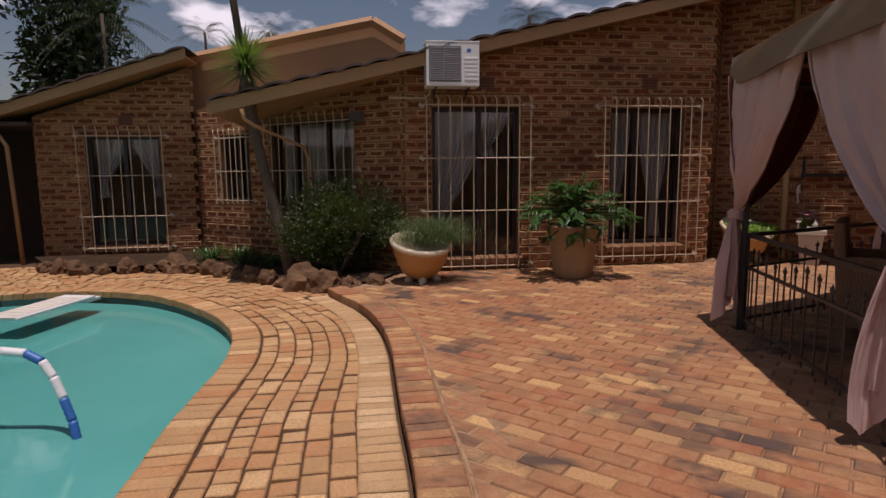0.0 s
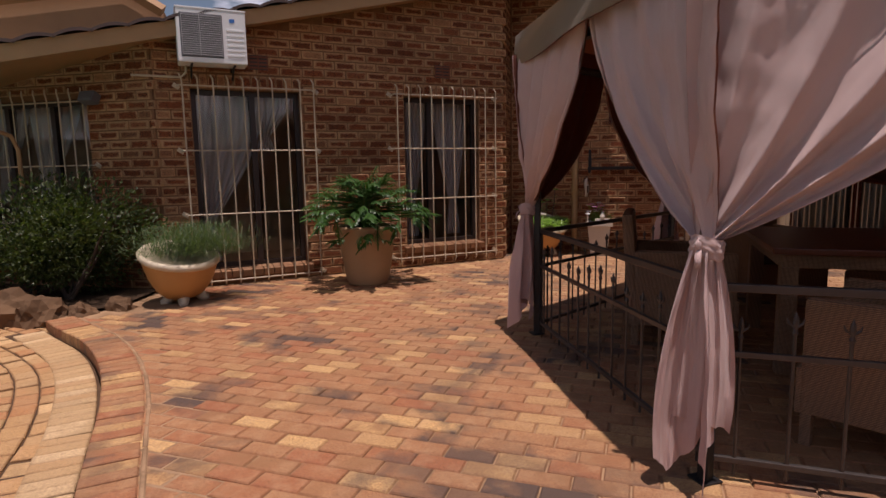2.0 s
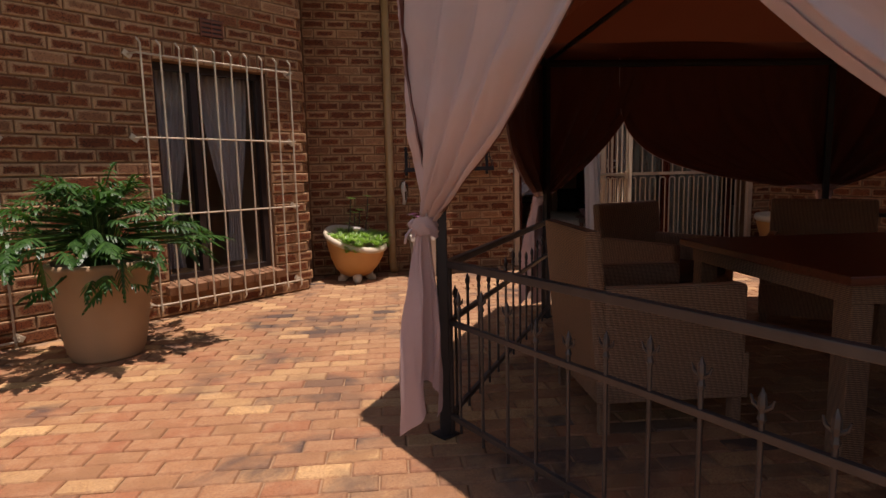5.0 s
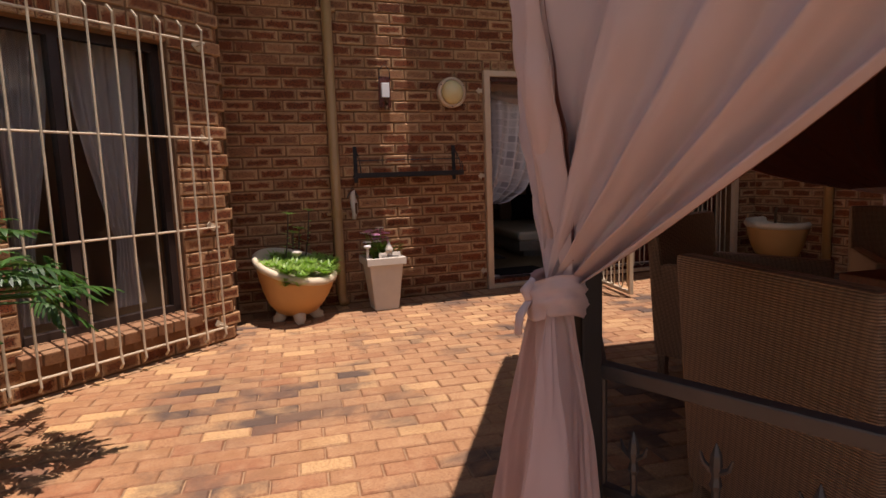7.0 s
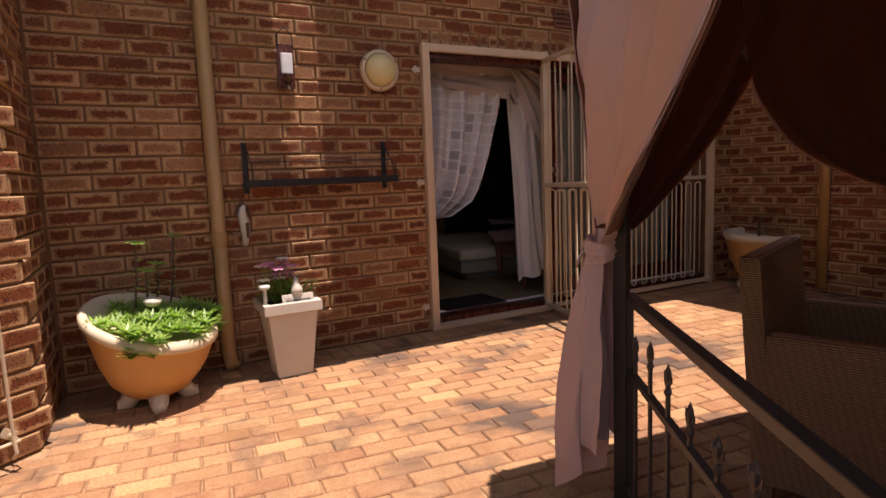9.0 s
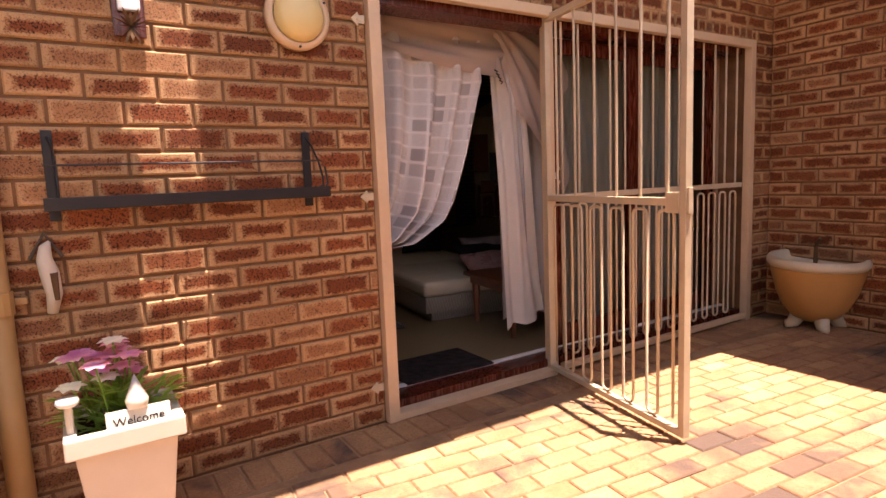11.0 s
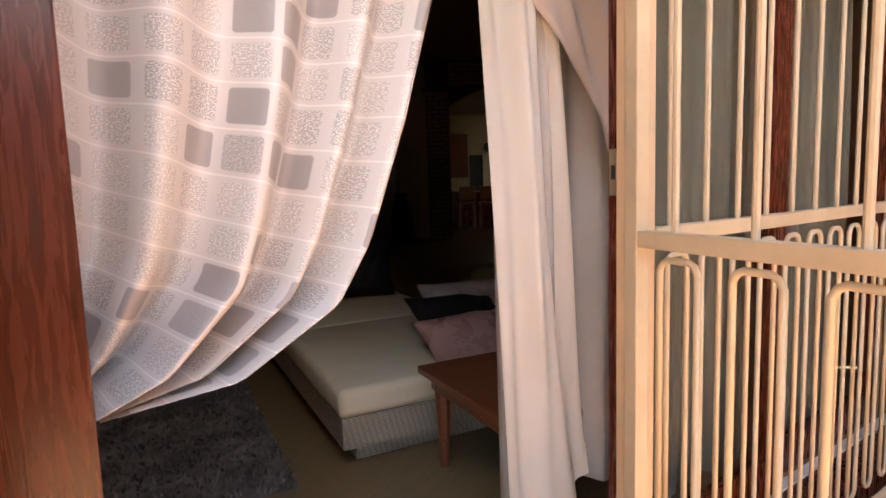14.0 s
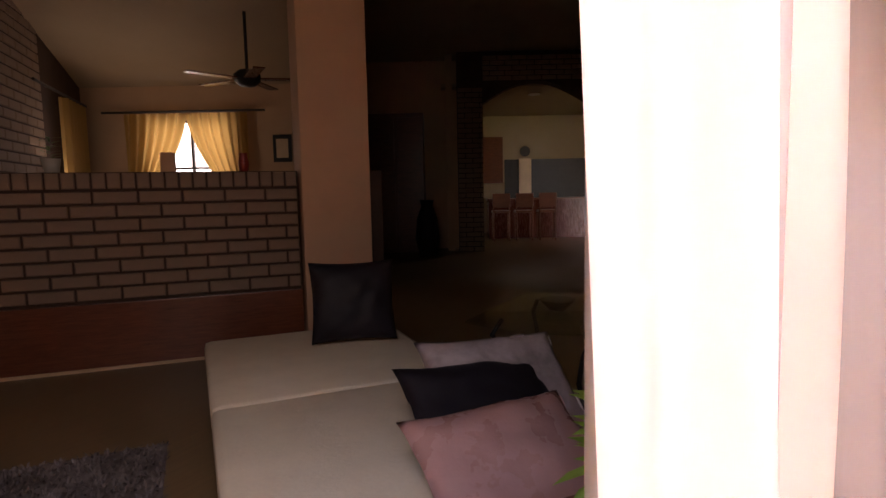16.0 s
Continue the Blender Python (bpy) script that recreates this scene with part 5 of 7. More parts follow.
# ---- the pool's edge: rocks, beds, trees ----
def rock(x, y, z, sx, sy, sz, seed):
    bm = bmesh.new()
    bmesh.ops.create_icosphere(bm, subdivisions=3, radius=1.0)
    for v in bm.verts:
        p = v.co * 1.1 + Vector((seed * 3.1, seed * 1.7, 0))
        k = 0.95 + 0.45 * noise.noise(p) + 0.30 * abs(noise.noise(p * 2.2)) + 0.20 * noise.noise(p * 5) + 0.14 * noise.noise(p * 11)
        v.co = Vector((v.co.x * sx * k, v.co.y * sy * k, max(-0.5, v.co.z) * sz * k))
    ob = part("garden_rock", bm, ROCK)
    ob.matrix_world = pose(x, y, z + sz * 0.42, 0, 0, seed * 47)
    tagged(ob, "rough brown rock edging the planted bed", "rock", "rocks edging the bed")


ROCK_LINE = spline([(-5.55, 8.05), (-4.9, 7.85), (-4.2, 7.95), (-3.5, 7.95), (-2.9, 7.6), (-2.35, 7.2), (-1.85, 6.85), (-1.3, 6.55), (-0.85, 6.55), (-0.62, 6.85)], 0.31)
rr = random.Random(21)
for k, p in enumerate(ROCK_LINE):
    big = rr.uniform(0.09, 0.155) * (1.15 if k > len(ROCK_LINE) - 7 else 1.0)
    rock(p.x, p.y, LOW - 0.02, big * rr.uniform(0.95, 1.3), big, big * rr.uniform(0.8, 1.25), k + 1)
bed = part("flower_bed", filled([[(p.x, p.y) for p in ROCK_LINE] + [(-0.55, 7.3), (-4.0, 9.4), (-6.3, 8.9)]], 0.02), SOIL)
tagged(bed, "dark soil of the planted bed behind the rocks", "bed", kind="structure")


def bush(name, x, y, z, radii, n, size, seed, material, label, lumps=9):
    b = thing(name, label, "shrub", pose(x, y, z))
    st = bmesh.new()
    r = random.Random(seed)
    for k in range(7):
        a = r.uniform(0, 6.28)
        tube(st, [(0, 0, 0), (0.3 * radii[0] * math.cos(a), 0.3 * radii[1] * math.sin(a), radii[2] * 0.6), (0.6 * radii[0] * math.cos(a), 0.6 * radii[1] * math.sin(a), radii[2] * 1.3)], [0.022, 0.014, 0.006], 5)
    part("branches", st, BARK, b)
    part("crown", leaf_cloud(seed, n, (0, 0, radii[2] * 0.98), radii, size, lumps, 0.03), material, b)
    return b


bush("shrub", -1.30, 7.10, 0.0, (0.84, 0.60, 0.62), 16000, 0.046, 4, LEAF_SHRUB, "dense rounded dark green shrub behind the rocks", 22)
for k, (x, y, s) in enumerate(((-3.35, 8.35, 1.0), (-2.75, 8.1, 0.9), (-3.0, 8.55, 0.9), (-2.35, 7.9, 0.8), (-6.7, 7.75, 1.3))):
    ag = thing("agapanthus", "clump of dark strappy leaves in the bed", "plant", pose(x, y, 0.0), "strappy clumps")
    bm = bmesh.new()
    r = random.Random(60 + k)
    for j in range(90):
        a = r.uniform(0, 6.28)
        blade(bm, (r.gauss(0, 0.08), r.gauss(0, 0.08), 0), (math.cos(a), math.sin(a), r.uniform(0.8, 2.4)), r.uniform(0.35, 0.6) * s, 0.022, 0.5, 5)
    part("leaves", bm, LEAF_PHILO, ag)
# the leaning dragon tree: bare trunk, one low rosette, trunk running on upwards
yt = thing("dragon_tree", "tall leaning yucca with a spiky rosette", "tree", pose(-1.86, 7.05, 0.0))
trunk = [(0.0, 0.0, 0.0), (-0.07, 0.0, 0.45), (-0.22, 0.0, 1.05), (-0.36, 0.0, 1.7), (-0.43, 0.0, 2.3), (-0.48, 0.0, 2.7)]
part("trunk", a_tube(trunk, [0.09, 0.075, 0.065, 0.062, 0.075, 0.05], 12), BARK, yt, smooth=True)
part("upper_trunk", a_tube([(-0.46, 0.02, 2.5), (-0.56, 0.05, 3.3), (-0.62, 0.06, 4.6), (-0.6, 0.06, 6.5)], [0.045, 0.042, 0.04, 0.035], 10), BARK, yt, smooth=True)
bm = bmesh.new()
r = random.Random(77)
for j in range(420):
    a, e = r.uniform(0, 6.28), r.uniform(-0.35, 1.45)
    blade(bm, (-0.42, -0.04, 2.42 + 0.16 * r.random()), (math.cos(a) * math.cos(e), math.sin(a) * math.cos(e), math.sin(e)), r.uniform(0.36, 0.56), 0.018, 0.16, 4)
part("rosette", bm, LEAF_YUCCA, yt)
bm = bmesh.new()
for j in range(160):
    a = r.uniform(0, 6.28)
    blade(bm, (-0.42 + 0.06 * math.cos(a), 0.06 * math.sin(a) - 0.03, 2.38 - 0.25 * r.random()), (0.4 * math.cos(a), 0.4 * math.sin(a), -1.0), r.uniform(0.12, 0.22), 0.015, 0.0, 2)
part("dry_skirt", bm, plain("dry_leaf", (0.20, 0.14, 0.08), 0.9), yt, "dry brown leaf skirt")
bm = bmesh.new()
for j in range(300):
    a, e = r.uniform(0, 6.28), r.uniform(-0.3, 1.4)
    blade(bm, (-0.6, 0.06, 6.5), (math.cos(a) * math.cos(e), math.sin(a) * math.cos(e), math.sin(e)), r.uniform(0.5, 0.8), 0.03, 0.2, 4)
part("top_rosette", bm, LEAF_YUCCA, yt)


def tree(x, y, height, crown, n, size, seed, label):
    t = thing("tree", label, "tree", pose(x, y, -0.16))
    r = random.Random(seed)
    st = bmesh.new()
    tube(st, [(0, 0, 0), (0.1, 0, height * 0.3), (0.0, 0.1, height * 0.6), (0.1, 0, height * 0.85)], [0.28, 0.22, 0.16, 0.05], 10)
    part("trunk", st, BARK, t, smooth=True)
    lm = bmesh.new()
    for k in range(12):
        a = r.uniform(0, 6.28)
        z = height * r.uniform(0.35, 0.75)
        q = Vector((math.cos(a) * crown[0] * 0.8, math.sin(a) * crown[1] * 0.8, z + height * 0.14))
        tube(lm, [(0, 0.05, z), q * 0.5 + Vector((0, 0, z * 0.5 + 0.1)), q], [0.09, 0.05, 0.015], 6)
    part("limbs", lm, BARK, t)
    part("crown", leaf_cloud(seed, n, (0, 0, height * 0.68), crown, size, 26, None, 0.0), LEAF_TREE, t)


tree(-11.0, 18.0, 8.2, (1.75, 1.75, 3.2), 5600, 0.26, 31, "tall dark conifer behind the pool wing")
tree(-17.9, 19.0, 9.5, (2.8, 2.8, 4.0), 9000, 0.28, 32, "tall dark tree beyond the roofs")
tree(-10.4, 11.5, 5.6, (1.3, 1.3, 2.6), 7000, 0.13, 33, "narrow leafy tree beside the pool")


def palm(x, y, h, seed, label, size=1.0):
    t = thing("palm", label, "tree", pose(x, y, 0))
    part("trunk", a_tube([(0, 0, -0.16), (0.05, 0, h * 0.5), (0, 0, h)], [0.07, 0.05, 0.045], 8), BARK, t, smooth=True)
    bm = bmesh.new()
    r = random.Random(seed)
    for k in range(34):
        a, e = r.uniform(0, 6.28), r.uniform(-0.5, 1.2)
        d = Vector((math.cos(a) * math.cos(e), math.sin(a) * math.cos(e), math.sin(e)))
        s = d.cross(UP).normalized()
        for j in range(16):
            q = (j + 2) / 18
            c = Vector((0, 0, h)) + d * 1.7 * size * q - UP * 0.9 * size * q * q
            for sd in (-1, 1):
                blade(bm, c, s * sd + d * 0.7 - UP * 0.4, 0.42 * size * (1 - 0.5 * q), 0.02 * size, 0.4, 2)
    part("fronds", bm, LEAF_TREE, t)


palm(-7.6, 19.5, 5.8, 41, "feathery palm behind the roof", 0.6)
palm(-5.7, 20.0, 5.9, 42, "feathery palm behind the roof", 0.6)
palm(2.25, 15.5, 5.2, 43, "palm crown over the tiled roof", 0.5)
palm(-9.2, 16.5, 5.6, 44, "dark fan palm above the wing", 1.0)

# ---- pool fittings ----
db = thing("diving_board", "short white ribbed diving board over the pool", "diving board", pose(-3.9, 6.15, LOW, 0, 0, -97))
part("board", a_box(0.0, 1.0, -0.18, 0.18, 0.035, 0.065, 0.012), WHITE, db)
for i in range(9):
    part("tread", a_box(0.15 + 0.1 * i, 0.22 + 0.1 * i, -0.15, 0.15, 0.065, 0.069), WHITEPOT, db)
part("stand", a_box(-0.1, 0.12, -0.16, 0.16, 0.0, 0.035, 0.01), WHITE, db)
hs = thing("pool_hose", "blue and white ribbed pool cleaner hose", "hose", pose(-2.05, 3.0, -0.22))
path = [Vector(p) for p in ((-1.9, 0.2, 0.52), (-0.66, 0.2, 0.50), (-0.46, 0.2, 0.49), (-0.32, 0.2, 0.476), (-0.225, 0.19, 0.431), (-0.162, 0.18, 0.341), (-0.108, 0.165, 0.223), (-0.058, 0.15, 0.096), (-0.02, 0.13, -0.06))]
for i, (a, b) in enumerate(zip(path, path[1:])):
    pts = [a.lerp(b, t / 8) for t in range(9)]
    part("hose_length", a_tube(pts, [0.024 + 0.003 * (t % 2) for t in range(9)], 10), BLUE if i in (3, 6, 7) else WHITE, hs, smooth=True)
part("cleaner_head", lathe([(0.0, -0.20), (0.19, -0.19), (0.21, -0.15), (0.08, -0.10), (0.05, -0.05), (0.0, -0.05)], 26), BLUE, hs, smooth=True)


# ---- the six-sided gazebo ----
GC, GR, EAVE = Vector((4.08, 3.26, 0)), 2.2, 1.94
CORNERS = [GC + Vector((GR * math.cos(radians(a)), GR * math.sin(radians(a)), 0)) for a in (144, 204, 264, 324, 24, 84)]
CORNERS[1] = CORNERS[1] + Vector((-0.05, 0.11, 0))
CORNERS[0] = CORNERS[0] + Vector((0.035, -0.03, 0))
CORNERS[5] = CORNERS[5] + Vector((-0.015, 0.07, 0))


def curtain_panel(v, w, out, seed, reach=0.5, tie_z=0.92, inset=0.0, until=1.0, sag=1.24, u0=0.0):
    """Half a curtain: hung along the eave from corner v towards w, swept back and tied at the corner, then falling free."""
    r = random.Random(seed)
    d = (w - v)
    span = d.length * reach
    d = d.normalized()
    ph_, k1, k2 = r.uniform(0, 6), r.uniform(26, 32), r.uniform(9, 12)
    rad = (v - GC).normalized()
    tie = v + rad * 0.04

    def fn(u, t):
        if t <= 0.62:
            q = t / 0.62
            z = EAVE + 0.02 + (tie_z - EAVE - 0.02) * q
            pull = q ** (1.7 + (sag - 1.7) * u)
            top = v + rad * 0.07 * (1 - u) ** 2 + d * (span * u - 0.09 * (1 - u)) + out * 0.045
            end = tie + d * (0.075 * (u - 0.55)) + out * 0.02 * math.sin(9 * u + ph_)
            z -= 0.07 * math.sin(math.pi * q) * u * u
            p = top.lerp(end, pull)
            amp = 0.034 * (0.45 + 0.55 * q) * (1 - 0.75 * q ** 4)
            off = 0.55 * amp * math.sin(k1 * u + ph_ + 1.5 * q) + 0.7 * amp * (1 - 2 * abs(math.sin(0.5 * k1 * u + 1.3 * ph_ + q)) ** 0.8) + 0.5 * amp * math.sin(k2 * u + 2 * ph_ - 2 * q)
            off += 0.035 * math.sin(math.pi * q) * math.sin(math.pi * u)
        else:
            q = (t - 0.62) / 0.38
            z = tie_z * (1 - q) + (0.03 + 0.22 * abs(math.sin(2.3 * u + ph_)) + 0.02 * math.sin(11 * u)) * q
            wide = 0.09 + 0.20 * math.sin(1.9 * q) - 0.02 * q
            p = tie + d * (wide * (u - 0.55)) + out * 0.02 + rad * 0.03 * q
            amp = 0.012 + 0.045 * q ** 0.7
            off = 0.7 * amp * math.sin(9.5 * u + ph_) + 0.6 * amp * (1 - 2 * abs(math.sin(4.5 * u + ph_)) ** 0.8) + 0.25 * amp * math.sin(23 * u + 2 * q)
        p = p + out * (off - inset * min(1.0, 6.0 * abs(t - 0.62)) + 0.020 * noise.noise(Vector((u * 7 + seed, t * 6, 0.3))) + 0.010 * abs(noise.noise(Vector((u * 13 - t * 7, t * 10 + u * 5 + seed, 1.7)))) + 0.006 * noise.noise(Vector((u * 26, t * 19 + seed, 0.7))))
        return (p.x, p.y, z)

    return sheet(lambda u, t: fn(u0 + (1 - u0) * u, t * until), 120 if u0 == 0 else 6, 60)


# how far each half curtain reaches along its side, and how deep its free edge sags
HANG = {(1, 0): (0.5, 1.36), (1, 2): (0.5, 1.5), (0, 5): (0.44, 2.0), (5, 0): (0.56, 1.75), (4, 5): (0.74, 4.0), (5, 4): (0.36, 1.5), (4, 3): (0.55, 1.8), (3, 4): (0.55, 1.8), (3, 2): (0.55, 1.7), (2, 3): (0.55, 1.7)}
gz = thing("gazebo", "six-sided canvas gazebo with tied mauve curtains", "gazebo", pose(GC.x, GC.y, 0))
INV = Matrix.Translation(-GC)


def g_part(name, bm, material, label="", smooth=False):
    bmesh.ops.transform(bm, verts=bm.verts, matrix=INV)
    return part(name, bm, material, gz, label, smooth)


for i, v in enumerate(CORNERS):
    w, x = CORNERS[(i + 1) % 6], CORNERS[i - 1]
    radial = (v - GC).normalized()
    o1 = ((v + w) / 2 - GC).normalized()
    o0 = ((v + x) / 2 - GC).normalized()
    inn = v - radial * 0.02
    g_part("post", box(bmesh.new(), -0.022, 0.022, -0.022, 0.022, 0, EAVE, 0.004, m=Matrix.Translation(inn) @ pose(0, 0, 0, 0, 0, math.degrees(math.atan2(radial.y, radial.x)))), IRON)
    g_part("base_plate", box(bmesh.new(), -0.045, 0.045, -0.045, 0.045, 0.0, 0.008, 0.003, m=Matrix.Translation(inn)), IRON)
    wi = w - (w - GC).normalized() * 0.02
    g_part("eave_beam", tube(bmesh.new(), [inn + UP * (EAVE - 0.03), wi + UP * (EAVE - 0.03)], 0.028, 6), IRON)
    # khaki valance: a band of cloth round the eave, slightly slack
    def val(u, t, v=v, w=w, o=o1):
        p = (v + (v - GC).normalized() * 0.135).lerp(w + (w - GC).normalized() * 0.135, u) + o * 0.010 * math.sin(9 * u + 3 * t)
        return (p.x, p.y, EAVE + 0.155 - 0.20 * t - 0.008 * math.sin(math.pi * u * 3))
    g_part("valance", sheet(val, 30, 4), VALANCE, "khaki canvas valance", True)
    # added sheet behind the valance, its dark colour standing in for shade
    g_part("valance_lining", sheet(lambda u, t, f=val, o=o1: tuple(Vector(f(u, t)) - o * 0.012), 30, 4), INNER_SHADE, "added inner face with shade put into its maroon colour", True)
    def roof(u, t, v=v, w=w):
        a = (v + (v - GC).normalized() * 0.135).lerp(w + (w - GC).normalized() * 0.135, u)
        p = a.lerp(GC, t)
        return (p.x, p.y, EAVE + 0.155 + 0.85 * t - 0.05 * math.sin(math.pi * t) * math.sin(math.pi * u))
    g_part("canopy_panel", sheet(roof, 12, 12), VALANCE, "khaki canvas roof panel", True)
    g_part("rafter", tube(bmesh.new(), [inn + UP * (EAVE - 0.02), GC + UP * (EAVE + 0.82)], 0.018, 6), IRON)
    for other, out, seed, key in ((w, o1, 10 + i, (i, (i + 1) % 6)), (x, o0, 30 + i, (i, (i - 1) % 6))):
        hang = dict(zip(("reach", "sag"), HANG.get(key, (0.5, 1.24))))
        g_part("curtain", curtain_panel(v, other, out, seed, **hang), CLOTH, "mauve canvas curtain tied at the post", True)
        # shaded copy of the curtain, added just inside it
        g_part("lining", curtain_panel(v, other, out, seed, inset=0.008, until=0.585, **hang), INNER_SHADE, "added inner face with shade put into its maroon colour", True)
        g_part("hem", curtain_panel(v, other, out, seed, inset=-0.007, until=0.60, u0=0.945, **hang), CLOTH, "stitched hem along the free edge", True)
    def under(u, t, v=v, w=w):
        a = (v + (v - GC).normalized() * 0.12).lerp(w + (w - GC).normalized() * 0.12, u)
        p = a.lerp(GC, t)
        return (p.x, p.y, EAVE + 0.142 + 0.85 * t - 0.05 * math.sin(math.pi * t) * math.sin(math.pi * u))
    # added sheet under the canopy, shade put into its colour
    g_part("canopy_lining", sheet(under, 12, 12), INNER_SHADE, "added underside with shade put into its maroon colour", True)
    # the sash round the gathered cloth
    kn = v + radial * 0.045
    sash = bmesh.new()
    rings = []
    for j in range(9):
        bulge = 0.052 + 0.006 * math.sin(math.pi * j / 8) + 0.0035 * math.sin(j * 2.4)
        rings.append([sash.verts.new(kn + Vector(((bulge + 0.003 * math.sin(7 * a + 1.3 * j)) * math.cos(a), (bulge + 0.003 * math.sin(7 * a + 1.3 * j)) * math.sin(a), 0.868 + 0.0095 * j + 0.010 * math.sin(2 * a + i)))) for a in (2 * math.pi * k / 28 for k in range(28))])
    for p_, q_ in zip(rings, rings[1:]):
        for k in range(28):
            sash.faces.new((p_[k], p_[(k + 1) % 28], q_[(k + 1) % 28], q_[k]))
    g_part("tie_band", sash, CLOTH, "knotted cloth tie", True)
    kt = bmesh.new()
    tube(kt, [kn + radial * 0.045 + UP * 0.94, kn + radial * 0.062 + UP * 0.92, kn + radial * 0.05 + UP * 0.89], [0.008, 0.013, 0.008], 8)
    tube(kt, [kn + radial * 0.05 + UP * 0.91, kn + radial * 0.062 + o1 * 0.02 + UP * 0.875, kn + radial * 0.06 + o1 * 0.03 + UP * 0.84], [0.008, 0.012, 0.010], 8, True, 0.4)
    g_part("tie_knot", kt, CLOTH, "", True)


def fence(v, w, gap=False):
    """Low ornamental rail between two posts: a top handrail, a second rail, a foot rail and spear-headed uprights."""
    a, b = v - (v - GC).normalized() * 0.045, w - (w - GC).normalized() * 0.045
    L = (b - a).length
    f = thing("gazebo_railing", "low dark iron railing with spear-headed uprights", "railing", Matrix.Translation(a) @ pose(0, 0, 0, 0, 0, math.degrees(math.atan2((b - a).y, (b - a).x))), "gazebo railings")
    part("hand_rail", a_box(0, L, -0.016, 0.016, 0.735, 0.765, 0.004), FENCE, f)
    part("middle_rail", a_box(0, L, -0.011, 0.011, 0.49, 0.512, 0.003), FENCE, f)
    part("foot_rail", a_box(0, L, -0.011, 0.011, 0.075, 0.097, 0.003), FENCE, f)
    n = 13
    for k in range(n):
        x = L * (k + 0.5) / n
        h = 0.60 + 0.03 * math.sin(k * 1.3)
        up = part("upright", a_tube([(x, 0, 0.03), (x, 0, h)], 0.007, 6), FENCE, f)
        sp = bmesh.new()
        tube(sp, [(x, 0, h - 0.045), (x, 0, h - 0.035), (x, 0, h - 0.02), (x, 0, h), (x, 0, h + 0.02), (x, 0, h + 0.042)], [0.007, 0.011, 0.007, 0.011, 0.009, 0.001], 6)
        for s in (-1, 1):
            tube(sp, [(x, 0, h - 0.015), (x + s * 0.022, 0, h), (x + s * 0.028, 0, h + 0.018)], [0.006, 0.005, 0.002], 5)
        part("spear_head", sp, FENCE, up)
    for x in (0.0, L):
        part("end_post", a_box(x - 0.012, x + 0.012, -0.012, 0.012, 0.0, 0.76), FENCE, f)


for i, j in ((0, 1), (1, 2), (5, 0), (3, 4)):
    fence(CORNERS[i], CORNERS[j])


# ---- wicker seats and table under the canopy ----
def wicker_chair():
    c = thing("wicker_armchair", "brown woven wicker armchair drawn to the table", "chair", pose(0, 0, 0), "chairs round the gazebo table")
    part("side_panel", a_box(-0.31, 0.31, 0.26, 0.33, 0.14, 0.64, 0.02), WICKER, c)
    part("side_panel", a_box(-0.31, 0.31, -0.33, -0.26, 0.14, 0.64, 0.02), WICKER, c)
    part("seat", a_box(-0.26, 0.31, -0.26, 0.26, 0.14, 0.38, 0.02), WICKER, c)
    back = bmesh.new()
    box(back, -0.34, -0.27, -0.33, 0.33, 0.14, 0.88, 0.02)
    for v in back.verts:
        v.co.x -= 0.12 * max(0, v.co.z - 0.4)
    part("backrest", back, WICKER, c)
    part("front_apron", a_box(0.30, 0.325, -0.33, 0.33, 0.14, 0.34, 0.006), WICKER, c)
    part("seat_cushion", a_box(-0.25, 0.30, -0.255, 0.255, 0.38, 0.46, 0.025), plain("brown_cushion", (0.075, 0.050, 0.040), 0.9), c, "dark brown seat cushion")
    for x in (-0.30, 0.28):
        for y in (-0.30, 0.30):
            part("leg", a_box(x - 0.022, x + 0.022, y - 0.022, y + 0.022, 0.0, 0.14, 0.003), WICKER, c)
    return c


first = wicker_chair()
SEATS = [(3.26, 4.10, -37), (3.04, 2.45, 115), (4.66, 4.72, -100), (5.30, 3.95, 195), (4.75, 2.15, 100)]
for k, (x, y, a) in enumerate(SEATS):
    if k == 0:
        first.matrix_world = pose(x, y, 0, 0, 0, a)
    else:
        copy_thing(first, pose(x, y, 0, 0, 0, a))
tb = thing("dining_table", "square dark-topped wicker table under the gazebo", "table", pose(4.02, 3.38, 0, 0, 0, -37))
part("tabletop", a_box(-0.62, 0.62, -0.62, 0.62, 0.70, 0.735, 0.006), REDWOOD, tb, "dark reddish timber top")
part("apron", a_box(-0.57, 0.57, -0.57, 0.57, 0.62, 0.70, 0.008), WICKER, tb)
for x in (-0.52, 0.52):
    for y in (-0.52, 0.52):
        part("leg", a_box(x - 0.045, x + 0.045, y - 0.045, y + 0.045, 0.0, 0.62, 0.006), WICKER, tb)


# ---- drapes in the doorway ----
dr = thing("door_drape", "silvery patterned drape swept aside in the doorway", "curtain", WC @ pose(0, 0.42, 0))


EDGE = [(0.0, 3.38, 2.10), (0.22, 3.36, 1.78), (0.5, 3.21, 1.33), (0.65, 3.105, 1.07), (0.75, 3.025, 0.95), (0.88, 2.81, 0.835), (1.0, 2.57, 0.825)]


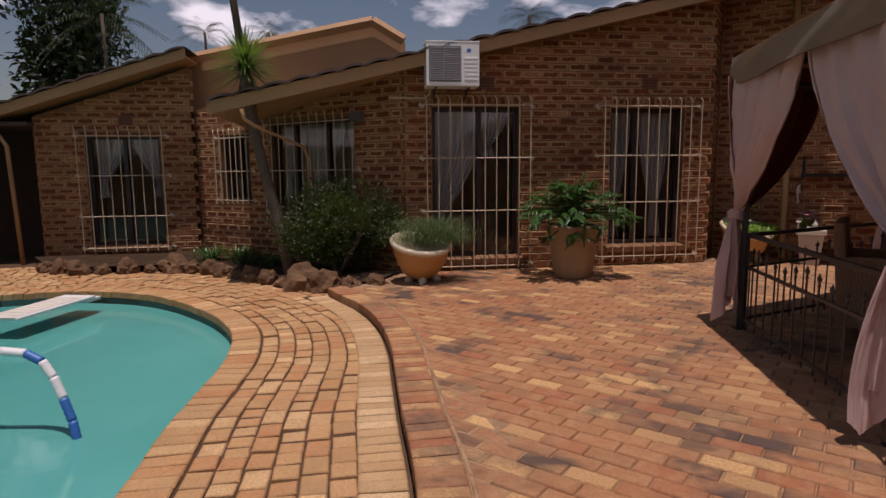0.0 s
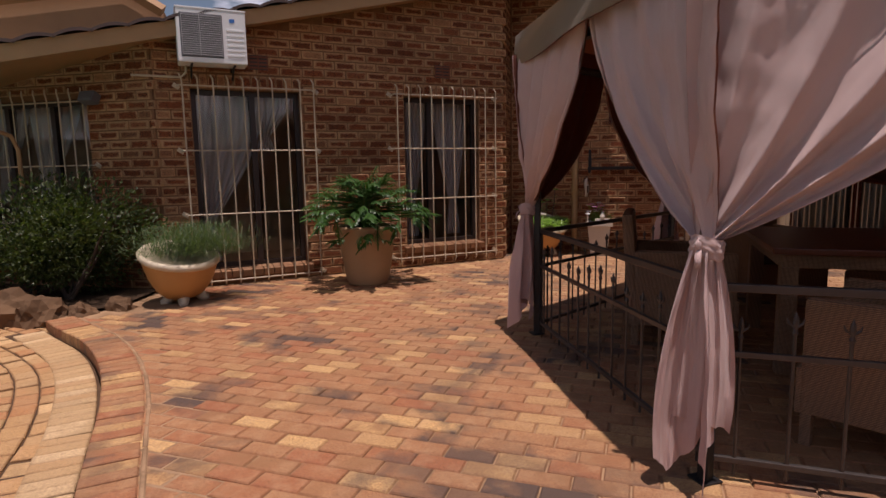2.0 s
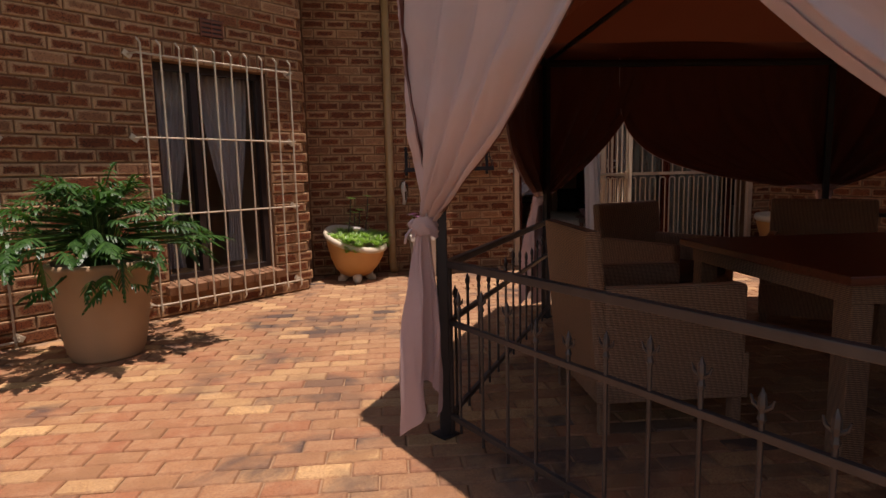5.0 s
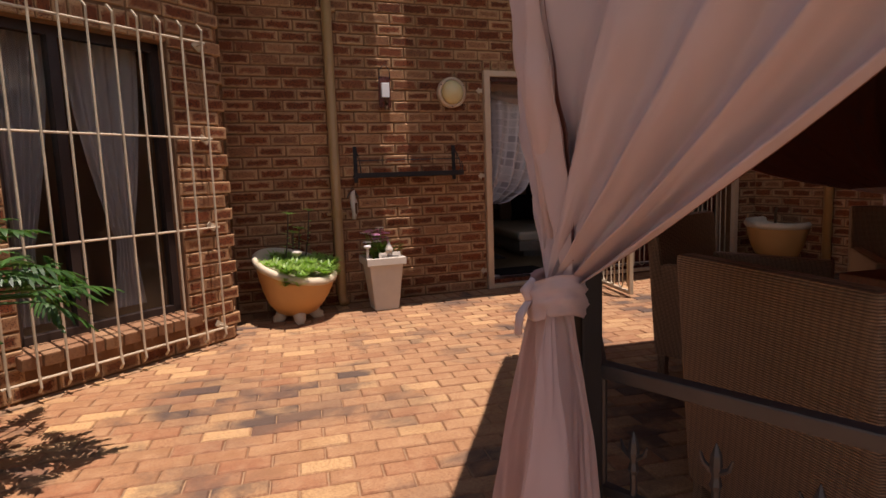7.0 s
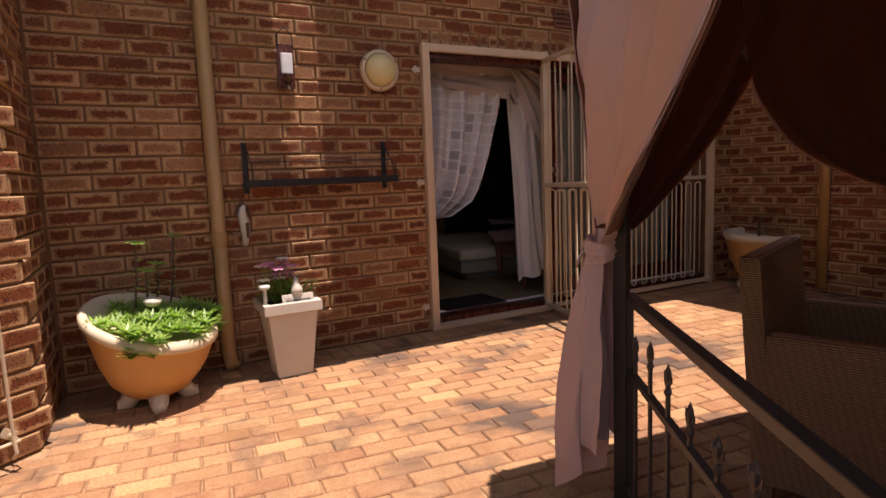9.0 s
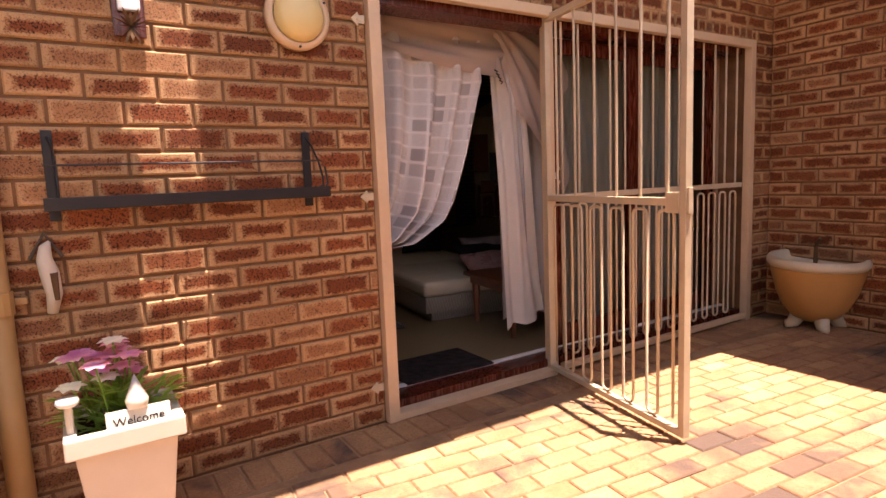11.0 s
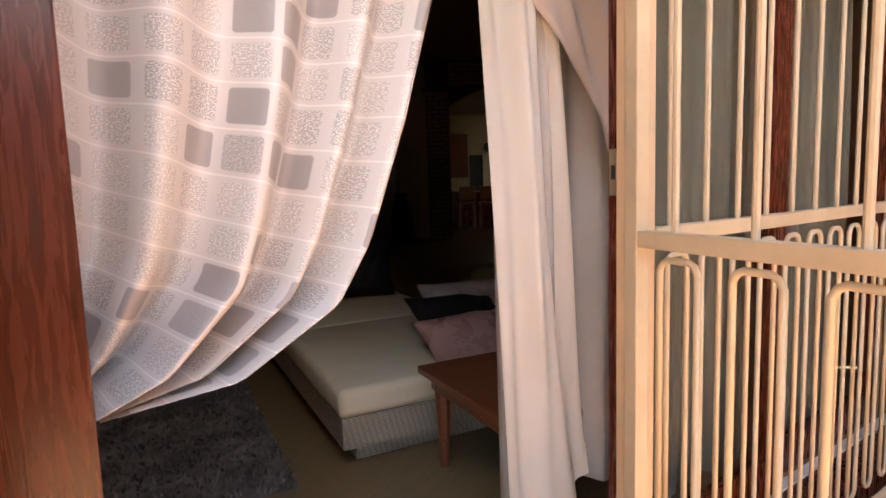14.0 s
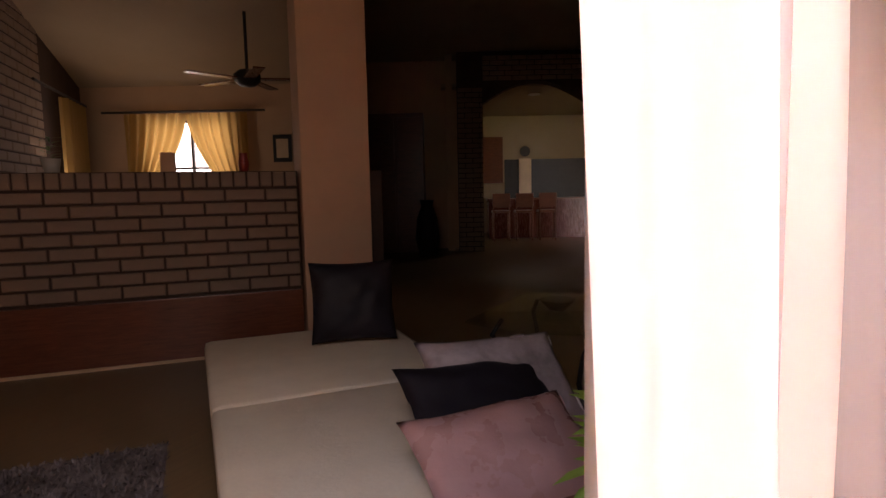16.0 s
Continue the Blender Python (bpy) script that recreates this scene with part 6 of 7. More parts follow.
def drape_fn(u, v):
    """Cloth between the jamb and its swept-back free edge."""
    xe = float(np.interp(v, [e[0] for e in EDGE], [e[1] for e in EDGE]))
    ze = float(np.interp(v, [e[0] for e in EDGE], [e[2] for e in EDGE]))
    xl, zl = 2.40 + 0.03 * v, 2.10 - 1.24 * v
    w = u ** (1.0 - 0.25 * v)
    x, z = xl + (xe - xl) * w, zl + (ze - zl) * w - 0.02 * v * math.sin(math.pi * u)
    y = 0.070 * math.sin(31 * u + 1.2 * v + 0.8 * math.sin(7 * u)) * (0.35 + 0.75 * v) + 0.024 * math.sin(13 * u - 2.5 * v) * (0.4 + 0.6 * v) - 0.05 * math.sin(math.pi * v) * math.sin(math.pi * u)
    return (x, y, z)


part("cloth", sheet(drape_fn, 130, 70, True), DRAPE, dr, smooth=True)
part("rail", a_tube([(2.2, 0.02, 2.13), (4.1, 0.02, 2.13)], 0.014, 8), DARKWOOD, dr)
sh = thing("sheer_drape", "pale sheer drape hanging at the door's side", "curtain", WC @ pose(0, 0.41, 0))


def sheer_fn(u, v):
    waist = 0.258 + 0.03 * math.sin(3.0 * v) + 0.10 * v ** 3
    x = 3.425 + 0.03 * v + waist * u + 0.035 * math.sin(3.4 * v) * (1 - u) + 0.05 * v * v
    y = 0.026 * math.sin(9 * u + 0.8 * math.sin(4 * v)) + 0.010 * math.sin(23 * u + 2) + 0.03 * u * v
    return (x, y, 1.84 + (0.19 + 0.07 * u + 0.02 * math.sin(9 * u) - 1.84) * v)


part("cloth", sheet(sheer_fn, 70, 40), SHEER, sh, smooth=True)
part("hem", sheet(lambda u, v: tuple(Vector(sheer_fn(u, 0.93 + 0.07 * v)) + Vector((0, -0.004, 0))), 70, 3), SHEER, sh, "doubled hem", smooth=True)


def gauze_material():
    k = Nodes("gauze", 0.8)
    k.col((0.60, 0.55, 0.53))
    tr = k.n.new("ShaderNodeBsdfTransparent")
    ms = k.n.new("ShaderNodeMixShader")
    ms.inputs[0].default_value = 0.52
    k.l.new(k.b.outputs[0], ms.inputs[1])
    k.l.new(tr.outputs[0], ms.inputs[2])
    k.l.new(ms.outputs[0], k.n["Material Output"].inputs["Surface"])
    return k.mat


part("gauze", sheet(lambda u, v: (3.50 + 0.02 * v + 0.60 * u, 0.05 + 0.020 * math.sin(15 * u + v) + 0.008 * math.sin(37 * u), 1.86 + (0.24 + 0.05 * math.sin(5 * u) - 1.86) * v), 60, 12), gauze_material(), sh, "see-through gauze", smooth=True)
sw = thing("swag", "rose-grey cloth swag across the door head", "curtain", WC @ pose(0, 0.40, 0))


def swag_fn(u, v):
    """Cloth looped along the door head, gathering towards the clip."""
    x = 2.42 + 1.06 * u
    low = 1.98 - 0.16 * u - 0.03 * math.sin(math.pi * u)
    y = -0.03 + 0.020 * math.sin(10 * v + 5 * u) + 0.008 * math.sin(23 * v - 3 * u)
    return (x, y, 2.15 + (low - 2.15) * v)


def tail_fn(u, v):
    """Cloth falling aslant from the clip, its lower edge running down to the leaf."""
    x = 3.43 + 0.60 * u
    low = 1.81 - 1.34 * max(0.0, x - 3.46) + 0.03 * math.sin(math.pi * u)
    fan = math.atan2(v + 0.05, u + 0.12)
    return (x, -0.02 + 0.020 * math.sin(17 * fan) + 0.010 * math.sin(31 * fan + 2 * u), 2.13 + (low - 2.13) * v)


ROSE = cloth_material("rose_swag", (0.56, 0.46, 0.41), (0.5, 0.37, 0.31), 0.3)
part("tail", sheet(tail_fn, 60, 30), ROSE, sw, "rose-grey cloth falling aslant", smooth=True)
part("tail_hem", sheet(lambda u, v: tuple(Vector(tail_fn(u, 0.965 + 0.035 * v)) + Vector((0, -0.005, 0))), 60, 2), ROSE, sw, "doubled pale hem", smooth=True)
part("cloth", sheet(swag_fn, 60, 16), ROSE, sw, smooth=True)
clip = bmesh.new()
tube(clip, [(3.40 + 0.018 * (k % 2) + 0.006 * k, -0.06, 1.85 - 0.010 * k) for k in range(9)], 0.0045, 6)
part("spring_clip", clip, IRON, sw, "black zigzag clip")

# ---- the lounge ----
LM = pose(6.86, 7.11, 0, 0, 0, -62.05)      # x to the side, y straight into the room


def loc(x, y):
    p = LM @ Vector((x, y, 0))
    return (p.x, p.y)


fl_in = bmesh.new()
wc_p = [WC @ Vector((s, 0.24, 0)) for s in (-0.1, 6.4)]
prism(fl_in, [(wc_p[0].x, wc_p[0].y), (wc_p[1].x, wc_p[1].y), loc(9.5, 1.0), loc(9.5, 17.0), loc(-6.0, 17.0), loc(-6.0, 2.2)], -0.1, IN)
tagged(part("floor", fl_in, FLOORTILE), "pale polished vinyl floor of the lounge", "floor", kind="structure")
ce = bmesh.new()
prism(ce, [(wc_p[0].x, wc_p[0].y), (wc_p[1].x, wc_p[1].y), loc(9.5, 1.0), loc(9.5, 17.0), loc(-6.0, 17.0), loc(-6.0, 2.2)], 3.6, 3.75)
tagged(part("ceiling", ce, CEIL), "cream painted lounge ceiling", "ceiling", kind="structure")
low = bmesh.new()
lv_ = [low.verts.new((*loc(x, y), z + t)) for t in (0.0, 0.08) for x, y, z in ((-5.2, 1.6, 3.62), (-0.3, 1.6, 3.62), (-0.9, 7.1, 2.45), (-5.2, 7.1, 2.45))]
for f in ((3, 2, 1, 0), (4, 5, 6, 7), (0, 1, 5, 4), (1, 2, 6, 5), (2, 3, 7, 6), (3, 0, 4, 7)):
    low.faces.new([lv_[i] for i in f])
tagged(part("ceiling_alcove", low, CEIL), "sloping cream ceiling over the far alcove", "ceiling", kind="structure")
lining = part("wall_lounge_lining", bmesh.new(), PLASTER)
bm = bmesh.new()
for a, b, z0, z1 in ((-0.1, DOOR[0], 0, 3.6), (DOOR[0], DOOR[1], DOOR[3], 3.6), (DOOR[1], 6.4, 0, 3.6)):
    box(bm, a, b, WALL_T + 0.002, WALL_T + 0.03, z0, z1)
bm.to_mesh(lining.data)
bm.free()
lining.matrix_world = WC
tagged(lining, "cream plaster inside the patio door wall", "wall", kind="structure")


def plain_wall(name, p, q, z0, z1, t, material, label):
    ob = part(name, a_box(0, math.hypot(q[0] - p[0], q[1] - p[1]), 0, t, z0, z1), material)
    ob.matrix_world = frame_of(p, q)
    return tagged(ob, label, "wall", kind="structure")


def lime_bricks(owner, L, z0, z1, face=0.0, cap=False, h=0.088, pitch=0.262):
    """White-painted bricks standing proud of dark joints."""
    boxes = []
    n = int((z1 - z0 - (0.11 if cap else 0)) / h)
    for j in range(n):
        off = 0.5 if j % 2 else 0.0
        i = -1
        while (i + off) * pitch < L:
            a, b = max(0, (i + off) * pitch), min(L, (i + 1 + off) * pitch)
            i += 1
            if b - a > 0.04:
                boxes.append((pose((a + b) / 2, face - 0.012, z0 + (j + 0.5) * h), b - a - 0.014, h - 0.016, 0.03))
    if cap:
        m = round(L / 0.085)
        for i in range(m):
            boxes.append((pose((i + 0.5) * L / m, face - 0.014, z1 - 0.055), L / m - 0.012, 0.10, 0.05))
    return boxes


H0, H1 = (8.20, 11.58), (10.02, 9.945)
half = plain_wall("wall_half_height", H0, H1, IN, 1.34, 0.22, JOINT_AND_SHADE, "white painted brick half wall between the rooms")
HL = math.hypot(H1[0] - H0[0], H1[1] - H0[1])
bench = part("skirting_board", a_box(0, HL, -0.05, -0.015, IN, 0.51, 0.006), REDWOOD)
bench.matrix_world = frame_of(H0, H1)
tagged(bench, "red-brown timber panel along the half wall", "panel", kind="structure")
bead = part("trim", a_box(0, HL, -0.062, -0.05, IN, IN + 0.02), CREAM)
bead.matrix_world = frame_of(H0, H1)
tagged(bead, "thin pale bead at the floor", "trim", kind="structure")
col = part("column", a_box(HL + 0.02, HL + 0.50, -0.10, 0.36, IN, 3.6, 0.008), plain("column_paint", (0.60, 0.385, 0.25), 0.85, var=0.05, scale=24))
col.matrix_world = frame_of(H0, H1)
tagged(col, "square plastered column at the half wall's end", "column", kind="structure")
endp = part("wall_half_end", a_box(HL + 0.50, HL + 0.62, 0.05, 0.27, IN, 1.34), JOINT_AND_SHADE)
endp.matrix_world = frame_of(H0, H1)
tagged(endp, "short brick end of the half wall beyond the column", "wall", kind="structure")

# far alcove: side wall with its window, end wall with its window
S0, S1 = loc(-2.95, 3.0), loc(-4.25, 7.0)
side = plain_wall("wall_alcove_side", S0, S1, IN, 3.6, 0.15, JOINT_AND_SHADE, "white painted brick side wall of the alcove")
E0, E1 = loc(-4.25, 7.0), loc(-0.9, 7.0)
EL = 3.35
EW = (0.78, 1.75, 0.9, 2.08)


def wall_with_hole(name, p, q, z1, hole, material, label):
    L = math.hypot(q[0] - p[0], q[1] - p[1])
    bm = bmesh.new()
    a, b, c, d = hole
    box(bm, 0, a, 0, 0.15, IN, z1)
    box(bm, b, L, 0, 0.15, IN, z1)
    box(bm, a, b, 0, 0.15, IN, c)
    box(bm, a, b, 0, 0.15, d, z1)
    ob = part(name, bm, material)
    ob.matrix_world = frame_of(p, q)
    return tagged(ob, label, "wall", kind="structure")


wall_with_hole("wall_alcove_end", E0, E1, 3.6, EW, PLASTER, "plastered end wall of the alcove with a bright window")
wfar = thing("window_6", "bright far window between gold drapes", "window", frame_of(E0, E1), kind="structure")
for x in (EW[0], (EW[0] + EW[1]) / 2 - 0.015, EW[1] - 0.03):
    part("window_bar", a_box(x, x + 0.03, 0.05, 0.09, EW[2], EW[3]), FRAME, wfar)
for z in (EW[2], 1.5, EW[3] - 0.03):
    part("window_rail", a_box(EW[0], EW[1], 0.055, 0.085, z, z + 0.025), FRAME, wfar)
bdp = part("backdrop", a_box(EW[0] - 0.2, EW[1] + 0.2, 0.5, 0.52, EW[2] - 0.3, EW[3] + 0.3), DAYLIGHT)
bdp.matrix_world = frame_of(E0, E1)
tagged(bdp, "glaring daylight beyond the far window", "backdrop", kind="structure")
for a, b, tie in ((0.55, 1.27, 0.60), (1.27, 1.98, 1.93)):
    g = thing("gold_curtain", "gold drape swept aside at the far window", "curtain", frame_of(E0, E1) @ pose(0, -0.10, 0), "drapes at the far window")
    part("cloth", sheet(net_fn(a, b, 2.14, 0.6, tie, 0.0, 0.03, 40.0), 60, 24), GOLD, g, smooth=True)
rod = thing("curtain_rod", "dark curtain rod over the far window", "rod", frame_of(E0, E1) @ pose(0, -0.11, 2.16))
part("rod", a_tube([(0.3, 0, 0), (2.2, 0, 0)], 0.014, 8), IRON, rod)
sd = thing("gold_curtain", "gold drape beside the alcove's side window", "curtain", frame_of(S0, S1) @ pose(0, -0.10, 0))
part("cloth", sheet(lambda u, v: (3.1 + 0.75 * u, 0.04 * math.sin(38 * u), 2.2 - 1.6 * v), 60, 4), GOLD, sd, smooth=True)
part("rod", a_tube([(2.3, 0, 2.23), (4.0, 0, 2.23)], 0.014, 8), IRON, sd)
pic = thing("picture", "small dark framed picture on the end wall", "picture", frame_of(E0, E1) @ pose(2.36, -0.012, 1.72))
part("frame", a_box(-0.11, 0.11, -0.012, 0.01, -0.16, 0.16, 0.006), IRON, pic)
part("print", a_box(-0.07, 0.07, -0.016, -0.012, -0.11, 0.11), CREAM, pic, "pale print")
fan = thing("ceiling_fan", "dark ceiling fan with still blades", "fan", LM @ pose(-1.75, 5.4, 2.47))
part("rod", a_tube([(0, 0, 0.36), (0, 0, -0.16)], 0.015, 8), IRON, fan)
part("motor", lathe([(0.0, -0.32), (0.07, -0.31), (0.115, -0.27), (0.12, -0.21), (0.07, -0.17), (0.0, -0.16)], 24), IRON, fan, smooth=True)
for k in range(5):
    part("blade", a_box(0.12, 0.56, -0.05, 0.05, -0.255, -0.245, 0.002, m=pose(0, 0, 0, 0, 0, 72 * k + 10)), DARKWOOD, fan)
# things standing on the half wall
HM = frame_of(H0, H1)
hp = thing("house_plant", "small leggy plant on the half wall", "plant", HM @ pose(0.95, 0.11, 1.34))
bm = bmesh.new()
rr = random.Random(9)
for k in range(26):
    a = rr.uniform(0, 6.28)
    blade(bm, (0, 0, 0.07 + 0.006 * k), (math.cos(a), math.sin(a), 0.4), 0.12, 0.02, 0.3, 3)
part("leaves", bm, LEAF_PHILO, hp)
part("pot", lathe([(0.0, 0.0), (0.04, 0.0), (0.055, 0.09), (0.045, 0.09), (0.0, 0.08)], 20), WHITEPOT, hp, smooth=True)
sp_ = thing("loudspeaker", "small pale box on the half wall", "speaker", HM @ pose(1.62, 0.10, 1.34))
part("case", a_box(-0.045, 0.045, -0.05, 0.05, 0, 0.13, 0.01), PLASTER, sp_)
vz = thing("vase", "small red glass vase on the half wall", "vase", HM @ pose(2.10, 0.12, 1.34))
part("body", lathe([(0.0, 0.0), (0.03, 0.0), (0.036, 0.06), (0.026, 0.12), (0.03, 0.13), (0.0, 0.12)], 20), plain("red_glaze", (0.25, 0.03, 0.02), 0.3), vz, smooth=True)

# the day bed of two modules
U, V = Vector((0.625, 0.781, 0)), Vector((0.781, -0.625, 0))
for k in range(2):
    o = Vector((7.60, 7.98, IN)) + U * (1.09 * k)
    m = Matrix.Translation(o) @ pose(0, 0, 0, 0, 0, math.degrees(math.atan2(V.y, V.x)))
    d = thing("day_bed", "cream cushioned low wicker day bed", "sofa", m, "day bed modules")
    part("plinth", a_box(0.07, 0.95, 0.06, 1.03, 0.0, 0.075, 0.004), PALEWICKER, d)
    part("base", a_box(0.0, 1.0, 0.0, 1.085, 0.075, 0.205, 0.008), PALEWICKER, d, "pale woven wicker base")
    bm = bmesh.new()
    box(bm, -0.012, 1.012, -0.012, 1.09, 0.205, 0.325, 0.035)
    part("mattress", bm, CUSHION, d, "cream cloth mattress", smooth=True)


def pillow(name, m, sx, sy, sz, material, label, flange=0.0):
    bm = bmesh.new()
    n = 22
    for sgn in (1, -1):
        g = []
        for j in range(n + 1):
            row = []
            for i in range(n + 1):
                u, v = 2 * i / n - 1, 2 * j / n - 1
                h = (max(0, 1 - abs(u) ** 2.6) * max(0, 1 - abs(v) ** 2.6)) ** 0.55
                pin = 1 - 0.07 * (1 - abs(u) ** 2) * abs(v) - 0.0
                pin2 = 1 - 0.07 * (1 - abs(v) ** 2) * abs(u)
                w = 0.012 * noise.noise(Vector((u * 3, v * 3, sgn + sx * 7)))
                row.append(bm.verts.new((u * sx / 2 * pin2, v * sy / 2 * pin, sgn * (h * sz / 2) + w)))
            g.append(row)
        for j in range(n):
            for i in range(n):
                q = (g[j][i], g[j][i + 1], g[j + 1][i + 1], g[j + 1][i])
                bm.faces.new(q if sgn > 0 else q[::-1])
    bmesh.ops.remove_doubles(bm, verts=bm.verts, dist=0.006)
    ob = part(name, bm, material, smooth=True)
    ob.matrix_world = m
    return tagged(ob, label, "cushion", "scatter cushions")


pillow("cushion", pose(9.27, 8.93, 0.62, 78, 0, -48), 0.44, 0.42, 0.14, BLACKSATIN, "black satin cushion leaning on the column")
pillow("cushion", pose(8.50, 7.83, 0.475, 34, 4, -37), 0.54, 0.42, 0.13, BLACKSATIN, "black satin cushion lying on the day bed")
pillow("cushion", pose(8.66, 7.85, 0.52, 40, 2, -40), 0.54, 0.40, 0.09, SILVERCLOTH, "silver brocade cushion lying on the black one")
pillow("cushion", pose(8.27, 7.66, 0.445, 33, 0, -36), 0.54, 0.40, 0.14, PINKSATIN, "rose satin cushion with a silver edge")

# red-brown side table by the day bed
tm = Matrix.Translation((7.36, 7.13, IN)) @ pose(0, 0, 0, 0, 0, math.degrees(math.atan2(0.78, 0.62)))
tm = Matrix.Translation((0.045, 0.075, 0)) @ tm
st_ = thing("side_table", "red-brown timber side table with tapered legs", "table", tm)
part("top", a_box(-0.04, 0.64, -0.58, 0.04, 0.37, 0.40, 0.006), REDWOOD, st_)
part("apron", a_box(0.0, 0.60, -0.56, 0.0, 0.31, 0.37, 0.004), REDWOOD, st_)
for x, y in ((0.03, -0.03), (0.56, -0.03), (0.03, -0.53), (0.56, -0.53)):
    part("leg", a_tube([(x, y, 0), (x, y, 0.34)], [0.018, 0.034], 8), REDWOOD, st_)
hp2 = thing("house_plant", "green leafy plant on the side table", "plant", tm @ pose(0.50, -0.42, 0.40))
bm = bmesh.new()
for k in range(40):
    a = rr.uniform(0, 6.28)
    blade(bm, (0, 0, 0.08 + 0.004 * k), (math.cos(a), math.sin(a), rr.uniform(0.2, 1.2)), 0.15, 0.05, 0.4, 4)
part("leaves", bm, LEAF_SUCC, hp2)
part("pot", lathe([(0.0, 0.0), (0.05, 0.0), (0.07, 0.10), (0.055, 0.10), (0.0, 0.09)], 20), TERRA, hp2, smooth=True)

mt = part("door_mat", a_box(0.0, 0.60, 0.0, 0.40, 0.0, 0.012, 0.004), MATCOIR)
mt.matrix_world = pose(6.345, 7.43, IN, 0, 0, -31)
tagged(mt, "dark ribbed coir door mat inside the threshold", "mat")
rug = thing("shag_rug", "grey shaggy rug beside the day bed", "rug", pose(0, 0, IN))
bm = bmesh.new()
r = random.Random(2)
R0 = Vector((7.42, 8.06, 0.0))
for k in range(7000):
    p = R0 + U * r.uniform(0, 1.7) - V * r.uniform(0.0, 1.0)
    blade(bm, p, (r.gauss(0, 0.7), r.gauss(0, 0.7), 1.0), r.uniform(0.03, 0.05), 0.012, 0.3, 2)
tagged(part("pile", bm, SHAG, rug), kind="stuff")
part("backing", sheet(lambda u, v: tuple(R0 + U * 1.7 * u - V * 1.0 * v + UP * 0.004), 2, 2), SHAG, rug)
gtb = thing("coffee_table", "glass-topped coffee table on curled metal legs", "table", pose(9.95, 8.05, IN))
top = bmesh.new()
prism(top, [(-0.45, -0.35), (0.45, -0.35), (0.55, 0.0), (0.45, 0.35), (-0.45, 0.35), (-0.55, 0.0)], 0.42, 0.432)
part("glass_top", top, GLASS, gtb)
for k in range(4):
    a = math.pi / 4 + k * math.pi / 2
    part("leg", a_tube([(0.42 * math.cos(a), 0.32 * math.sin(a), 0.0), (0.30 * math.cos(a), 0.25 * math.sin(a), 0.10), (0.38 * math.cos(a), 0.30 * math.sin(a), 0.26), (0.46 * math.cos(a), 0.36 * math.sin(a), 0.34), (0.40 * math.cos(a), 0.30 * math.sin(a), 0.42)], 0.013, 8), IRON, gtb, smooth=True)
part("bowl", lathe([(0.0, 0.434), (0.05, 0.436), (0.10, 0.49), (0.095, 0.49), (0.045, 0.445), (0.0, 0.443)], 20), GLASS, gtb, "small glass bowl", smooth=True)

# far end: arch wall, cupboard, kitchen
AW = LM @ pose(0.28, 10.5, 0)
aw = bmesh.new()


def arch_wall(bm, x0, x1, r0, r1, spring, rise, z1, t):
    """A wall from x0 to x1 with a segmental arch between r0 and r1."""
    box(bm, x0, r0, 0, t, IN, z1)
    box(bm, r1, x1, 0, t, IN, z1)
    n = 14
    for i in range(n):
        a, b = i / n, (i + 1) / n
        za, zb = spring + rise * math.sin(math.pi * a), spring + rise * math.sin(math.pi * b)
        xa, xb = r0 + (r1 - r0) * a, r0 + (r1 - r0) * b
        v = [bm.verts.new(p) for p in ((xa, 0, za), (xb, 0, zb), (xb, 0, z1), (xa, 0, z1), (xa, t, za), (xb, t, zb), (xb, t, z1), (xa, t, z1))]
        for f in ((0, 1, 2, 3), (7, 6, 5, 4), (0, 4, 5, 1), (3, 2, 6, 7)):
            bm.faces.new([v[k] for k in f])


arch_wall(aw, 0.0, 3.2, 0.45, 2.35, 2.70, 0.38, 3.60, 0.3)
awo = part("wall_arch", aw, JOINT_AND_SHADE)
awo.matrix_world = AW
tagged(awo, "white painted brick wall with an arched opening", "wall", kind="structure")
plain_wall("wall_far", loc(-2.4, 11.2), loc(0.4, 11.2), IN, 3.6, 0.15, PLASTER, "plain wall behind the tall cupboard")
plain_wall("wall_alcove_right", loc(-0.9, 7.2), loc(-2.4, 11.2), IN, 3.6, 0.15, PLASTER, "plain wall beside the far passage")
plain_wall("wall_kitchen_back", loc(0.0, 15.2), loc(5.5, 15.2), IN, 3.6, 0.15, CEIL, "pale kitchen back wall")
for nm, a, b in (("wall_close_left", loc(-4.4, 7.0), loc(-4.4, 16)), ("wall_close_right", loc(5.2, 16.0), loc(5.2, 10.4)), ("wall_lounge_right", loc(3.6, 10.6), loc(6.2, 2.6)), ("wall_lounge_left", (WC @ Vector((1.2, 0.3, 0)))[:2], S0), ("wall_lounge_end", loc(6.2, 2.6), (9.15, 5.75)), ("wall_kitchen_left", loc(0.2, 10.7), loc(0.2, 15.3))):
    plain_wall(nm, a, b, IN, 3.6, 0.12, PLASTER, "plain plastered inner wall")
cb = thing("tall_cupboard", "tall red-brown timber cupboard against the far wall", "cupboard", LM @ pose(-1.35, 10.6, IN))
part("carcass", a_box(0, 1.02, 0, 0.55, 0, 2.5, 0.01), REDWOOD, cb)
for x in (0.0, 0.52):
    dd = part("door", a_box(x + 0.02, x + 0.49, -0.02, 0.0, 0.08, 2.42, 0.006), REDWOOD, cb)
    part("knob", a_tube([(x + (0.45 if x == 0 else 0.06), -0.05, 1.1), (x + (0.45 if x == 0 else 0.06), -0.02, 1.1)], 0.012, 8), IRON, dd)
ur = thing("black_urn", "tall black floor urn by the passage", "vase", LM @ pose(-0.28, 9.9, IN))
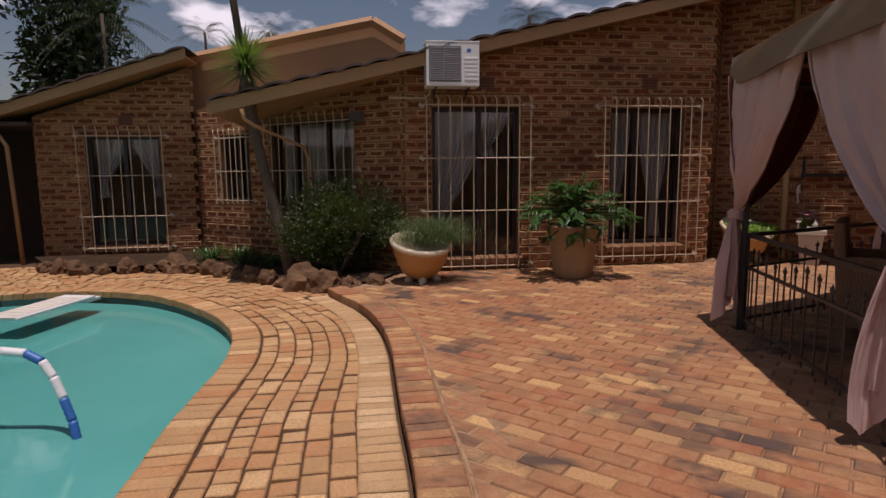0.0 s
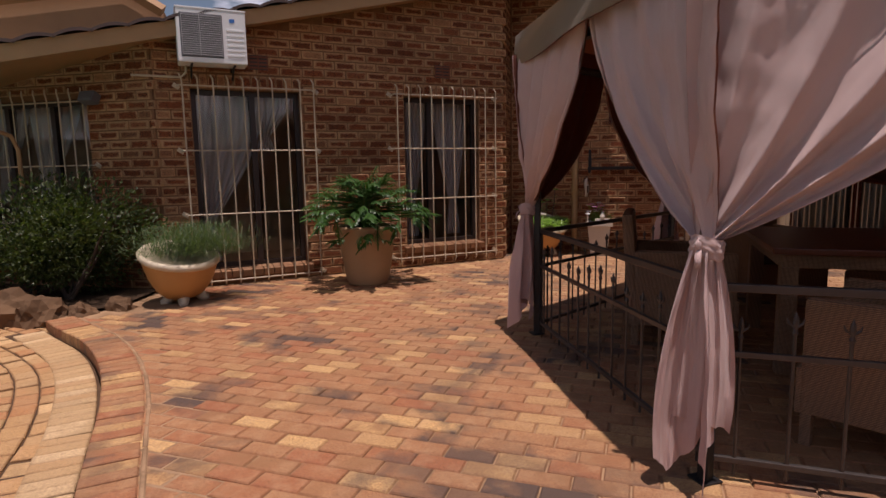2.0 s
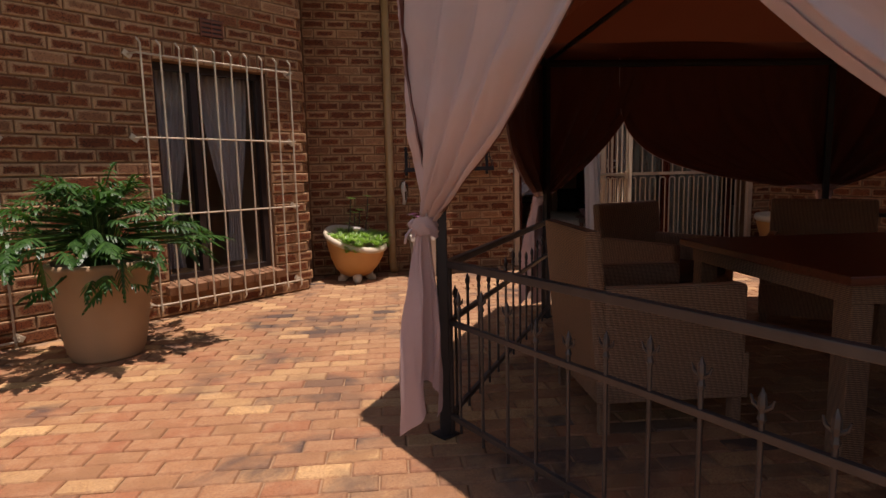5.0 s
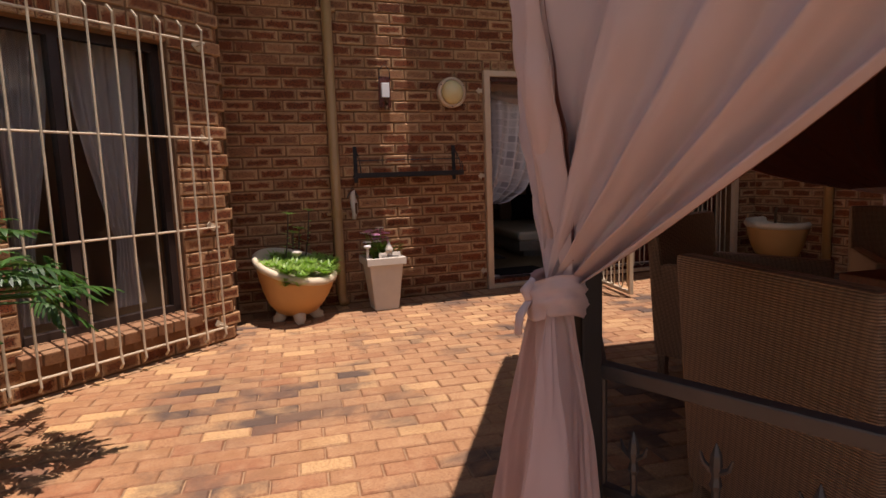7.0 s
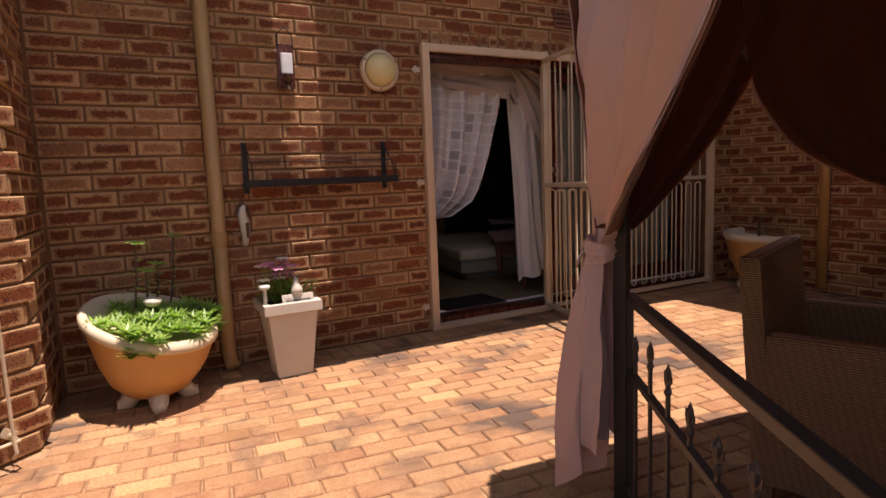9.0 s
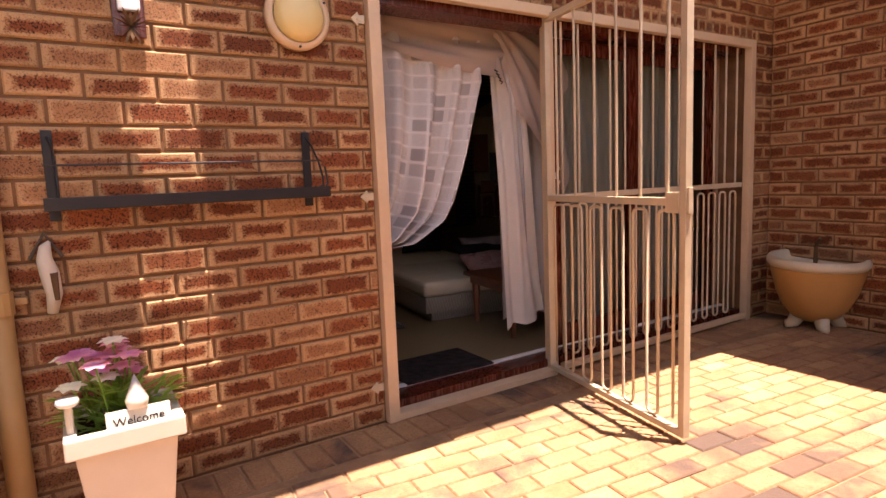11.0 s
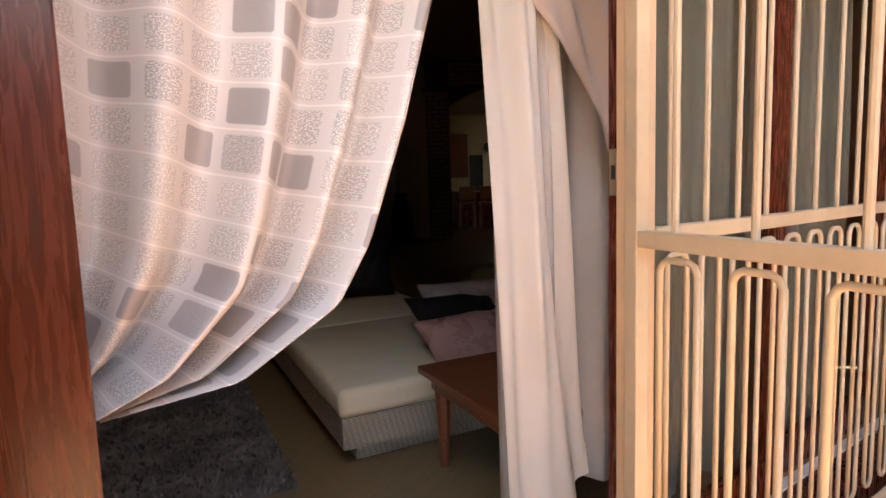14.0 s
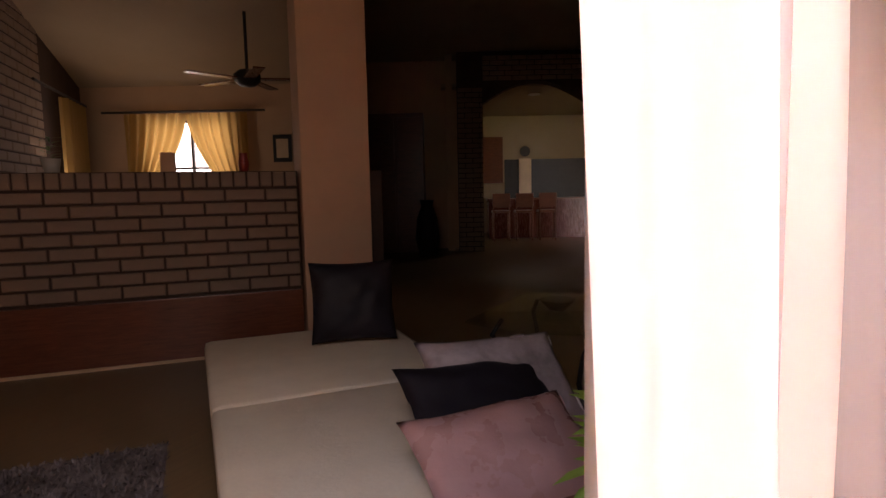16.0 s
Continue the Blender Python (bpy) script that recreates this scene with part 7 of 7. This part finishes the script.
part("body", lathe([(0.0, 0.0), (0.13, 0.0), (0.20, 0.3), (0.17, 0.65), (0.09, 0.85), (0.12, 0.95), (0.0, 0.93)], 24), BLACKSATIN, ur, smooth=True)
ctr = thing("kitchen_counter", "dark kitchen counter under pale splashback", "counter", LM @ pose(1.0, 13.2, IN))
part("top", a_box(0, 2.6, 0, 0.6, 0.86, 0.90, 0.006), REDWOOD, ctr)
part("cabinet", a_box(0.03, 2.57, 0.03, 0.58, 0.0, 0.86, 0.004), DARKWOOD, ctr)
for k, x in enumerate((1.25, 1.75, 2.25)):
    stl = thing("bar_stool", "dark timber bar chair at the counter", "chair", LM @ pose(x, 12.75, IN), "chairs at the counter")
    part("seat", a_box(-0.19, 0.19, -0.19, 0.19, 0.60, 0.65, 0.01), REDWOOD, stl)
    part("backrest", a_box(-0.19, 0.19, -0.21, -0.18, 0.72, 1.02, 0.01), REDWOOD, stl)
    for ax in (-0.17, 0.17):
        for ay in (-0.17, 0.17):
            part("leg", a_tube([(ax, ay, 0), (ax, ay, 1.0 if ay < 0 else 0.62)], 0.016, 6), REDWOOD, stl)
wc_ = thing("wall_cabinet", "red-brown kitchen wall cabinet", "cabinet", LM @ pose(1.02, 14.8, 1.35))
part("body", a_box(0, 0.5, 0, 0.38, 0, 1.15, 0.006), REDWOOD, wc_)
pn = thing("dark_panel", "dark tiled splashback panel", "panel", LM @ pose(1.6, 15.17, 0.95))
part("panel", a_box(0, 2.6, 0, 0.02, 0, 1.0), IRON, pn)
ck = thing("wall_clock", "round dark clock with a pale pendulum case", "clock", LM @ pose(2.12, 15.12, 2.15))
part("dial", lathe([(0.0, 0.0), (0.13, 0.0), (0.13, 0.03), (0.0, 0.03)], 24), IRON, ck)
ck.matrix_world = ck.matrix_world @ pose(0, 0, 0, 90, 0, 0)
part("case", a_box(-0.16, 0.16, -1.1, -0.18, 0.0, 0.04, 0.01), CREAM, ck, "pale pendulum case")
dl = thing("downlight", "small round lit ceiling downlight", "lamp", LM @ pose(1.85, 11.8, 3.055))
part("trim", lathe([(0.09, -0.01), (0.12, -0.012), (0.12, 0.0), (0.09, 0.0)], 24), WHITE, dl)
part("bulb", lathe([(0.0, -0.006), (0.088, -0.006)], 24), DOWNLIGHT, dl)
pl_ = bpy.data.lights.new("downlight_lamp", "SPOT")
pl_.energy, pl_.color, pl_.spot_size = 0.5, (1.0, 0.86, 0.66), 2.2
lo_ob = new("downlight_lamp", pl_)
lo_ob.location = (LM @ Vector((1.85, 11.8, 3.0)))
# daylight that reaches the alcove from its side window
al = bpy.data.lights.new("side_window_light", "AREA")
al.shape, al.size, al.size_y, al.energy, al.color = "RECTANGLE", 0.7, 1.2, 0.30, (1.0, 0.88, 0.66)
alo = new("side_window_light", al)
alo.matrix_world = frame_of(S0, S1) @ pose(2.75, -0.05, 1.5) @ look((0, 0, 0), (0.25, -1.0, 0.75))

kc = bmesh.new()
prism(kc, [loc(0.0, 10.85), loc(5.3, 10.85), loc(5.3, 15.3), loc(0.0, 15.3)], 3.06, 3.12)
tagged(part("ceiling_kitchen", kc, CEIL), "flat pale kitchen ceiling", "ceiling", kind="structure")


# ---- bricks and pavers, piece by piece ----
def brick_mesh(name, w, h, d, material, chamfer=0.006):
    """One brick: its face towards -y, x along, z up, centred on its face's middle; back open."""
    a, b = w / 2, h / 2
    c = chamfer
    v = [(-a, c, -b), (a, c, -b), (a, c, b), (-a, c, b), (-a + c, 0, -b + c), (a - c, 0, -b + c), (a - c, 0, b - c), (-a + c, 0, b - c),
         (-a, d, -b), (a, d, -b), (a, d, b), (-a, d, b)]
    f = [(4, 5, 6, 7), (0, 1, 5, 4), (1, 2, 6, 5), (2, 3, 7, 6), (3, 0, 4, 7), (8, 9, 1, 0), (9, 10, 2, 1), (10, 11, 3, 2), (11, 8, 0, 3)]
    me = bpy.data.meshes.new(name)
    me.from_pydata(v, [], f)
    lay = me.uv_layers.new()
    for lp in me.loops:
        x, y, z = v[lp.vertex_index]
        lay.data[lp.index].uv = (0.5 + x / w, 0.5 + z / h)
    me.materials.append(material)
    return me, v, f


def joined_pieces(name, boxes, material, owner, label):
    """Many small boxes (matrix, w, h, d) in one mesh, each an island of its own with its own UV square."""
    verts, faces, uvs = [], [], []
    for m, w, h, d in boxes:
        a, b, c = w / 2, h / 2, 0.006
        v = [(-a, c, -b), (a, c, -b), (a, c, b), (-a, c, b), (-a + c, 0, -b + c), (a - c, 0, -b + c), (a - c, 0, b - c), (-a + c, 0, b - c),
             (-a, d, -b), (a, d, -b), (a, d, b), (-a, d, b)]
        n = len(verts)
        verts += [tuple(m @ Vector(p)) for p in v]
        for f in ((4, 5, 6, 7), (0, 1, 5, 4), (1, 2, 6, 5), (2, 3, 7, 6), (3, 0, 4, 7), (8, 9, 1, 0), (9, 10, 2, 1), (10, 11, 3, 2), (11, 8, 0, 3)):
            faces.append(tuple(n + i for i in f))
            uvs += [(0.5 + v[i][0] / w, 0.5 + v[i][2] / h) for i in f]
    me = bpy.data.meshes.new(name)
    me.from_pydata(verts, [], faces)
    lay = me.uv_layers.new()
    lay.data.foreach_set("uv", [c for p in uvs for c in p])
    me.materials.append(material)
    ob = new(name, me)
    ob.parent = owner
    tagged(ob, label, kind="stuff")
    return ob


MESHES = {}


def piece(name, m, w, h, d, material, owner):
    key = (name, round(w, 3), round(h, 3), round(d, 3), material.name)
    if key not in MESHES:
        MESHES[key] = brick_mesh(name, w, h, d, material)[0]
    ob = new(name, MESHES[key])
    ob.parent = owner
    ob.matrix_local = m
    return ob


def lay_wall(owner, x0, x1, top, openings, near, material=BRICK, tooth=(0, 0), base=-0.1, soldier=(), dy=0.0):
    """Running bond between x0 and x1; near(x, z) picks the bricks that become parts of their own."""
    rng = random.Random(len(owner.name) * 7 + 3)
    rest, singles = [], 0
    j = math.floor(base / COURSE)
    while True:
        z = j * COURSE
        if z + COURSE > max(top(x0), top(x1)):
            break
        off = 0.5 if j % 2 else 0.0
        i = math.floor(x0 / PITCH) - 1
        while i * PITCH < x1 + PITCH:
            a, b = (i + off) * PITCH, (i + 1 + off) * PITCH
            i += 1
            lo_x = x0 - (tooth[0] if j % 2 else 0)
            hi_x = x1 + (tooth[1] if j % 2 else 0)
            a, b = max(a, lo_x), min(b, hi_x)
            spans = [(a, b)]
            for o in openings:
                if o[2] - 0.02 < z + COURSE / 2 < o[3] + 0.02:
                    cut = []
                    for s, e in spans:
                        if e <= o[0] or s >= o[1]:
                            cut.append((s, e))
                        else:
                            if s < o[0]:
                                cut.append((s, o[0]))
                            if e > o[1]:
                                cut.append((o[1], e))
                    spans = cut
            for s, e in spans:
                if e - s < 0.045 or z + COURSE > top((s + e) / 2):
                    continue
                w = round(e - s - 0.012, 3)
                x, zz = (s + e) / 2, z + COURSE / 2
                m = pose(x, rng.uniform(-0.003, 0.003) + dy, zz, rng.uniform(-0.5, 0.5), rng.uniform(-0.25, 0.25), rng.uniform(-0.6, 0.6))
                if near(x, zz) and singles < 300:
                    piece("brick", m, w, COURSE - 0.013, 0.09, material, owner)
                    singles += 1
                else:
                    rest.append((m, w, COURSE - 0.013, 0.09))
        j += 1
    for x, z, w, h in soldier:
        rest.append((pose(x, -0.004, z), w, h, 0.09))
    if rest:
        joined_pieces("brickwork", rest, material, owner, "running bond of flashed face bricks")


def soldiers(x0, x1, z0, h=0.15):
    n = max(1, round((x1 - x0) / 0.085))
    return [(x0 + (x1 - x0) * (i + 0.5) / n, z0 + h / 2, (x1 - x0) / n - 0.011, h - 0.01) for i in range(n)]


def no(x, z):
    return False


lay_wall(wall_c, 0.0, 6.0, lambda x: 4.6, [(DOOR[0], DOOR[1], -1, DOOR[3] + 0.1)], lambda x, z: x < 2.4 and z < 3.0, soldier=soldiers(DOOR[0], DOOR[1], 2.14, 0.1))
lay_wall(wall_b, B_LEFT, 0.0, slope_b, [(WIN1[0], WIN1[1], WIN1[2] - 0.10, WIN1[3] + 0.16), (WIN2[0], WIN2[1], WIN2[2] - 0.10, WIN2[3] + 0.16)], lambda x, z: x > -2.7 and z < 2.6, tooth=(0.07, 0.06),
         soldier=soldiers(WIN1[0], WIN1[1], WIN1[3]) + soldiers(WIN2[0], WIN2[1], WIN2[3]))
lay_wall(wall_r, 0.0, 4.10, lambda x: 2.24 + 0.11 * x, [R_WIN1, R_WIN2], no, tooth=(0.0, 0.05))
lay_wall(wall_a, 0.22, 2.52, lambda x: 2.08 + 0.325 * x, [A_WIN], no, tooth=(0, 0.05))
lay_wall(ret, 0.0, 0.80, lambda x: 4.6, [], no)
lay_wall(wall_d, 0.0, 5.5, lambda x: 4.6, [], no)


# terrace pavers in running bond
PAV_ANG = -36.6
P_L, P_W = 0.216, 0.1085
rng = random.Random(11)
ang = radians(PAV_ANG)
ux, uy = Vector((math.cos(ang), math.sin(ang), 0)), Vector((-math.sin(ang), math.cos(ang), 0))
terrace = bpy.data.objects["terrace"]
deck_ob = bpy.data.objects["pool_deck"]


def side_of(line, p):
    """Distance to a line, and the side: positive to its right-hand side as it runs."""
    best = None
    for a, b in zip(line, line[1:]):
        d = b - a
        if d.length < 1e-6:
            continue
        t = max(0.0, min(1.0, (p - a).dot(d) / d.length_squared))
        q = a + d * t
        r = (p - q).length
        if best is None or r < best[0]:
            best = (r, d.cross(p - q).z)
    return best[0] if best[1] < 0 else -best[0]


step_coarse = step_line[::3] + [step_line[-1]]
pool_coarse = pool_line[::3] + [pool_line[-1]]
WALLS = [(m.inverted(), a, b) for m, a, b in ((WC, -0.2, 6.5), (WB, B_LEFT, 0.0), (frame_of((3.58, 7.94), (4.0, 8.62)), -0.1, 0.9), (WD, -0.3, 5.5))]


def on_terrace(p):
    if p.y > 6.35 and p.x < -0.35 - (p.y - 7.3) * 0.5:
        return False
    if p.y < -3 or p.x > 9.4:
        return False
    for m_, (inv, a, b) in enumerate(WALLS):
        q = inv @ p
        if a <= q.x <= b and (-0.02 if m_ else -0.33) < q.y < 2.5:
            return False
    return True


rest, singles = [], 0
for r in range(-80, 105):
    for c in range(-60, 70):
        p = ux * ((c + (0.5 if r % 2 else 0.0)) * P_L) + uy * (r * P_W)
        if not (-1.4 < p.x < 9.3 and -1.5 < p.y < 8.8) or not on_terrace(p):
            continue
        s = side_of(step_coarse, p)
        if s < 0.17:
            continue
        if p.x > 4.5 and p.y < 2.0:
            continue
        m = Matrix.Translation((p.x, p.y, rng.uniform(-0.002, 0.002) - (0.007 if s < 0.42 else 0.0))) @ pose(0, 0, 0, rng.uniform(-0.5, 0.5), rng.uniform(-0.4, 0.4), PAV_ANG + rng.uniform(-0.5, 0.5)) @ pose(0, 0, 0, -90, 0, 0)
        w, h = P_L - rng.choice((0.004, 0.006, 0.009)), P_W - rng.choice((0.004, 0.007))
        if 0.9 < p.x < 2.2 and 3.6 < p.y < 7.2 and singles < 300:
            piece("paver", m, w, h, 0.05, PAVER, terrace)
            singles += 1
        else:
            rest.append((m, w, h, 0.05))
joined_pieces("paving", rest, PAVER, terrace, "worn red and ochre clay pavers in running bond")


def along(line, offset, length, gap=0.0):
    """Places at an even step along a line moved sideways to its right by offset: centre, heading."""
    pts = []
    for i, p in enumerate(line):
        d = (line[min(i + 1, len(line) - 1)] - line[max(i - 1, 0)]).normalized()
        pts.append(p + Vector((d.y, -d.x, 0)) * offset)
    out, need, acc = [], length / 2, 0.0
    for a, b in zip(pts, pts[1:]):
        seg = (b - a).length
        while acc + seg >= need and seg > 1e-6:
            t = (need - acc) / seg
            q = a + (b - a) * t
            out.append((q, math.degrees(math.atan2(b.y - a.y, b.x - a.x))))
            need += length
        acc += seg
    return out


def lay_row(line, offset, length, width, z, material, owner, name, keep=lambda p: True, near=None, thick=0.06, jitter=1.0, limit=300, tight=True):
    rest, n = [], 0
    for q, head in along(line, offset, length):
        if not keep(q):
            continue
        m = Matrix.Translation((q.x, q.y, z + rng.uniform(-0.004, 0.004) * jitter)) @ pose(0, 0, 0, rng.uniform(-1, 1) * jitter, rng.uniform(-1, 1) * jitter, head + rng.uniform(-1.5, 1.5) * jitter) @ pose(0, 0, 0, -90, 0, 0)
        w = round(length - rng.choice((0.008, 0.012) if tight else (0.012, 0.018, 0.024)), 3)
        if near and near(q) and n < limit:
            piece(name, m, w, width - 0.010, thick, material, owner)
            n += 1
        else:
            rest.append((m, w, width - 0.010, thick))
    return rest


def close(p):
    return 0.5 < p.y < 6.2


# the header course along the foot of the door wall
wc0 = WC @ Vector((0.0, -0.13, 0))
wc1 = WC @ Vector((6.0, -0.13, 0))
rest = lay_row([wc0, wc1], 0.0, 0.118, 0.25, -0.001, PAVER, terrace, "paver", near=lambda p: True, thick=0.05, limit=60, jitter=0.5)
joined_pieces("wall_course", rest, PAVER, terrace, "header course of pavers along the wall")
# the raised kerb course and the pale course under it
rest = lay_row(step_line, 0.115, 0.088, 0.225, 0.0, PAVER, terrace, "kerb_brick", near=close, thick=0.085, limit=80)
joined_pieces("kerb_course", rest, PAVER, terrace, "header course along the raised terrace edge")
joined_pieces("mortar_fillet", lay_row(step_line, 0.240, 0.25, 0.034, -0.002, JOINT, terrace, "fillet", jitter=0.4), JOINT, terrace, "pale mortar line behind the kerb")
rest = lay_row(step_line, -0.125, 0.088, 0.225, LOW + 0.011, PALE_PAVER, deck_ob, "band_brick", near=close, limit=80, jitter=0.5)
joined_pieces("band_course", rest, PALE_PAVER, deck_ob, "pale header course at the foot of the step")
# curved rows between the pool coping and the pale course
rest = lay_row(pool_line, 0.10, 0.105, 0.235, LOW + 0.004, DECK, deck_ob, "coping_brick", near=close, thick=0.07, limit=90)
for k in range(16):
    o = 0.225 + 0.064 + 0.128 * k
    rest += lay_row(pool_line, o, (0.150, 0.118, 0.165, 0.128, 0.172)[k % 5], 0.128, LOW, DECK, deck_ob, "deck_brick",
                    keep=lambda p: side_of(step_coarse, p) < -0.232 if p.y < 6.3 else (p.x < -1.25 - (p.y - 6.4) * 0.9),
                    near=(close if k < 6 else None), limit=34, jitter=1.9, tight=False)
joined_pieces("deck_course", rest, DECK, deck_ob, "curved rows of worn ochre deck bricks")

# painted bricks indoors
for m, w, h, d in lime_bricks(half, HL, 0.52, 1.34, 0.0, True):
    piece("brick", m, round(w, 3), h, d, DIMMED_BRICK, half)
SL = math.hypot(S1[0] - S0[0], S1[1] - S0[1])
joined_pieces("painted_brickwork", [(m, w, h, d) for m, w, h, d in lime_bricks(side, SL - 1.4, IN, 3.0)], DIMMED_BRICK, side, "white painted bricks, room's dimness put into their colour, with dark joints")
joined_pieces("painted_brickwork", [(m, w, h, d) for m, w, h, d in lime_bricks(awo, 0.45, IN, 3.0)] + [(pose(0.45, 0, 0) @ m, w, h, d) for m, w, h, d in lime_bricks(awo, 2.7, 3.09, 3.6)], DIMMED_BRICK, awo, "white painted bricks, room's dimness put into their colour, with dark joints")
